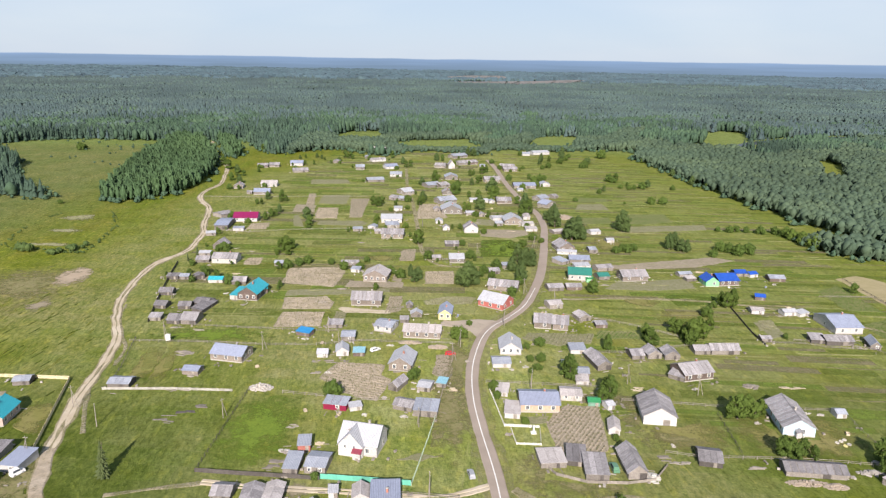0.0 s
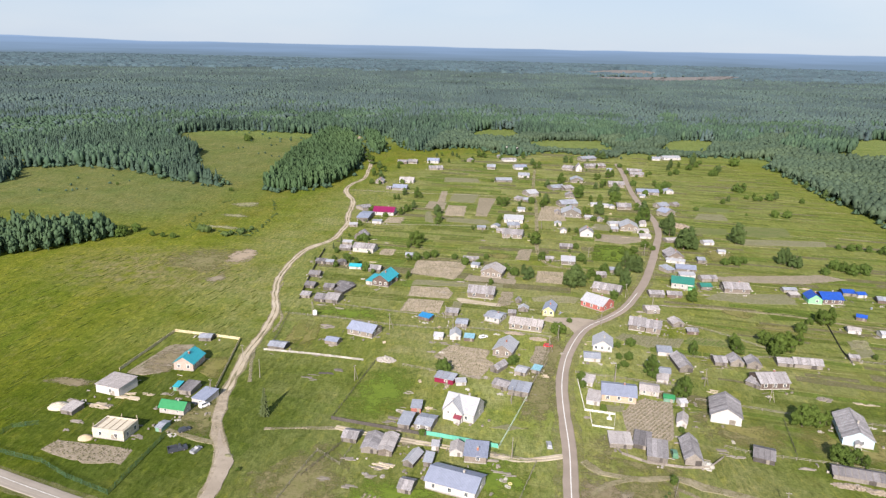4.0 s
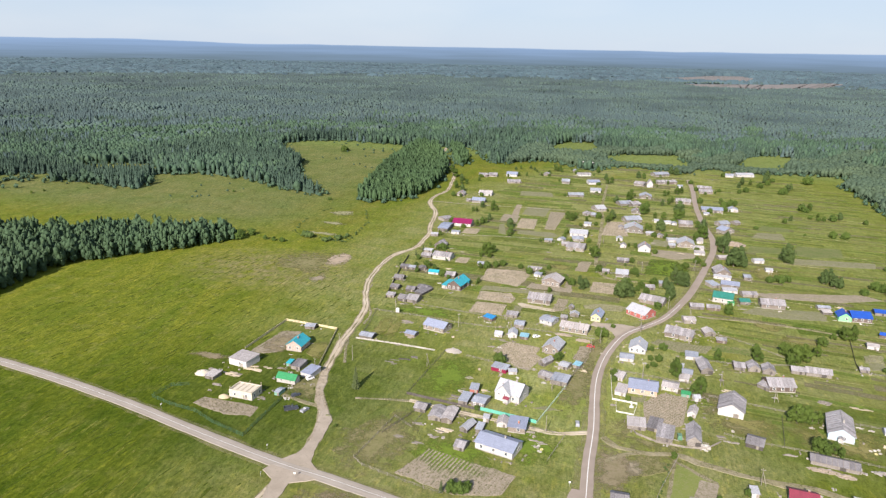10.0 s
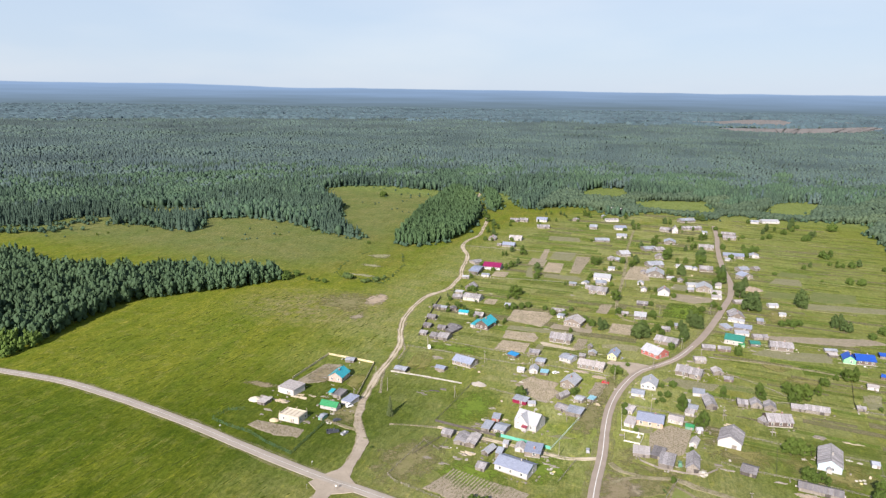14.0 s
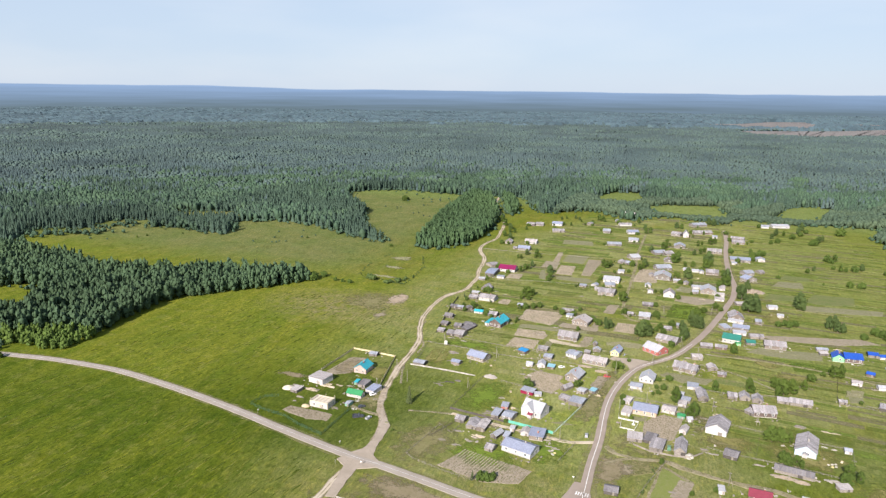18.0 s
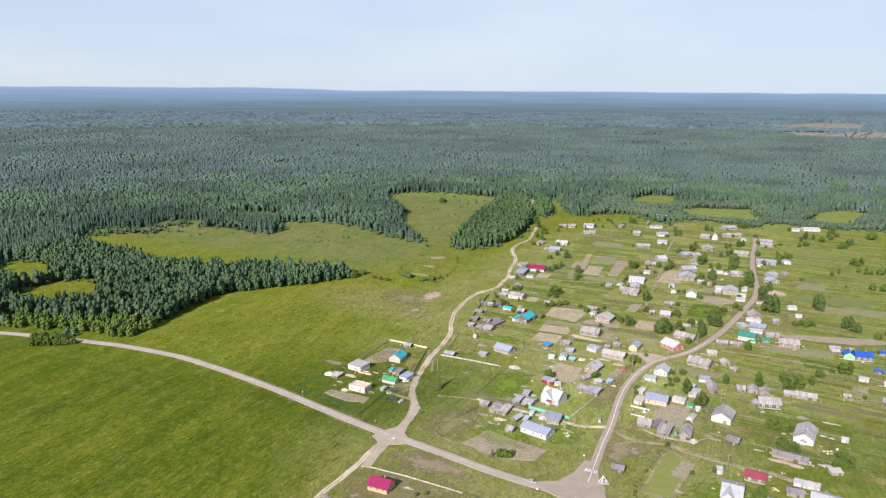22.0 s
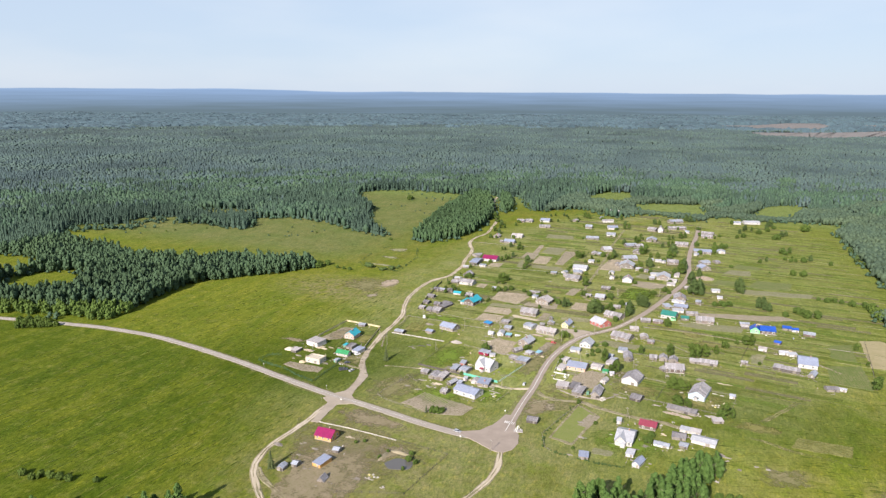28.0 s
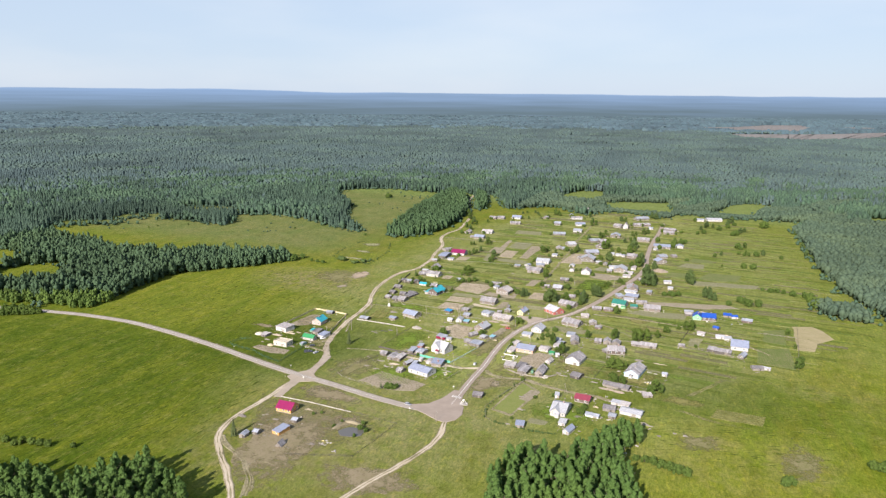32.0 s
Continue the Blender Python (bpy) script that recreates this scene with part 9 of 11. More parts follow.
place("bush", 208.8, 97.6, 4.1)
place("bush", 211.3, 100.0, 4.1)
place("bush", 250.4, 135.6, 4.1)
place("bush", 254.1, 134.3, 4.1)
place("bush", 257.0, 137.6, 4.1)
place("bush", 105.7, 75.3, 3.1)
place("bush", -395.7, 102.0, 5.1)
place("bush", -390.1, 104.7, 5.1)
place("bush", -386.1, 108.5, 5.1)
place("bush", -380.1, 111.5, 5.1)
place("bush", -375.6, 115.5, 4.6)
place("bush", -371.9, 119.0, 4.1)
place("bush", -402.1, 109.3, 6.1)
place("bush", -395.6, 112.5, 6.1)
place("bush", -390.7, 116.8, 5.6)
place("bush", -385.5, 119.4, 5.1)
place("bush", 48.9, 164.7, 2.5)
place("bush", -86.8, 138.9, 1.2)
place("bush", -27.0, 113.1, 3.1)
place("bush", -24.1, 113.4, 3.6)
place("bush", -22.3, 114.4, 2.5)
place("bush", -301.0, 370.7, 2.5)
place("bush", -292.3, 388.7, 5.1)
place("bush", -295.7, 378.1, 6.1)
place("bush", -294.8, 373.0, 6.1)
place("bush", -274.3, 380.9, 3.1)
place("bush", -266.4, 380.4, 3.1)
place("bush", -361.9, 588.5, 3.1)
place("bush", -386.1, 565.7, 2.5)
place("bush", -590.8, 442.7, 2.5)
place("bush", -587.1, 454.7, 2.0)
place("bush", -557.8, 482.9, 2.0)
place("bush", -408.2, 530.3, 2.0)
place("bush", -433.8, 842.7, 7.1)
place("bush", -432.5, 849.9, 5.1)
place("bush", -296.3, 534.7, 3.1)
place("bush", -258.2, 379.7, 3.1)
pole(-26.8, 188.2, 8, 20)
pole(4.3, 254.4, 8, 20)
pole(7.8, 268.4, 8, 125)
pole(-2.5, 165.8, 8, 100)
pole(187.7, 1260.2, 8, 172)
pole(91.5, 229.0, 8, 5)
pole(-41.0, 262.3, 8, 60)
pole(-71.6, 262.2, 8, 15)
pole(-114.6, 272.0, 8, 64)
pole(-108.7, 200.5, 8, 117)
pole(-122.1, 212.3, 8, 10)
pole(68.4, 237.1, 8, 30)
pole(53.9, 321.7, 8, 20)
pole(41.1, 337.8, 8, 9)
pole(56.8, 425.5, 8, 135)
pole(27.6, 292.5, 8, 124)
pole(32.5, 231.2, 8, 100)
pole(-70.7, 207.2, 7, 65)
pole(-120.0, 182.2, 7, 170)
pole(80.1, 157.0, 7, 0)
pole(22.5, 84.4, 7, 141)
pole(-6.8, 203.4, 7, 110)
pole(-130.2, 321.1, 7, 80)
pole(-48.3, 282.2, 7, 150)
pole(-14.6, 477.0, 7, 80)
pole(20.5, 409.8, 7, 30)

# ---- loose boards, tubs and scrap in the yards ----
heap("board_heap", -47.1, 202.9, 3.3, 2.9, 0.4, OLDWOOD, "loose old boards lying in a yard", "boards", 241, 9, 0.22, 4)
heap("board_heap", -40.0, 190.9, 2.7, 2.3, 0.4, OLDWOOD, "loose old boards lying in a yard", "boards", 92, 9, 0.22, 4)
heap("board_heap", -37.7, 192.6, 3.8, 2.2, 0.4, PLANK, "loose old boards lying in a yard", "boards", 227, 9, 0.22, 4)
heap("board_heap", -48.3, 179.1, 3.0, 3.4, 0.4, OLDWOOD, "loose old boards lying in a yard", "boards", 268, 9, 0.22, 6)
heap("board_heap", -89.6, 226.7, 3.2, 1.8, 0.4, OLDWOOD, "loose old boards lying in a yard", "boards", 819, 9, 0.22, 7)
heap("board_heap", -91.5, 238.1, 4.3, 3.2, 0.4, OLDWOOD, "loose old boards lying in a yard", "boards", 888, 9, 0.22, 4)
heap("board_heap", -94.5, 226.5, 4.0, 2.8, 0.4, OLDWOOD, "loose old boards lying in a yard", "boards", 865, 9, 0.22, 4)
heap("board_heap", -91.1, 242.9, 3.1, 2.1, 0.4, OLDWOOD, "loose old boards lying in a yard", "boards", 182, 9, 0.22, 6)
heap("board_heap", -83.9, 210.5, 4.8, 2.6, 0.4, WALLS["dark"], "loose old boards lying in a yard", "boards", 7, 9, 0.22, 7)
heap("board_heap", -79.6, 214.6, 3.5, 2.7, 0.4, WALLS["grey"], "loose old boards lying in a yard", "boards", 199, 9, 0.22, 6)
heap("board_heap", -26.0, 372.8, 3.1, 2.0, 0.4, PLANK, "loose old boards lying in a yard", "boards", 165, 9, 0.22, 4)
heap("board_heap", -42.9, 252.5, 3.7, 3.5, 0.4, OLDWOOD, "loose old boards lying in a yard", "boards", 47, 9, 0.22, 7)
heap("board_heap", -46.5, 242.2, 3.7, 2.2, 0.4, OLDWOOD, "loose old boards lying in a yard", "boards", 663, 9, 0.22, 4)
heap("board_heap", -11.3, 216.2, 3.5, 1.9, 0.4, OLDWOOD, "loose old boards lying in a yard", "boards", 68, 9, 0.22, 6)
heap("board_heap", 10.9, 254.6, 3.0, 2.4, 0.4, OLDWOOD, "loose old boards lying in a yard", "boards", 282, 9, 0.22, 6)
heap("board_heap", 4.1, 230.2, 3.9, 3.3, 0.4, PLANK, "loose old boards lying in a yard", "boards", 649, 9, 0.22, 4)
heap("board_heap", 29.0, 272.2, 3.1, 3.0, 0.4, OLDWOOD, "loose old boards lying in a yard", "boards", 725, 9, 0.22, 4)
heap("board_heap", 50.0, 227.5, 3.3, 1.9, 0.4, OLDWOOD, "loose old boards lying in a yard", "boards", 125, 9, 0.22, 4)
heap("board_heap", 93.0, 182.7, 3.4, 1.7, 0.4, OLDWOOD, "loose old boards lying in a yard", "boards", 43, 9, 0.22, 7)
heap("board_heap", 71.4, 185.0, 4.9, 1.5, 0.4, OLDWOOD, "loose old boards lying in a yard", "boards", 691, 9, 0.22, 6)
heap("board_heap", 67.1, 187.3, 2.9, 2.8, 0.4, OLDWOOD, "loose old boards lying in a yard", "boards", 989, 9, 0.22, 7)
heap("board_heap", -51.6, 432.2, 2.7, 2.7, 0.4, OLDWOOD, "loose old boards lying in a yard", "boards", 837, 9, 0.22, 6)
heap("board_heap", -36.1, 463.1, 3.1, 2.7, 0.4, PLANK, "loose old boards lying in a yard", "boards", 139, 9, 0.22, 6)
heap("board_heap", -19.8, 441.4, 2.5, 1.6, 0.4, PLANK, "loose old boards lying in a yard", "boards", 586, 9, 0.22, 6)
heap("board_heap", 24.4, 492.6, 4.5, 3.5, 0.4, OLDWOOD, "loose old boards lying in a yard", "boards", 802, 9, 0.22, 4)
heap("board_heap", 46.5, 468.9, 5.0, 2.3, 0.4, PLANK, "loose old boards lying in a yard", "boards", 449, 9, 0.22, 4)
heap("board_heap", 47.8, 317.4, 2.7, 3.0, 0.4, OLDWOOD, "loose old boards lying in a yard", "boards", 60, 9, 0.22, 7)
heap("board_heap", 60.7, 330.2, 2.9, 1.6, 0.4, OLDWOOD, "loose old boards lying in a yard", "boards", 993, 9, 0.22, 7)
heap("board_heap", 85.3, 353.8, 3.3, 1.6, 0.4, OLDWOOD, "loose old boards lying in a yard", "boards", 255, 9, 0.22, 6)
heap("board_heap", 143.5, 380.3, 5.0, 2.8, 0.4, PLANK, "loose old boards lying in a yard", "boards", 792, 9, 0.22, 6)
heap("board_heap", 167.7, 323.3, 3.1, 2.3, 0.4, PLANK, "loose old boards lying in a yard", "boards", 206, 9, 0.22, 4)
heap("board_heap", 177.1, 312.2, 3.6, 2.8, 0.4, OLDWOOD, "loose old boards lying in a yard", "boards", 431, 9, 0.22, 4)
heap("board_heap", -125.1, 413.8, 3.0, 1.6, 0.4, OLDWOOD, "loose old boards lying in a yard", "boards", 510, 9, 0.22, 4)
heap("board_heap", -114.9, 408.0, 3.0, 2.0, 0.4, OLDWOOD, "loose old boards lying in a yard", "boards", 538, 9, 0.22, 4)
heap("board_heap", -149.2, 471.3, 2.6, 3.4, 0.4, OLDWOOD, "loose old boards lying in a yard", "boards", 332, 9, 0.22, 4)
heap("board_heap", -104.3, 281.9, 3.5, 3.3, 0.4, OLDWOOD, "loose old boards lying in a yard", "boards", 583, 9, 0.22, 7)
heap("board_heap", -115.0, 284.6, 2.6, 2.3, 0.4, OLDWOOD, "loose old boards lying in a yard", "boards", 762, 9, 0.22, 4)
heap("board_heap", -110.5, 362.7, 4.7, 3.3, 0.4, PLANK, "loose old boards lying in a yard", "boards", 952, 9, 0.22, 6)
heap("board_heap", -57.6, 320.2, 4.1, 3.1, 0.4, OLDWOOD, "loose old boards lying in a yard", "boards", 303, 9, 0.22, 6)
heap("board_heap", -51.0, 340.1, 3.5, 1.9, 0.4, OLDWOOD, "loose old boards lying in a yard", "boards", 834, 9, 0.22, 6)
heap("board_heap", 71.4, 232.7, 4.8, 3.4, 0.4, PLANK, "loose old boards lying in a yard", "boards", 346, 9, 0.22, 6)
heap("scrap_heap", -47.1, 188.1, 2.8, 1.4, 0.6, MATS["greyed_white"], "small heap of pale scrap on grass", "heap", 984, 12, 0.3)
heap("scrap_heap", -45.6, 187.6, 2.7, 2.2, 0.6, MATS["greyed_white"], "small heap of pale scrap on grass", "heap", 920, 12, 0.3)
heap("scrap_heap", -48.3, 252.3, 3.2, 2.3, 0.6, OLDWOOD, "small heap of pale scrap on grass", "heap", 683, 12, 0.3)
heap("scrap_heap", -42.3, 242.4, 2.4, 1.8, 0.6, MATS["greyed_white"], "small heap of pale scrap on grass", "heap", 650, 12, 0.3)
heap("scrap_heap", -19.5, 222.9, 2.3, 2.2, 0.6, RUBBLE, "small heap of pale scrap on grass", "heap", 949, 12, 0.3)
heap("scrap_heap", -25.0, 210.7, 1.8, 2.0, 0.6, MATS["greyed_white"], "small heap of pale scrap on grass", "heap", 944, 12, 0.3)
heap("scrap_heap", -11.9, 210.0, 2.3, 2.2, 0.6, MATS["greyed_white"], "small heap of pale scrap on grass", "heap", 118, 12, 0.3)
heap("scrap_heap", -8.2, 211.2, 1.9, 1.3, 0.6, RUBBLE, "small heap of pale scrap on grass", "heap", 898, 12, 0.3)
heap("scrap_heap", 21.7, 199.6, 2.8, 1.6, 0.6, OLDWOOD, "small heap of pale scrap on grass", "heap", 165, 12, 0.3)
heap("scrap_heap", 32.6, 188.4, 3.1, 2.4, 0.6, MATS["greyed_white"], "small heap of pale scrap on grass", "heap", 792, 12, 0.3)
heap("scrap_heap", 38.8, 190.2, 1.7, 2.1, 0.6, RUBBLE, "small heap of pale scrap on grass", "heap", 27, 12, 0.3)
heap("scrap_heap", 92.0, 233.4, 2.6, 1.5, 0.6, RUBBLE, "small heap of pale scrap on grass", "heap", 500, 12, 0.3)
heap("scrap_heap", 69.1, 244.3, 2.2, 2.2, 0.6, OLDWOOD, "small heap of pale scrap on grass", "heap", 42, 12, 0.3)
heap("scrap_heap", 71.8, 194.4, 1.5, 2.3, 0.6, RUBBLE, "small heap of pale scrap on grass", "heap", 926, 12, 0.3)
heap("scrap_heap", 104.3, 209.4, 3.4, 1.8, 0.6, RUBBLE, "small heap of pale scrap on grass", "heap", 87, 12, 0.3)
heap("scrap_heap", 123.8, 216.9, 3.5, 1.7, 0.6, MATS["greyed_white"], "small heap of pale scrap on grass", "heap", 806, 12, 0.3)
heap("scrap_heap", 128.1, 215.9, 3.4, 1.3, 0.6, RUBBLE, "small heap of pale scrap on grass", "heap", 876, 12, 0.3)
heap("scrap_heap", 117.4, 179.1, 2.7, 2.4, 0.6, OLDWOOD, "small heap of pale scrap on grass", "heap", 937, 12, 0.3)
heap("scrap_heap", 130.1, 186.8, 2.3, 2.1, 0.6, MATS["greyed_white"], "small heap of pale scrap on grass", "heap", 444, 12, 0.3)
heap("scrap_heap", 158.1, 311.3, 2.8, 2.4, 0.6, OLDWOOD, "small heap of pale scrap on grass", "heap", 68, 12, 0.3)
heap("scrap_heap", 171.7, 311.9, 3.4, 1.8, 0.6, RUBBLE, "small heap of pale scrap on grass", "heap", 309, 12, 0.3)
heap("scrap_heap", 176.7, 358.8, 2.6, 1.7, 0.6, RUBBLE, "small heap of pale scrap on grass", "heap", 817, 12, 0.3)
heap("scrap_heap", 68.5, 299.9, 2.9, 1.6, 0.6, MATS["greyed_white"], "small heap of pale scrap on grass", "heap", 180, 12, 0.3)
heap("scrap_heap", 38.4, 272.6, 2.6, 2.4, 0.6, OLDWOOD, "small heap of pale scrap on grass", "heap", 264, 12, 0.3)
heap("scrap_heap", 21.4, 247.3, 1.5, 1.6, 0.6, OLDWOOD, "small heap of pale scrap on grass", "heap", 172, 12, 0.3)
heap("scrap_heap", 32.5, 250.3, 2.5, 2.1, 0.6, MATS["greyed_white"], "small heap of pale scrap on grass", "heap", 113, 12, 0.3)
heap("scrap_heap", 26.8, 247.6, 1.7, 1.5, 0.6, MATS["greyed_white"], "small heap of pale scrap on grass", "heap", 538, 12, 0.3)
heap("scrap_heap", -4.0, 229.9, 2.0, 1.4, 0.6, OLDWOOD, "small heap of pale scrap on grass", "heap", 365, 12, 0.3)
heap("scrap_heap", -21.1, 268.9, 2.9, 2.0, 0.6, MATS["greyed_white"], "small heap of pale scrap on grass", "heap", 1, 12, 0.3)
heap("scrap_heap", -37.4, 252.7, 3.3, 1.8, 0.6, OLDWOOD, "small heap of pale scrap on grass", "heap", 557, 12, 0.3)
heap("scrap_heap", -57.0, 274.5, 3.4, 1.9, 0.6, MATS["greyed_white"], "small heap of pale scrap on grass", "heap", 312, 12, 0.3)
heap("scrap_heap", -95.7, 330.7, 2.7, 1.7, 0.6, MATS["greyed_white"], "small heap of pale scrap on grass", "heap", 627, 12, 0.3)
heap("scrap_heap", -106.8, 330.1, 2.7, 2.5, 0.6, MATS["greyed_white"], "small heap of pale scrap on grass", "heap", 789, 12, 0.3)
heap("scrap_heap", -94.0, 314.4, 2.4, 2.0, 0.6, OLDWOOD, "small heap of pale scrap on grass", "heap", 136, 12, 0.3)
heap("scrap_heap", -153.7, 479.5, 2.7, 1.6, 0.6, MATS["greyed_white"], "small heap of pale scrap on grass", "heap", 828, 12, 0.3)
heap("scrap_heap", -130.5, 377.5, 2.7, 1.7, 0.6, OLDWOOD, "small heap of pale scrap on grass", "heap", 202, 12, 0.3)
heap("scrap_heap", -1.9, 482.0, 1.7, 1.7, 0.6, RUBBLE, "small heap of pale scrap on grass", "heap", 904, 12, 0.3)
heap("scrap_heap", 32.0, 521.2, 2.8, 1.6, 0.6, MATS["greyed_white"], "small heap of pale scrap on grass", "heap", 337, 12, 0.3)
heap("scrap_heap", 48.8, 494.4, 1.5, 1.2, 0.6, RUBBLE, "small heap of pale scrap on grass", "heap", 904, 12, 0.3)
heap("scrap_heap", -44.6, 371.7, 2.2, 2.3, 0.6, RUBBLE, "small heap of pale scrap on grass", "heap", 820, 12, 0.3)
tub(-45.0, 212.7, 2)
tub(-33.4, 210.4, 2)
tub(-69.7, 246.3, 2)
tub(-74.3, 251.2, 3)
tub(-23.2, 295.6, 0)
tub(-2.9, 293.1, 3)
tub(7.3, 304.1, 0)
tub(46.8, 309.7, 2)
tub(52.9, 306.3, 2)
tub(60.8, 306.7, 3)
tub(60.6, 221.6, 3)
tub(57.0, 232.1, 3)
tub(42.0, 184.1, 0)
tub(59.1, 189.3, 3)
tub(130.6, 203.1, 2)
tub(136.3, 206.8, 3)
tub(96.8, 185.8, 3)
tub(163.4, 362.9, 3)
tub(161.1, 364.8, 3)
tub(170.0, 353.7, 0)
tub(150.3, 352.6, 1)
tub(73.2, 407.2, 3)
tub(63.1, 495.5, 0)
tub(37.5, 542.1, 2)
tub(-41.6, 266.3, 1)
tub(-49.1, 270.1, 2)
heap("board_heap", -47.5, 182.3, 3.5, 2.7, 0.4, OLDWOOD, "loose old boards lying in a yard", "boards", 704, 9, 0.22, 7)
heap("board_heap", -45.6, 187.2, 3.3, 2.0, 0.4, OLDWOOD, "loose old boards lying in a yard", "boards", 226, 9, 0.22, 7)
heap("board_heap", -55.1, 153.0, 3.8, 2.4, 0.4, OLDWOOD, "loose old boards lying in a yard", "boards", 641, 9, 0.22, 7)
heap("board_heap", -44.5, 150.6, 4.9, 2.1, 0.4, OLDWOOD, "loose old boards lying in a yard", "boards", 410, 9, 0.22, 6)
heap("board_heap", -44.8, 145.6, 2.5, 1.9, 0.4, OLDWOOD, "loose old boards lying in a yard", "boards", 602, 9, 0.22, 6)
heap("board_heap", -50.2, 138.8, 3.9, 3.2, 0.4, OLDWOOD, "loose old boards lying in a yard", "boards", 709, 9, 0.22, 6)
heap("board_heap", -58.6, 141.0, 2.6, 2.5, 0.4, OLDWOOD, "loose old boards lying in a yard", "boards", 638, 9, 0.22, 7)
heap("board_heap", -149.8, 175.6, 3.4, 3.1, 0.4, PLANK, "loose old boards lying in a yard", "boards", 942, 9, 0.22, 6)
heap("board_heap", -152.5, 165.3, 3.1, 3.4, 0.4, OLDWOOD, "loose old boards lying in a yard", "boards", 495, 9, 0.22, 4)
heap("board_heap", -143.4, 177.3, 4.8, 1.6, 0.4, PLANK, "loose old boards lying in a yard", "boards", 152, 9, 0.22, 4)
heap("board_heap", -167.8, 165.9, 3.5, 2.7, 0.4, OLDWOOD, "loose old boards lying in a yard", "boards", 167, 9, 0.22, 7)
heap("board_heap", -137.0, 179.0, 4.9, 2.0, 0.4, OLDWOOD, "loose old boards lying in a yard", "boards", 730, 9, 0.22, 4)
heap("board_heap", -158.7, 188.6, 4.4, 1.9, 0.4, OLDWOOD, "loose old boards lying in a yard", "boards", 161, 9, 0.22, 4)
heap("board_heap", -142.6, 154.8, 3.2, 3.3, 0.4, OLDWOOD, "loose old boards lying in a yard", "boards", 124, 9, 0.22, 6)
heap("board_heap", -130.1, 150.0, 4.7, 2.9, 0.4, OLDWOOD, "loose old boards lying in a yard", "boards", 624, 9, 0.22, 4)
heap("board_heap", -155.7, 153.5, 3.5, 1.8, 0.4, OLDWOOD, "loose old boards lying in a yard", "boards", 670, 9, 0.22, 7)
heap("board_heap", -33.4, 160.5, 3.9, 2.9, 0.4, OLDWOOD, "loose old boards lying in a yard", "boards", 83, 9, 0.22, 7)
heap("board_heap", -8.6, 163.4, 3.8, 1.8, 0.4, OLDWOOD, "loose old boards lying in a yard", "boards", 159, 9, 0.22, 6)
heap("board_heap", -5.9, 157.4, 2.7, 1.8, 0.4, OLDWOOD, "loose old boards lying in a yard", "boards", 519, 9, 0.22, 7)
heap("board_heap", -3.0, 156.5, 3.8, 2.1, 0.4, OLDWOOD, "loose old boards lying in a yard", "boards", 400, 9, 0.22, 6)
heap("scrap_heap", -47.1, 146.6, 2.3, 1.8, 0.6, RUBBLE, "small heap of pale scrap on grass", "heap", 174, 12, 0.3)
heap("scrap_heap", -41.3, 153.2, 3.3, 1.2, 0.6, RUBBLE, "small heap of pale scrap on grass", "heap", 285, 12, 0.3)
heap("scrap_heap", -41.3, 146.5, 1.8, 2.3, 0.6, RUBBLE, "small heap of pale scrap on grass", "heap", 87, 12, 0.3)
heap("scrap_heap", -27.1, 150.2, 2.0, 1.2, 0.6, OLDWOOD, "small heap of pale scrap on grass", "heap", 237, 12, 0.3)
heap("scrap_heap", -6.3, 160.6, 1.9, 2.3, 0.6, OLDWOOD, "small heap of pale scrap on grass", "heap", 545, 12, 0.3)
heap("scrap_heap", -4.4, 152.9, 3.2, 2.1, 0.6, OLDWOOD, "small heap of pale scrap on grass", "heap", 723, 12, 0.3)
heap("scrap_heap", -155.6, 147.3, 2.2, 1.4, 0.6, OLDWOOD, "small heap of pale scrap on grass", "heap", 388, 12, 0.3)
heap("scrap_heap", -163.6, 167.0, 1.9, 1.8, 0.6, MATS["greyed_white"], "small heap of pale scrap on grass", "heap", 601, 12, 0.3)
heap("scrap_heap", -118.6, 153.1, 3.4, 2.3, 0.6, MATS["greyed_white"], "small heap of pale scrap on grass", "heap", 312, 12, 0.3)
heap("scrap_heap", -124.0, 177.7, 3.0, 2.3, 0.6, RUBBLE, "small heap of pale scrap on grass", "heap", 614, 12, 0.3)
heap("scrap_heap", -114.2, 168.9, 2.7, 2.2, 0.6, OLDWOOD, "small heap of pale scrap on grass", "heap", 261, 12, 0.3)
heap("scrap_heap", -122.0, 162.4, 3.1, 1.8, 0.6, MATS["greyed_white"], "small heap of pale scrap on grass", "heap", 314, 12, 0.3)
heap("board_heap", -73.4, 48.3, 4.6, 3.3, 0.4, OLDWOOD, "loose old boards lying in a yard", "boards", 826, 9, 0.22, 4)
heap("board_heap", -54.5, 43.3, 4.9, 1.6, 0.4, OLDWOOD, "loose old boards lying in a yard", "boards", 674, 9, 0.22, 7)
heap("board_heap", -54.4, 65.1, 5.0, 2.2, 0.4, PLANK, "loose old boards lying in a yard", "boards", 487, 9, 0.22, 4)
heap("board_heap", -63.8, 45.7, 2.6, 2.5, 0.4, OLDWOOD, "loose old boards lying in a yard", "boards", 730, 9, 0.22, 7)
heap("board_heap", -27.8, 30.2, 2.6, 2.9, 0.4, OLDWOOD, "loose old boards lying in a yard", "boards", 255, 9, 0.22, 7)
heap("board_heap", 61.9, 122.1, 2.8, 2.1, 0.4, OLDWOOD, "loose old boards lying in a yard", "boards", 930, 9, 0.22, 7)
heap("board_heap", 96.0, 127.5, 2.5, 3.2, 0.4, OLDWOOD, "loose old boards lying in a yard", "boards", 859, 9, 0.22, 6)
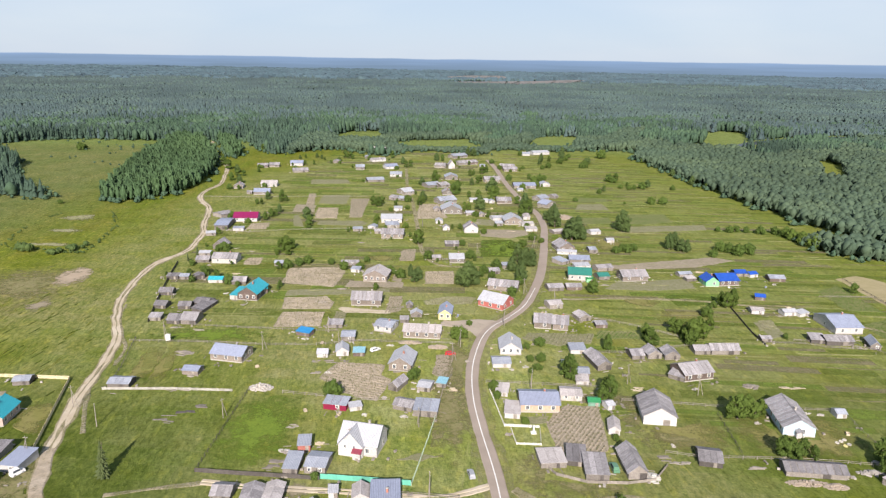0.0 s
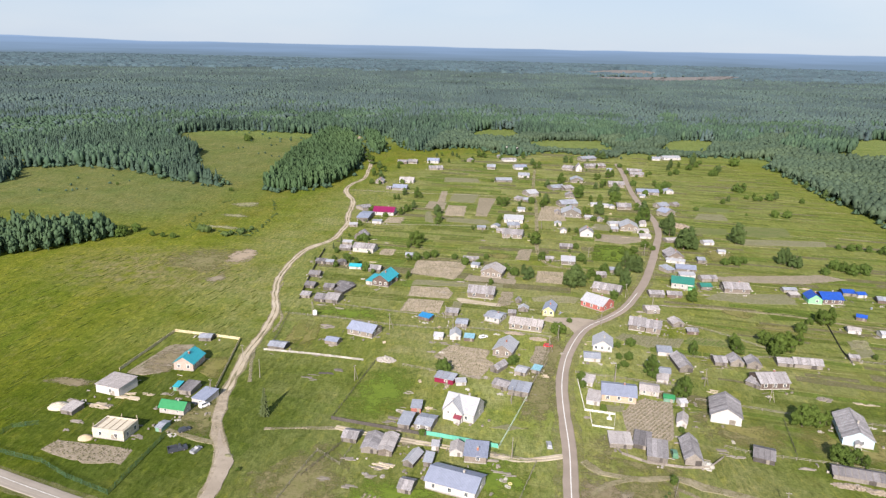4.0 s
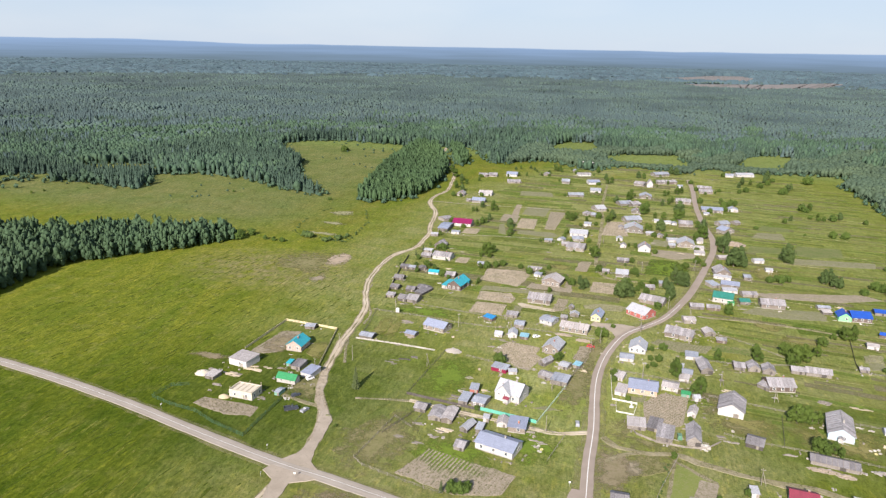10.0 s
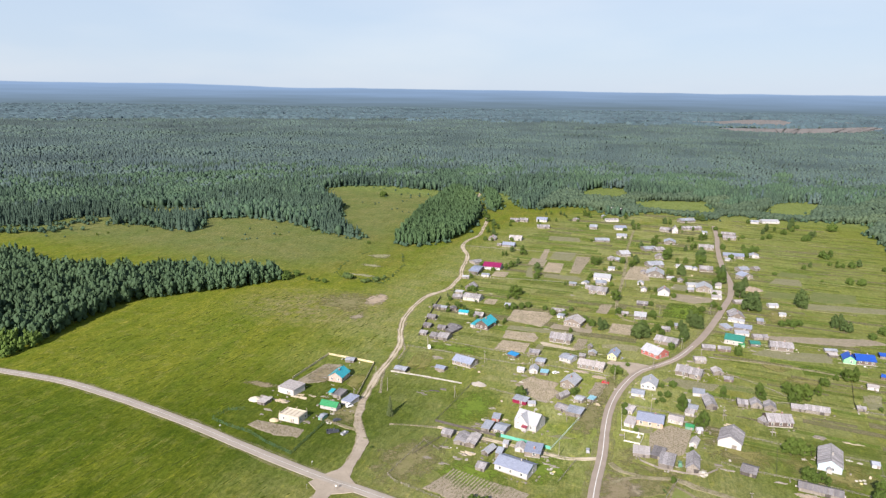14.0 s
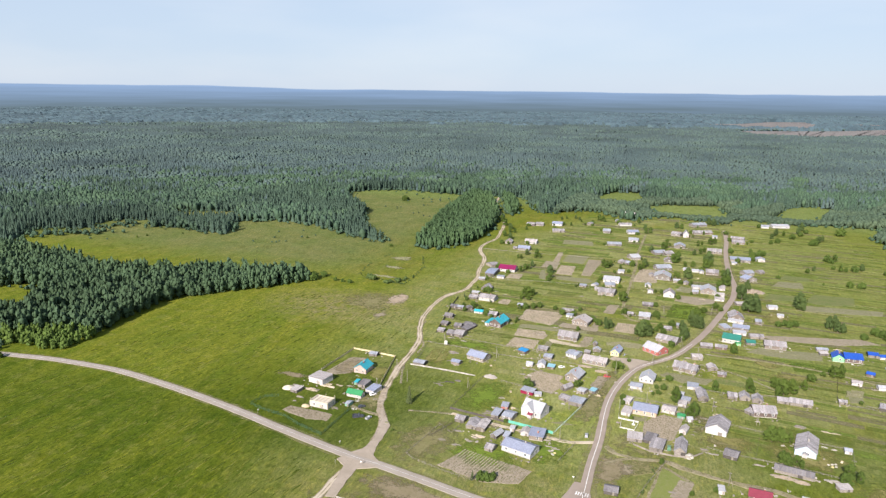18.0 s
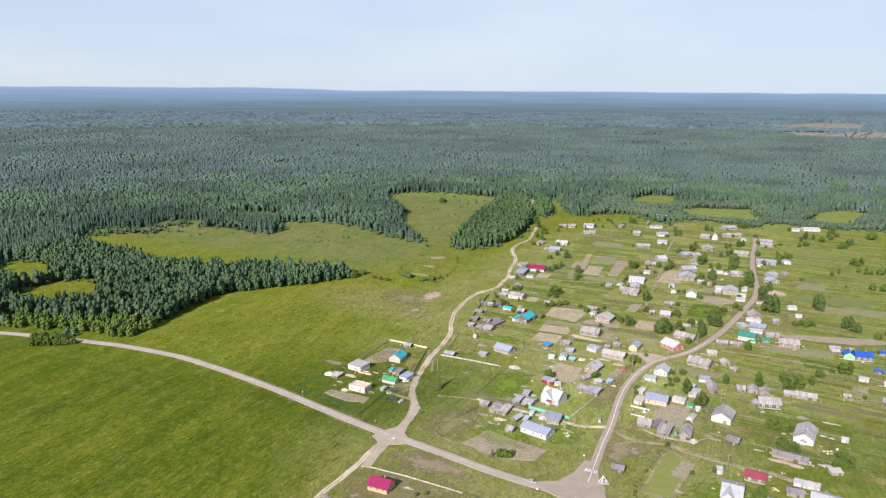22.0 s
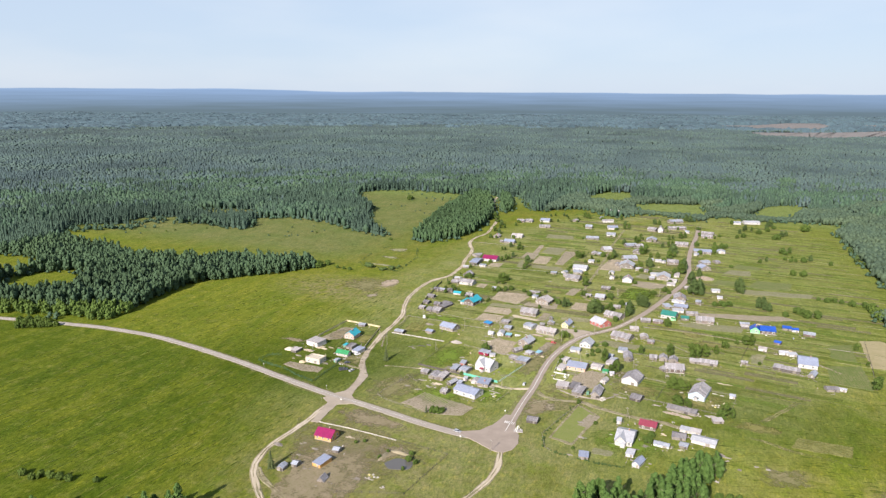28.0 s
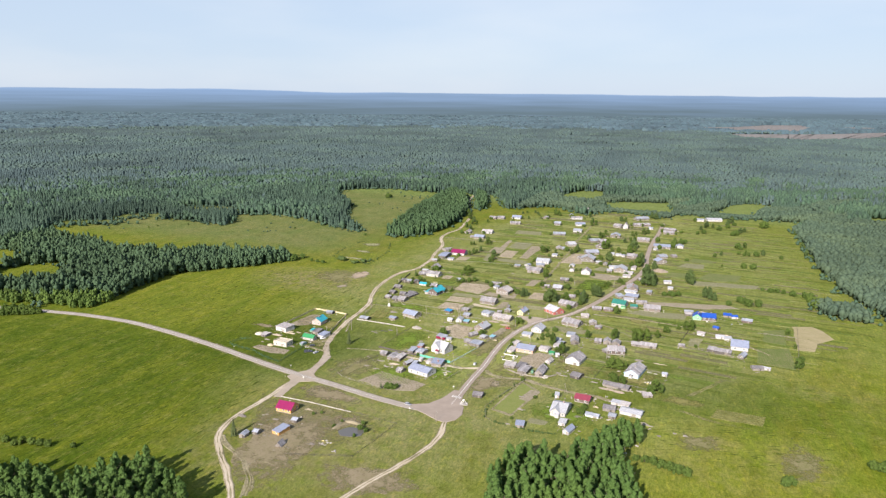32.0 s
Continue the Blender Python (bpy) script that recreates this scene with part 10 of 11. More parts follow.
heap("board_heap", 102.2, 145.7, 4.9, 3.3, 0.4, PLANK, "loose old boards lying in a yard", "boards", 637, 9, 0.22, 4)
heap("board_heap", 123.3, 152.1, 4.2, 1.9, 0.4, PLANK, "loose old boards lying in a yard", "boards", 489, 9, 0.22, 7)
heap("board_heap", 134.2, 135.5, 3.4, 3.5, 0.4, OLDWOOD, "loose old boards lying in a yard", "boards", 766, 9, 0.22, 7)
heap("board_heap", 137.3, 133.5, 3.5, 1.8, 0.4, OLDWOOD, "loose old boards lying in a yard", "boards", 619, 9, 0.22, 4)
heap("board_heap", 91.0, 121.5, 3.8, 2.5, 0.4, OLDWOOD, "loose old boards lying in a yard", "boards", 772, 9, 0.22, 7)
heap("board_heap", 114.5, 147.8, 4.5, 2.9, 0.4, OLDWOOD, "loose old boards lying in a yard", "boards", 289, 9, 0.22, 6)
heap("board_heap", 56.9, 139.7, 3.0, 2.5, 0.4, OLDWOOD, "loose old boards lying in a yard", "boards", 179, 9, 0.22, 6)
heap("scrap_heap", 137.6, 130.3, 3.0, 1.7, 0.6, OLDWOOD, "small heap of pale scrap on grass", "heap", 339, 12, 0.3)
heap("scrap_heap", 143.9, 123.4, 3.2, 1.6, 0.6, OLDWOOD, "small heap of pale scrap on grass", "heap", 949, 12, 0.3)
heap("scrap_heap", 134.4, 106.3, 2.0, 1.9, 0.6, RUBBLE, "small heap of pale scrap on grass", "heap", 215, 12, 0.3)
heap("scrap_heap", 151.8, 130.5, 2.0, 1.6, 0.6, OLDWOOD, "small heap of pale scrap on grass", "heap", 412, 12, 0.3)
heap("scrap_heap", 157.3, 130.0, 2.7, 1.6, 0.6, RUBBLE, "small heap of pale scrap on grass", "heap", 135, 12, 0.3)
heap("scrap_heap", 130.3, 95.3, 1.7, 1.5, 0.6, MATS["greyed_white"], "small heap of pale scrap on grass", "heap", 635, 12, 0.3)
heap("scrap_heap", 105.7, 163.6, 1.9, 2.0, 0.6, RUBBLE, "small heap of pale scrap on grass", "heap", 684, 12, 0.3)
heap("scrap_heap", 100.2, 156.8, 2.2, 1.8, 0.6, RUBBLE, "small heap of pale scrap on grass", "heap", 660, 12, 0.3)
heap("scrap_heap", 116.3, 181.7, 1.7, 1.9, 0.6, RUBBLE, "small heap of pale scrap on grass", "heap", 170, 12, 0.3)
heap("scrap_heap", 61.8, 100.1, 3.1, 1.6, 0.6, OLDWOOD, "small heap of pale scrap on grass", "heap", 116, 12, 0.3)
heap("scrap_heap", -11.9, 28.9, 2.8, 2.4, 0.6, RUBBLE, "small heap of pale scrap on grass", "heap", 595, 12, 0.3)
heap("scrap_heap", -68.2, 36.5, 3.2, 1.4, 0.6, OLDWOOD, "small heap of pale scrap on grass", "heap", 677, 12, 0.3)

# ---- groves at the southern edge ----
def grove(poly, step, kinds, h0, h1, seed):
    r_ = random.Random(seed)
    xs, ys = [p[0] for p in poly], [p[1] for p in poly]
    y = min(ys)
    while y < max(ys):
        x = min(xs)
        while x < max(xs):
            px, py = x + r_.uniform(-0.45, 0.45) * step, y + r_.uniform(-0.45, 0.45) * step
            if inside(poly, [px], [py])[0]:
                place(kinds[r_.randrange(len(kinds))], round(px, 1), round(py, 1), r_.uniform(h0, h1))
            x += step
        y += step


GROVE = leaf_material("grove_leaves", (0.094, 0.166, 0.041), (0.066, 0.126, 0.033), vary=0.5)


def column_template(name, h, r, mat, label, seed, leaves=420):
    """A slender upright tree: trunk with limbs and a crown of leafy masses stacked round it, blunt at the top."""
    r_ = random.Random(seed)
    t = empty_thing(name, 0, 0, 0, label, "tree", "grove trees")
    blobs = []
    for k in range(9):
        u = k / 8
        q = r * (0.62 + 0.5 * math.sin(math.pi * (0.15 + 0.7 * u))) * (1 - 0.4 * u ** 3) * 0.6
        a = k * 2.4 + r_.uniform(-0.4, 0.4)
        off = r * 0.42 * (1 - 0.8 * u)
        blobs.append((math.cos(a) * off, math.sin(a) * off, h * (0.2 + 0.7 * u), q, 1.25))
    part("trunk", trunk_solid(h * 0.8, 0.02 * h + 0.03, seed=seed), BARK, t)
    core_s = [lump(x, y, z, q * 0.86, fl, seed + i) for i, (x, y, z, q, fl) in enumerate(blobs)]
    part("crown", join(blob_cloud(leaves, blobs, 0.42, seed), *core_s), mat, t)
    return t


variants("alder", [column_template("alder_tree", 13, (3.0, 2.6, 3.3, 2.8)[k], GROVE, "tall slender green alder tree in a dense grove", 100 + k) for k in range(4)], 13)
grove([(84, 0), (79, 17), (75, 34), (75, 54), (82, 64), (93, 66), (99, 60), (104, 67), (106, 79), (114, 92), (116, 104), (123, 115), (136, 117), (137, 104), (127, 90), (132, 76), (140, 60), (147, 46), (150, 32)], 4.9, ["alder"], 10.5, 15, 4)
grove([(-176, -88), (-145, -68), (-136, -59), (-125, -58), (-110, -62), (-100, -52), (-100, -44), (-92, -35), (-84, -29), (-72, -33), (-61, -34), (-50, -42), (-40, -46), (-44, -74), (-150, -104)], 5.2, ["alder"], 11, 15.5, 8)

# ---- alder belt along the meadow ----
def small_lump(cx, cy, cz, rad, flat, seed):
    tv, tf = round_tree(2, 5, seed)
    return [(cx + p[0] * rad, cy + p[1] * rad, cz + (p[2] - 0.5) * 2 * rad * flat) for p in tv], [tuple(q) for q in tf.tolist()]


def crown_template(seed, leaves):
    """A tall upright crown: leafy masses stacked round the stem, dark gaps between."""
    r_ = random.Random(seed)
    blobs = []
    for k in range(6):
        z, a = 0.2 + 0.125 * k, k * 2.4 + r_.uniform(-0.3, 0.3)
        q = (0.62, 0.72, 0.74, 0.66, 0.52, 0.36)[k]
        blobs.append((math.cos(a) * 0.3, math.sin(a) * 0.3, z, q, 0.2 / q))
    solids = [small_lump(x, y, z, q * 0.95, fl, seed + i) for i, (x, y, z, q, fl) in enumerate(blobs)]
    v, f = blob_cloud(leaves, blobs, 0.2, seed)
    v = [(x, y, (z - 0.4) * 1.05 + 0.4) for x, y, z in v]
    lv, lf = join(*solids)
    tris = [t for t in f] + [tuple(i + len(v) for i in q) for q in lf]
    return np.array(v + lv), np.array(tris)


ALDER = leaf_material("alder_leaves", (0.058, 0.100, 0.050), (0.049, 0.087, 0.046))
YOUNG = leaf_material("young_birch_leaves", (0.128, 0.198, 0.046), (0.104, 0.168, 0.040), vary=0.5)
bx_, by_ = scatter(-660, -285, 120, 430, 5.8)
keep_ = is_wood(bx_, by_)
bx_, by_ = bx_[keep_], by_[keep_]
young_ = inside([(-470, 112), (-404, 122), (-356, 134), (-338, 150), (-350, 176), (-385, 166), (-425, 146), (-475, 134)], bx_, by_)
pick_ = rng.integers(0, 3, bx_.size)
for k in range(3):
    q_ = (pick_ == k) & ~young_
    stand("alder_belt", bx_[q_], by_[q_], crown_template(200 + 10 * k, 34), 4.6, 15.5, ALDER, "dense dark green belt of tall alder and birch trees")
    q_ = (pick_ == k) & young_
    stand("young_birches", bx_[q_], by_[q_], crown_template(300 + 10 * k, 34), 3.0, 9.0, YOUNG, "fresh green young birches beside the road")

# shrubs that straggle out of the wood's edge
ex_, ey_ = scatter(-760, 300, 130, 980, 4.0)
open_ = ~is_wood(ex_, ey_)
near_ = np.zeros(ex_.shape, bool)
for a in range(8):
    near_ |= is_wood(ex_ + 9 * math.cos(a * 0.785), ey_ + 9 * math.sin(a * 0.785))
k_ = open_ & near_ & ~((ex_ > -375) & (ex_ < -285) & (ey_ < 372)) & (rng.uniform(0, 1, ex_.size) < 0.22) & (np.abs(ey_ - np.interp(ex_, [-560, -348, -90], [70, 131, 106])) > 8)
stand("edge_shrubs", ex_[k_], ey_[k_], leafy(round_tree(2, 5, 9), 8, 0.5, 3), 2.3, 4.2, BIRCH, "straggling green shrubs along the wood's edge")
k_ = (density(ex_, ey_, 160, 12) > 0.72) & open_ & (ex_ < -330) & (ey_ > 400) & (rng.uniform(0, 1, ex_.size) < 0.05)
stand("meadow_shrubs", ex_[k_], ey_[k_], leafy(round_tree(2, 5, 9), 8, 0.5, 3), 1.4, 2.4, BIRCH, "small scattered shrubs in the meadow")

# thickets that reach into the far western meadow
def thicket(line, wide, n, r, h, seed, label, mat=BIRCH):
    q_ = np.random.default_rng(seed)
    t_ = q_.uniform(0, len(line) - 1.001, n)
    i_ = t_.astype(int)
    p_ = np.array(line, float)
    xy = p_[i_] + (p_[i_ + 1] - p_[i_]) * (t_ - i_)[:, None] + q_.normal(0, wide, (n, 2))
    stand("meadow_thicket", xy[:, 0], xy[:, 1], leafy(round_tree(3, 5, 9), 8, 0.5, seed), r, h, mat, label)


thicket([(-745, 392), (-704, 402), (-678, 425), (-640, 446)], 7.0, 70, 2.6, 5.0, 3, "loose green shrubs straggling into the meadow")
thicket([(-575, 186), (-556, 196), (-545, 222)], 4.0, 40, 2.4, 4.5, 6, "low shrubs between two forest glades")
thicket([(-664, 466), (-662, 500)], 8.0, 30, 2.4, 4.5, 4, "loose green shrubs straggling into the meadow")
thicket([(-612, 514), (-568, 515), (-520, 528)], 9.0, 55, 3.2, 10.0, 5, "tongue of green birches reaching into the meadow")

thicket([(47.8, 164.8), (44.8, 135.7), (42.0, 116.5), (46.3, 102.1), (54.9, 98.4), (66.6, 97.8), (78.0, 97.2), (90.4, 99.7)], 0.5, 70, 0.65, 0.9, 41, "low overgrown hedge round a vegetable garden", VILLAGE_WILLOW)
patch("mown_strip", [(168.3, 160.8), (171.5, 175.0), (198.6, 176.2), (197.7, 162.7)], PALE_MOWN, 0.03, "pale mown rectangle in the pasture", "meadow", 0.8)
for k, line in enumerate(([(-280, 487), (-277, 501)], [(-279, 458), (-272, 432), (-265, 411)], [(-246, 511), (-232, 486), (-221, 460)], [(-221, 458), (-214, 425), (-210, 399)], [(-262, 408), (-240, 404), (-222, 398), (-211, 399)])):
    thicket(line, 0.8, (8, 18, 20, 22, 26)[k], 0.7, 1.1, 30 + k, "low green weeds along an old ditch round a meadow plot", VILLAGE_WILLOW)
thicket([(-252, 402), (-241, 399)], 1.6, 9, 2.4, 5.2, 36, "dense green bushes at the corner of a meadow plot", VILLAGE_WILLOW)
thicket([(-229, 393), (-222, 398), (-215, 411)], 1.4, 16, 2.0, 3.6, 37, "dense green bushes along a meadow ditch", VILLAGE_WILLOW)

# ---- narrow strips of hay, fallow and crops ----
def strip_field(poly, turn, gap, seed, share):
    """Long strips side by side over a piece of land, each cut, sown or left in its own way."""
    r_ = random.Random(seed)
    c, s = math.cos(radians(turn)), math.sin(radians(turn))
    us, vs = [x * c + y * s for x, y in poly], [-x * s + y * c for x, y in poly]
    made = {k: ([], []) for k in share}
    v = min(vs)
    while v < max(vs):
        h = gap * r_.uniform(0.45, 1.5)
        u = min(us) + r_.uniform(0, 20)
        while u < max(us):
            w = r_.uniform(16, 62)
            kind = r_.choice(list(share) + [None] * 4)
            mx, my = (u + w / 2) * c - (v + h / 2) * s, (u + w / 2) * s + (v + h / 2) * c
            if kind and inside(poly, [mx], [my])[0]:
                vv, ff = made[kind]
                n, k = max(3, int(w / 3)), len(vv)
                for i in range(n + 1):
                    uu = u + (w - 0.8) * i / n
                    for edge in (v + 0.3, v + h - 0.5):
                        e = edge + 0.55 * noise.noise((uu * 0.12, edge, 2.0)) + 0.02 * (uu - u) * math.sin(seed + v)
                        vv.append((uu * c - e * s, uu * s + e * c, 0.016 + 0.004 * r_.random()))
                ff += [(k + 2 * i, k + 2 * i + 2, k + 2 * i + 3, k + 2 * i + 1) for i in range(n)]
            u += w
        v += h
    for kind, (vv, ff) in made.items():
        if vv:
            mat, label = STRIPS[kind]
            tagged(mesh_object("field_strips", vv, ff, mat), label, "field", "", "stuff")


PALE_STRIP = earth_material("mown_pale_strip", (0.218, 0.222, 0.070), (0.19, 0.205, 0.055), 0.3, worn=0.5, green=(0.15, 0.175, 0.04))
FRESH_STRIP = earth_material("fresh_green_strip", (0.138, 0.186, 0.034), (0.118, 0.166, 0.030), 0.4, worn=0.42, green=(0.085, 0.135, 0.022))
BROWN_STRIP = earth_material("tilled_brown_strip", (0.20, 0.175, 0.105), (0.165, 0.15, 0.08), 0.5, worn=0.44, green=(0.11, 0.13, 0.04))
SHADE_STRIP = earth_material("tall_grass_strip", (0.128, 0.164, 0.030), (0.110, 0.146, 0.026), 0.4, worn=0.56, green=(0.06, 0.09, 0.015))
STRIPS = {"pale": (PALE_STRIP, "pale mown strips of a hay meadow"), "fresh": (FRESH_STRIP, "fresh green strips of a meadow"), "brown": (BROWN_STRIP, "brownish tilled strips of garden land"), "tall": (SHADE_STRIP, "strips of tall dark grass in a meadow")}
strip_field([(74, 300), (230, 300), (280, 430), (236, 600), (205, 860), (70, 870), (75, 560)], -3, 5.0, 5, ["pale", "fresh", "tall", "brown"])
strip_field([(-135, 300), (30, 300), (52, 420), (60, 600), (40, 870), (-120, 870), (-150, 560), (-148, 420)], 0, 8.5, 6, ["pale", "fresh", "brown", "fresh", "tall"])
strip_field([(40, 215), (170, 200), (215, 300), (70, 310)], -5, 5.5, 7, ["pale", "fresh", "tall", "brown"])

# ---- road paint ----
ribbon("centre_line", HIGHWAY[1:-2], 0.17, PAINT_LINE, 0.246, "thin worn white centre line on asphalt", "road marking", step=3)
centre = ribbon("centre_line", MAIN_ROAD[10:], 0.25, PAINT_LINE, 0.235, "worn white centre line on asphalt", "road marking")
for k in range(6):
    bx = 16.6 + k * 1.05
    ob = mesh_object("crossing_stripe", *box(bx, bx + 0.5, 119.5, 122.5, 0.2, 0.235), PAINT_LINE)
    tagged(ob, "worn white zebra crossing stripe", "road marking", "crossing stripes", "structure")
for side in (-0.75, 0.75):
    ribbon("yard_lane", [(-66, 171.5), (-52, 169.5), (-30, 168.5), (-12, 166.8), (0, 166), (8, 169), (14, 172)], 0.75, SAND, 0.132, "pale sandy lane between fenced yards", "road", 0.5, shift=side, step=2)
ribbon("yard_lane", [(-90, 165), (-78, 168), (-66, 171)], 1.6, FAINTRUT, 0.134, "faint sandy lane off the track", "road", 0.8)
for loop in ([(-132.1, 259.1), (-127.6, 243.6), (-124.5, 228.7), (-118.7, 213.5), (-110.9, 195.9)], [(-148.3, 312.6), (-142.0, 290.2), (-132.9, 274.3), (-126.6, 261.6), (-123.7, 245.4)]):
    ribbon("wheel_rut", loop, 0.9, FAINTRUT, 0.15, "sandy wheel rut beside the track", "road", 0.6, step=2)
ribbon("building_lane", [(-100, 152), (-112, 153.5), (-122, 156)], 2.2, TRACK, 0.134, "sandy drive to a building plot", "road", 0.6)
GARDEN_LANE = [(-40, 739), (-33, 630), (-25, 561), (-19, 490), (-15, 437), (-12, 411), (-5, 390), (5, 383), (19, 384)]
for side in (-0.7, 0.7):
    ribbon("garden_lane", GARDEN_LANE, 0.75, TRACK, 0.136, "grassy garden lane with ruts", "road", 0.5, shift=side, step=3)
ribbon("pond_lane", [(-70.4, 10.1), (-55.2, 1.9), (-43.7, -3.5), (-35.2, -14.8), (-28.0, -28.0)], 0.9, TRACK, 0.138, "narrow sandy rut winding off the track", "road", 0.9, step=2)
ribbon("pond_lane", [(-32.7, 3.6), (-42.7, 2.4), (-42.6, -4.7), (-33.4, -11.5), (-26.7, -21.6)], 0.8, TRACK, 0.139, "narrow sandy rut winding off the track", "road", 0.8, step=2)
ribbon("meadow_lane", [(20.6, 170.3), (26.8, 165.4), (34.8, 163.9), (43.9, 165.9), (51.0, 166.9), (57.8, 164.7), (67.5, 162.5), (78.1, 160.8), (87.4, 160.2), (99.1, 161.1), (118.0, 156.0)], 3.0, TRACK, 0.140, "worn sandy lane behind the yards", "road", 1.4)
ribbon("meadow_lane", [(23.6, 152.3), (28.4, 158.5), (36.1, 163.3)], 2.4, TRACK, 0.141, "worn sandy lane behind the yards", "road", 1.0)
patch("bare_ground", [(28.0, 153.7), (32.3, 157.3), (38.1, 156.0), (39.3, 150.8), (36.3, 144.4), (30.3, 142.6), (27.6, 147.2)], TRAMPLED, 0.02, "bare trampled ground with pale scars", "ground", 2.0)
ribbon("field_lane", [(62, 330), (90, 333), (130, 330), (165, 318), (200, 290)], 2.0, TRACK, 0.142, "pale lane between gardens and meadow", "road", 0.8)

LAWN = earth_material("fresh_lawn", (0.140, 0.192, 0.028), (0.112, 0.166, 0.024), 0.6, worn=0.56, green=(0.085, 0.130, 0.018), feather=True)
for lawn in ([(-70, 174), (-68, 228), (-44, 224), (-44, 198), (-50, 176)], [(-12, 170), (7, 168), (4, 140), (-14, 136), (-22, 146)], [(-58, 148), (-30, 150), (-12, 132), (-28, 118), (-56, 134)], [(-125, 282), (-92, 286), (-70, 280), (-72, 268), (-122, 270)], [(18, 398), (28, 450), (50, 446), (56, 424), (46, 400)], [(60, 120), (72, 146), (112, 140), (112, 118), (76, 108)]):
    patch("lawn", lawn, LAWN, 0.012, "fresh green grass beside the yards", "lawn", 3.0)
BARE_PLACES = [
    [(-160, 191), (-163, 212), (-158, 222), (-146, 216), (-144, 193)],
    [(-136, 200), (-139, 217), (-130, 215), (-123, 192)],
    [(-192, 181), (-170, 183), (-164, 177), (-188, 175)],
    [(-79.5, 44), (-84, 68), (-57, 69.5), (-31, 67), (-29, 50), (-22, 30), (-24, 12), (-12, -14), (-34, -26), (-60, 4), (-62, 23)],
    [(-12, 16), (6, 18), (16, 25), (28, 24), (37, 32), (47, 15), (14, -6), (-4, 0)],
    [(-82, 99), (-66, 98.5), (-31, 90), (-28, 81), (-54, 80), (-76, 85)],
]
BARE_PLACES += [
    [(-36, 48), (-33, 70), (-18, 70), (-12, 61), (-22, 57), (-24, 48)],
    [(153, 136), (163, 131), (176, 141), (180, 129), (168, 110), (152, 118)],
    [(204, 131), (214, 149), (225, 141), (230, 123), (221, 101), (205, 102)],
    [(6, 214), (9, 250), (14, 282), (10, 290), (2, 262), (0, 222)],
    [(22, 128), (33, 134), (38, 146), (30, 158), (21, 170), (19, 150)],
    [(-128, 176), (-116, 186), (-112, 166), (-98, 160), (-104, 150), (-128, 158)],
]
for k_, bare in enumerate(BARE_PLACES):
    patch("bare_ground", bare, WORN if k_ in (7, 8, 9, 11) else HAY if k_ == 1 else BARE, 0.02, "bare brown trodden ground with thin grass", "ground", 2.5)
for strip in ([(-118, 263), (-113.5, 264.5), (-107.5, 243), (-112, 241)], [(-110, 265), (-107, 265.5), (-101.5, 244), (-104.5, 243)]):
    patch("garden_strip", strip, PALE_STRIP, 0.03, "pale dry strip of an old garden", "garden plot", 0.8)
for side in (-0.8, 0.8):
    ribbon("wheel_rut", [(110.5, 161.5), (132.8, 166.5), (155.7, 161.6), (170.3, 156.5), (197.1, 155.2), (222.5, 154.6), (252.4, 153.8)], 0.6, WORN, 0.13, "faint wheel rut across the pasture", "road", 0.5, shift=side, step=3)
    ribbon("wheel_rut", [(132.8, 166.5), (149.2, 181.8), (169.1, 219.7), (183.6, 248.3)], 0.6, WORN, 0.132, "faint wheel rut across the pasture", "road", 0.5, shift=side, step=3)
    ribbon("wheel_rut", [(-79, 17), (-70, 10), (-58, 4.5), (-48, -1), (-40, -8), (-33, -15), (-27, -26)], 0.8, TRACK, 0.16, "pale sandy wheel rut of the track", "road", 0.6, shift=side, step=2)


def furrows(poly, turn, n, wide, seed, mat, label, lengths=(9, 46)):
    """Thin lines of hay, furrow and uncut grass that run along the strips."""
    r_ = random.Random(seed)
    c, s = math.cos(radians(turn)), math.sin(radians(turn))
    xs, ys = [p[0] for p in poly], [p[1] for p in poly]
    vv, ff = [], []
    while n:
        x, y = r_.uniform(min(xs), max(xs)), r_.uniform(min(ys), max(ys))
        if not inside(poly, [x], [y])[0]:
            continue
        n -= 1
        long_, w, bend = r_.uniform(*lengths), wide * r_.uniform(0.5, 1.5), r_.uniform(-0.02, 0.02)
        k, m = len(vv), max(3, int(long_ / 3))
        for i in range(m + 1):
            u = long_ * (i / m - 0.5)
            e = bend * u + 0.5 * noise.noise((u * 0.15, y, x))
            half = w * 0.5 * (1 - (2 * i / m - 1) ** 4) + 0.05
            for side, z in ((-half, 0.012), (0, 0.04 + 0.1 * w), (half, 0.012)):
                vv.append((x + u * c - (e + side) * s, y + u * s + (e + side) * c, z))
        for i in range(m):
            a = k + 3 * i
            ff += [(a, a + 3, a + 4, a + 1), (a + 1, a + 4, a + 5, a + 2)]
    tagged(mesh_object("field_lines", vv, ff, mat), label, "field", "", "stuff")


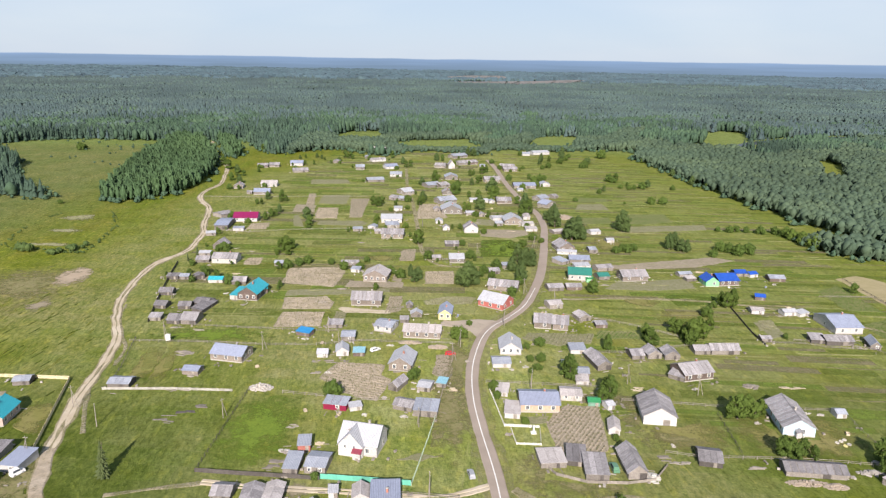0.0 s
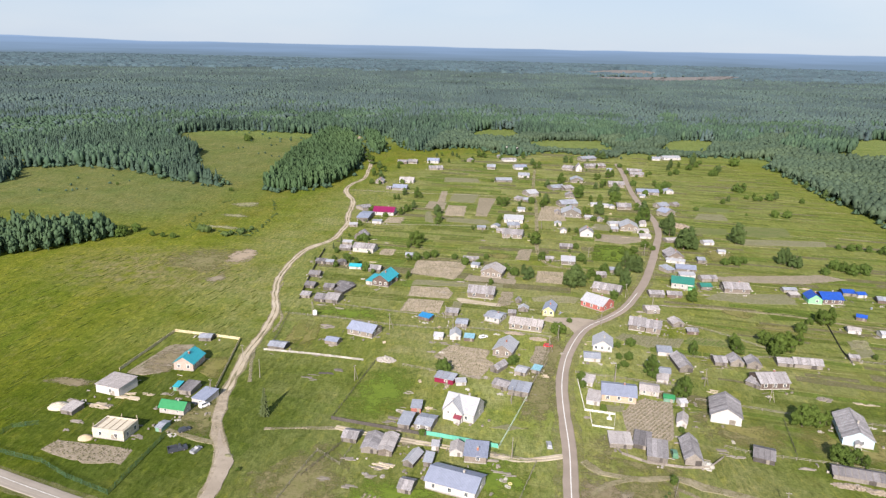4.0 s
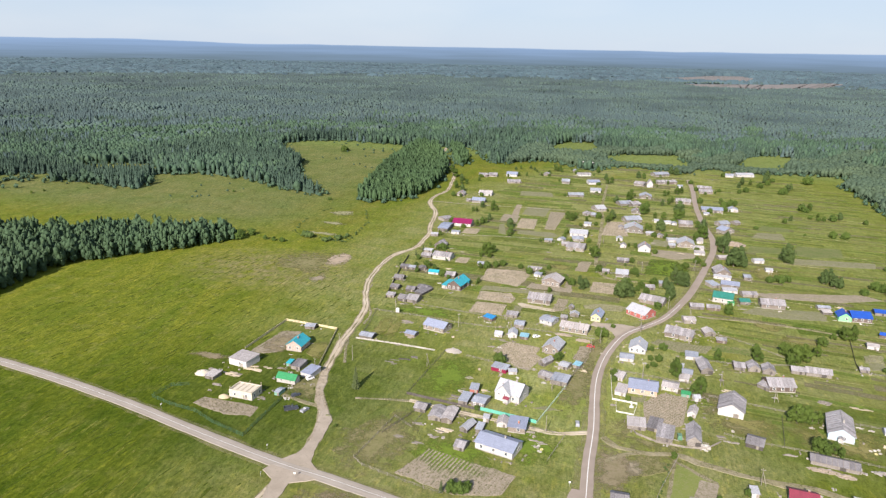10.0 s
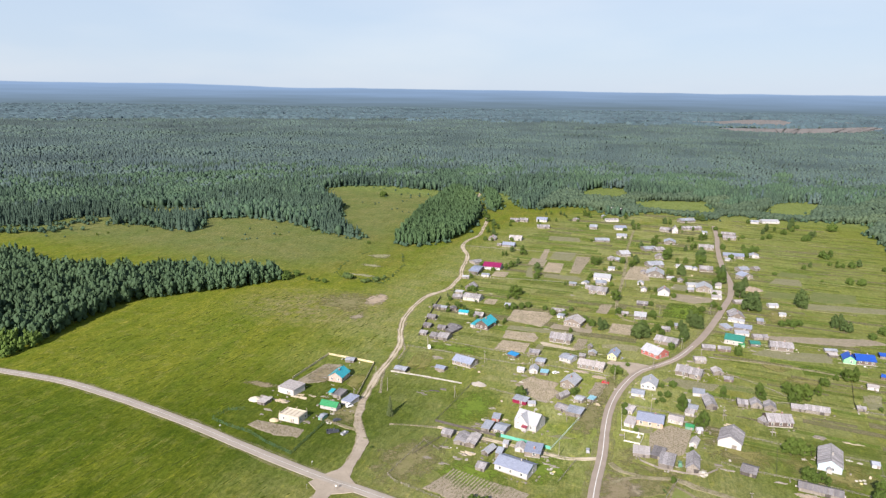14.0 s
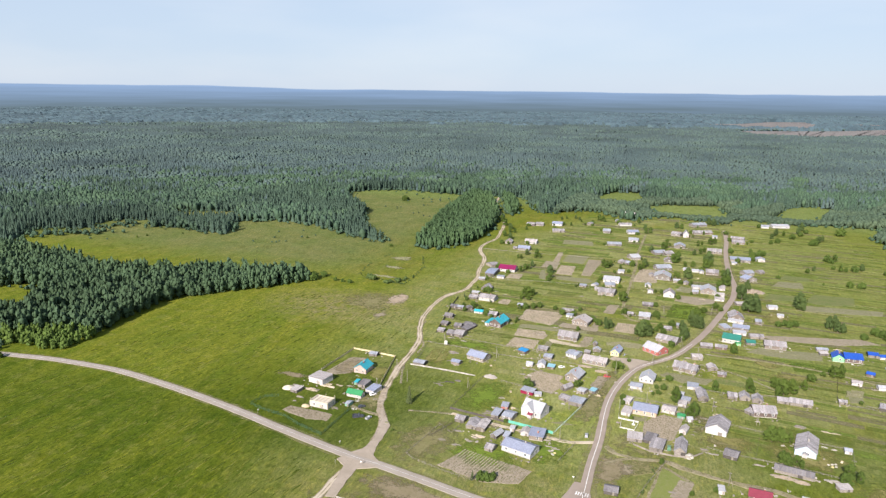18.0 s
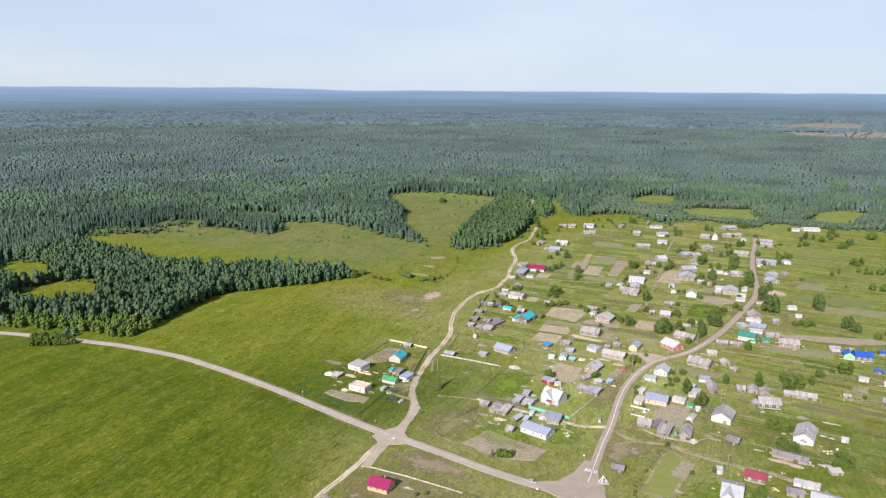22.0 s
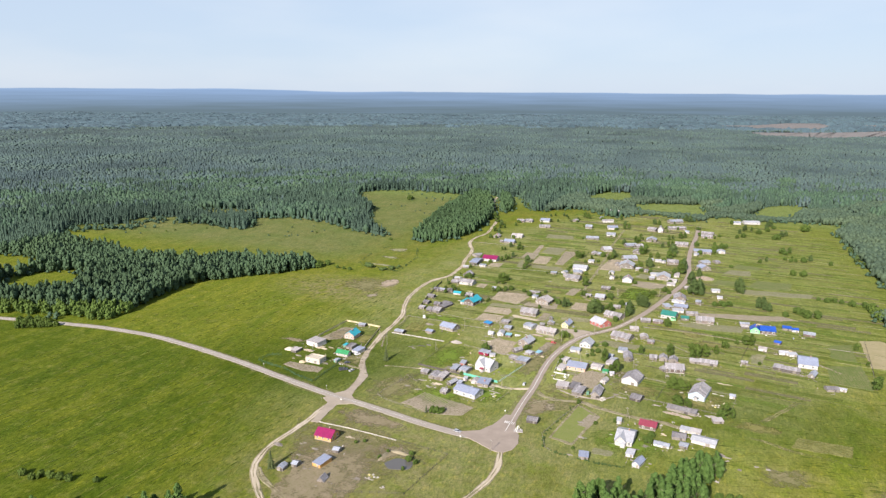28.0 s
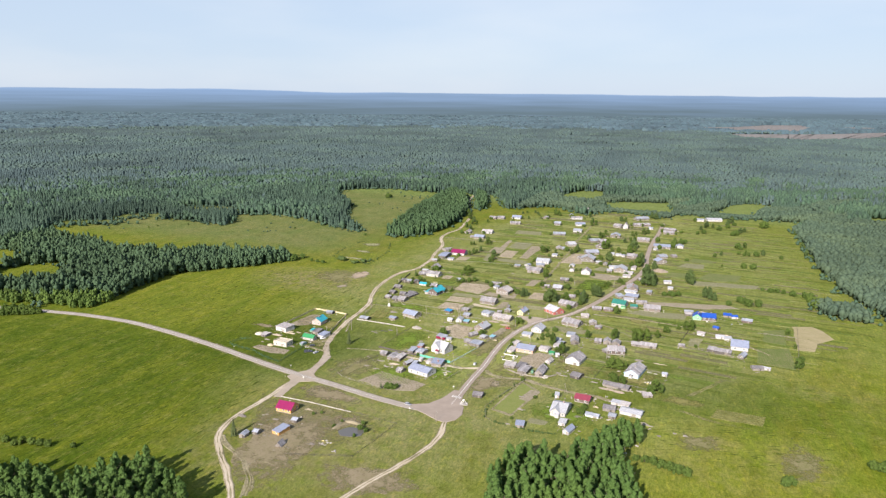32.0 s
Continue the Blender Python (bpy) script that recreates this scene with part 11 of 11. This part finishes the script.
EAST_STRIPS = [(74, 250), (190, 215), (225, 300), (262, 420), (236, 600), (215, 860), (70, 870), (76, 560)]
VILLAGE_STRIPS = [(-135, 300), (8, 300), (45, 420), (60, 600), (40, 840), (-150, 830), (-180, 660), (-140, 500)]
HAYLINE = earth_material("pale_hay_line", (0.29, 0.28, 0.14), (0.25, 0.245, 0.10), 0.3, worn=0.4, green=(0.2, 0.2, 0.07))
for k_, (land, turn_) in enumerate(((EAST_STRIPS, -3), (VILLAGE_STRIPS, 1))):
    furrows(land, turn_, 80, 0.8, 31 + k_, HAYLINE, "thin pale lines of dry hay across the strips")
    furrows(land, turn_, 110, 0.9, 41 + k_, SHADE_STRIP, "thin dark lines of uncut grass between strips")
    furrows(land, turn_, 70, 1.0, 51 + k_, BROWN_STRIP, "brown furrows between garden strips")

LODGED = earth_material("pale_lodged_grass", (0.200, 0.210, 0.040), (0.178, 0.195, 0.034), 0.5, worn=0.5, green=(0.12, 0.15, 0.02))
TUSSOCK = earth_material("dark_tussock_grass", (0.082, 0.112, 0.014), (0.070, 0.098, 0.013), 0.4, worn=0.42, green=(0.05, 0.075, 0.01))
HAY_FIELDS = [
    ([(-330, 152), (-180, 138), (-128, 172), (-140, 260), (-170, 330), (-250, 345), (-300, 325)], 95, 420),
    ([(-330, 118), (-180, 108), (-98, 92), (-98, 40), (-82, 0), (-110, -30), (-200, -55), (-330, 0)], 95, 480),
    ([(102, 100), (230, 108), (245, 235), (190, 262), (150, 210)], 30, 150),
]
for k_, (land, turn_, n_lines) in enumerate(HAY_FIELDS):
    furrows(land, turn_, n_lines // 2, 0.75, 61 + k_, LODGED, "pale streaks of lodged grass in the hay field", (3, 14))
    furrows(land, turn_ - 12, n_lines, 0.8, 71 + k_, TUSSOCK, "dark tussocks of rank grass in the hay field", (2, 8))
WHEELWAY = earth_material("polished_wheel_track", (0.325, 0.290, 0.248), (0.286, 0.254, 0.214), 0.0, green=(0.27, 0.24, 0.2))
for side in (-1.2, 1.2):
    ribbon("wheel_track", HIGHWAY[1:-1], 0.95, WHEELWAY, 0.222, "pale worn wheel track on the asphalt", "road marking", 0.25, shift=side, step=5)

# ---- vehicles ----
car(9.1, 176.7, 100, 4.4, 1.75, 1.5, "grey_car_paint", "dark grey car parked on worn grass")
car(3.6, 260.8, 5, 4.2, 1.7, 1.45, "red_car_paint", "red car parked beside a garden plot")
car(-26.6, 263.5, 40, 4.2, 1.7, 1.45, "white_car_paint", "white car parked on grass among sheds")
car(-116, 156.6, 55, 4.2, 1.7, 1.5, "dark_car_paint", "dark blue car parked by a drive")
car(-111.5, 145, 40, 6.2, 2.3, 2.1, "dark_car_paint", "dark flatbed truck parked on grass", "truck", True)
car(-105.4, 146, 80, 4.3, 1.8, 1.5, "grey_car_paint", "old grey pickup parked on grass", "truck", True)
car(-118.1, 173.7, 60, 3.8, 1.8, 2.0, "white_car_paint", "small white van beside a shed", "van")
car(50.7, 181, 95, 4.6, 1.9, 2.0, "green_car_paint", "old green van standing between sheds", "van")
car(-3.1, 97.5, -8, 4.3, 1.7, 1.45, "grey_car_paint", "grey car at the road junction")

# ---- heaps, wood and small things ----
SANDPILE = surface("yellow_sand", (0.55, 0.46, 0.3), (0.45, 0.37, 0.24), 0.8, 6)
heap("rubble_heap", -63.9, 229, 8.5, 5.5, 2.2, RUBBLE, "heap of pale rubble and boards on grass", "heap", 1, 170, 0.32)
heap("firewood_heap", 104, 175.5, 12, 3, 1.1, FIREWOOD, "long heap of split firewood beside a shed", "firewood", 2, 160, 0.3)
heap("firewood_heap", 111.5, 174, 7, 3, 1.2, FIREWOOD, "heap of split firewood beside a shed", "firewood", 3, 110, 0.3)
heap("firewood_heap", -13, 272, 9, 3, 1.2, FIREWOOD, "heap of firewood behind a log house", "firewood", 4, 120, 0.35)
heap("firewood_heap", -1.4, 268, 8, 4, 1.2, FIREWOOD, "heap of firewood beside a garden", "firewood", 5, 120, 0.35)
heap("plank_stack", -155.6, 165, 8, 4, 0.5, PLANK, "loose planks lying on the grass", "planks", 6, 22, 0.25, 8)
heap("plank_stack", -149, 173, 8, 3, 0.6, PLANK, "stack of new planks beside a building", "planks", 7, 18, 0.25, 9)
heap("plank_stack", -88.6, 205, 4, 9, 0.25, WALLS["grey"], "grey planks lying in the meadow", "planks", 8, 6, 0.25, 8)
heap("plank_stack", -101.9, 258, 6, 5, 0.8, OLDWOOD, "heap of old grey boards", "planks", 9, 30, 0.25, 6)
heap("plank_stack", -42.8, 152, 6, 4, 0.4, PLANK, "boards and scrap lying in a yard", "planks", 10, 12, 0.3, 5)
heap("plank_stack", 128, 236, 7, 2, 0.4, PLANK, "pale boards lying in a meadow", "planks", 11, 9, 0.25, 7)
heap("rubble_heap", 113.7, 236.5, 6, 4, 0.7, OLDWOOD, "heap of old boards and branches", "heap", 12, 50, 0.4)
heap("ruined_shed", 87.5, 514, 17, 12, 3.2, FIREWOOD, "collapsed brown shed of broken boards", "ruin", 13, 150, 0.9)
heap("board_stack", 61, 177, 3, 5, 1.6, MATS["greyed_white"], "stack of white boards beside a barn", "planks", 14, 40, 0.35, 2)
heap("scrap_heap", 125.4, 181, 8, 3, 1.0, RUBBLE, "scattered pale scrap beside a fence", "heap", 15, 40, 0.4)
heap("branch_heap", -85, 41, 5, 3, 0.8, OLDWOOD, "heap of grey branches", "heap", 16, 40, 0.3, 4)
heap("stone_heap", -22, 33, 5, 2, 0.4, RUBBLE, "few pale stones lying in grass", "heap", 17, 12, 0.35)


DUG = surface("dug_earth", (0.27, 0.23, 0.16), (0.20, 0.175, 0.10), 0.5, 4)


def mound(name, x, y, w, d, h, mat, label):
    v, f = lathe([(-0.05, 1.0), (0.25, 0.86), (0.55, 0.62), (0.8, 0.36), (0.95, 0.12)], 18)
    r_ = random.Random(int(x))
    v = [(p[0] * w / 2 * r_.uniform(0.88, 1.1), p[1] * d / 2 * r_.uniform(0.88, 1.1), p[2] * h) for p in v]
    ob = mesh_object(name, v, f, mat, None, "", True)
    ob.matrix_world = pose(x, y, 0)
    return tagged(ob, label, "mound")


mound("covered_mound", -169.3, 161, 9, 7, 1.8, WALLS["cream"], "pale sheet-covered mound beside a shed")
mound("sand_mound", -145.8, 144.5, 5.5, 4.5, 1.3, SANDPILE, "heap of pale building sand")
mound("hay_mound", -93.8, 146, 3.6, 2.6, 0.5, GREYSOIL, "low grey earth heap on the track")
mound("earth_bank", -20.5, 62, 13, 3.5, 1.2, DUG, "dug sandy bank above a pond")
mound("earth_bank", -27, 55, 3, 12, 0.9, DUG, "dug sandy bank beside a pond")

# pond
m_, n_, l_, b_ = node_material("pond_water")
b_.inputs["Base Color"].default_value, b_.inputs["Roughness"].default_value = (0.10, 0.095, 0.085, 1), 0.06
bump_node(n_, l_, b_, noise_node(n_, l_, n_.new("ShaderNodeNewGeometry").outputs["Position"], 1.5, 3), 0.05, 0.05)
ring = [(7.4 * math.cos(a * 0.2618) * (1 + 0.07 * math.sin(a * 1.3)), 5.6 * math.sin(a * 0.2618) * (1 + 0.08 * math.cos(a * 0.9))) for a in range(24)]
pond = mesh_object("pond", [(x, y, 0.19) for x, y in ring] + [(x * 1.02, y * 1.02, -0.05) for x, y in ring], [tuple(range(24))] + [(i, i + 24, (i + 1) % 24 + 24, (i + 1) % 24) for i in range(24)], m_)
pond.matrix_world = pose(-15.5, 51.5, 0, 0, 0, 25)
tagged(pond, "small murky brown pond in a garden", "pond", "", "structure")

# white transformer cabinet on legs beside its pole
cab = empty_thing("transformer_cabinet", -112, 269, 15, "white metal transformer cabinet on short legs", "transformer")
part("cabinet", box(-0.9, 0.9, -0.7, 0.7, 0.9, 3.0), FRAME, cab)
part("cap", hexa([(-1.0, -0.8, 3.0), (1.0, -0.8, 3.0), (1.0, 0.8, 3.0), (-1.0, 0.8, 3.0)], [(-0.2, -0.2, 3.5), (0.2, -0.2, 3.5), (0.2, 0.2, 3.5), (-0.2, 0.2, 3.5)]), FRAME, cab)
for sx in (-0.75, 0.65):
    for sy in (-0.55, 0.45):
        part("leg", box(sx, sx + 0.1, sy, sy + 0.1, 0, 0.9), OLDWOOD, cab)

# roadside timber frame with its plinth
mon = empty_thing("roadside_monument", 27.5, 113.5, 20, "pale timber frame monument on a low stone plinth", "monument")
part("plinth", box(-2.6, 2.6, -1.8, 1.8, 0, 0.35), RUBBLE, mon)
for a, b in (((-1.9, 0), (-0.2, 0)), ((1.9, 0), (0.2, 0)), ((0, 1.5), (0, 0.2)), ((-0.9, -1.4), (0, -0.2))):
    part("beam", hexa([(a[0] - 0.14, a[1] - 0.14, 0.35), (a[0] + 0.14, a[1] - 0.14, 0.35), (a[0] + 0.14, a[1] + 0.14, 0.35), (a[0] - 0.14, a[1] + 0.14, 0.35)], [(b[0] - 0.1, b[1] - 0.1, 3.4), (b[0] + 0.1, b[1] - 0.1, 3.4), (b[0] + 0.1, b[1] + 0.1, 3.4), (b[0] - 0.1, b[1] + 0.1, 3.4)]), FRAME, mon)

# white memorial post in the fenced lawn
mem = empty_thing("memorial_post", 29.7, 201, 0, "white memorial post on a small fenced lawn", "monument")
part("step", box(-0.9, 0.9, -0.9, 0.9, 0, 0.25), FRAME, mem)
part("column", lathe([(0.25, 0.38), (2.4, 0.26)], 6), FRAME, mem)
part("point", lathe([(2.4, 0.3), (3.0, 0.02)], 6), FRAME, mem)


def tyre(x, y, k):
    v, f = lathe([(0.0, 0.55), (0.08, 0.68), (0.3, 0.68), (0.38, 0.55), (0.3, 0.34), (0.08, 0.34), (0.0, 0.5)], 12)
    ob = mesh_object("painted_tyre", v, f, MATS["greyed_white"] if k % 5 else WALLS["yellow"])
    ob.matrix_world = pose(x, y, 0, 0, 0, k * 40)
    return tagged(ob, "old painted tyre lying on the lawn", "tyre", "painted tyres")


for k in range(5):
    tyre(126 + 1.9 * math.sin(k * 2.1), 201 + k * 0.9 - 5, k)
for k in range(4):
    tyre(-24 + 1.7 * k, 36 + 1.1 * math.sin(k * 2.0), k)
for k in range(5):
    tyre(-3 + 1.5 * math.cos(k * 1.7), 152 + 2.2 * math.sin(k * 1.3), k)

# litter, low stacks and bushes round the buildings
ROAD_LINES = [np.array([tuple(q) for q in smooth_line(p, 6.0)]) for p in (MAIN_ROAD, HIGHWAY, WEST_TRACK)]


def clear_spot(x, y, margin, road):
    for hx, hy, turn, w, d, _ in HOUSE_SPOTS:
        c, s = math.cos(radians(turn)), math.sin(radians(turn))
        u, v = (x - hx) * c + (y - hy) * s, -(x - hx) * s + (y - hy) * c
        if abs(u) < w / 2 + margin and abs(v) < d / 2 + margin:
            return False
    return all(np.min(np.hypot(l[:, 0] - x, l[:, 1] - y)) > road for l in ROAD_LINES)


def litter(hx, hy, turn, w, d, seed, mat, label):
    """Boards, stumps and scrap lying close round a building."""
    r_ = random.Random(seed)
    c, s = math.cos(radians(turn)), math.sin(radians(turn))
    solids = []
    for _ in range(r_.randrange(5, 10)):
        out = r_.uniform(0.6, 4.5)
        side, k = r_.randrange(4), r_.uniform(-0.55, 0.55)
        u, v = ((k * w, -d / 2 - out), (k * w, d / 2 + out), (-w / 2 - out, k * d), (w / 2 + out, k * d))[side]
        x, y = hx + u * c - v * s, hy + u * s + v * c
        if not clear_spot(x, y, 0.5, 5.0):
            continue
        long_, wide, tall = r_.choice(((2.4, 0.28, 0.15), (1.2, 0.4, 0.3), (0.6, 0.5, 0.5), (3.0, 0.22, 0.12), (0.9, 0.7, 0.6), (1.6, 0.8, 0.25)))
        a = radians(turn) + r_.choice((0, 1.57)) + r_.uniform(-0.3, 0.3)
        e, g_ = Vector((math.cos(a), math.sin(a))) * long_ / 2, Vector((-math.sin(a), math.cos(a))) * wide / 2
        q = [Vector((x - hx, y - hy)) + m for m in (-e - g_, e - g_, e + g_, g_ - e)]
        solids.append(hexa([(p.x, p.y, -0.03) for p in q], [(p.x, p.y, tall * r_.uniform(0.7, 1.2)) for p in q]))
    if len(solids) > 2:
        ob = mesh_object("yard_litter", *join(*solids), mat)
        ob.matrix_world = pose(hx, hy, 0)
        tagged(ob, label, "litter", "", "stuff")


LR = random.Random(77)
bushes = 0
for i, (hx, hy, turn, w, d, kind) in enumerate(list(HOUSE_SPOTS)):
    if kind in ("house", "barn", "shell") or i % 3 != 0:
        mat, label = ((OLDWOOD, "grey boards and scrap lying round a building"), (PLANK if i % 3 == 0 else OLDWOOD, "boards and blocks lying round a building"), (RUBBLE, "stones and scrap lying round a building"), (OLDWOOD, "old grey planks and stumps in a yard"))[i % 4]
        litter(hx, hy, turn, w, d, i, mat, label)
    if bushes < 130 and hy > 330:
        for _ in range(2):
            a, q = LR.uniform(0, 6.28), max(w, d) / 2 + LR.uniform(2.0, 6.5)
            bx, by = hx + q * math.cos(a), hy + q * math.sin(a)
            if bushes < 130 and clear_spot(bx, by, 1.6, 8.0):
                place("bush" if LR.random() < 0.6 else "broad", round(bx, 1), round(by, 1), LR.uniform(2.2, 4.8))
                bushes += 1

# road signs at the crossing
m_, n_, l_, b_ = node_material("river_water")
b_.inputs["Base Color"].default_value, b_.inputs["Roughness"].default_value = (0.03, 0.035, 0.035, 1), 0.4
bump_node(n_, l_, b_, noise_node(n_, l_, n_.new("ShaderNodeNewGeometry").outputs["Position"], 0.4, 3), 0.1, 0.1)
ribbon("river", RIVER, 18, m_, 0.12, "narrow dark river bend in the woods", "river", 3)
for far_field in FAR_FIELDS:
    cx_, cy_ = sum(p[0] for p in far_field) / len(far_field), sum(p[1] for p in far_field) / len(far_field)
    patch("far_field", [(cx_ + (p[0] - cx_) * 1.08, cy_ + (p[1] - cy_) * 1.05) for p in far_field], FARFIELD, 0.5, "dry brownish field in a far clearing", "field", 15)

for sx, sy, turn in ((-84, 101, 20), (-104, 114, 70), (2, 90, 0), (-96, 97, 100), (13, 131, 10), (-165, 126, 70)):
    sg = empty_thing("road_sign", sx, sy, turn, "small white road sign on a metal post", "sign", "road signs")
    part("sign_post", lathe([(-0.05, 0.05), (2.4, 0.05)], 6), BASE, sg)
    part("plate", box(-0.4, 0.4, -0.07, -0.04, 1.7, 2.4), FRAME, sg)
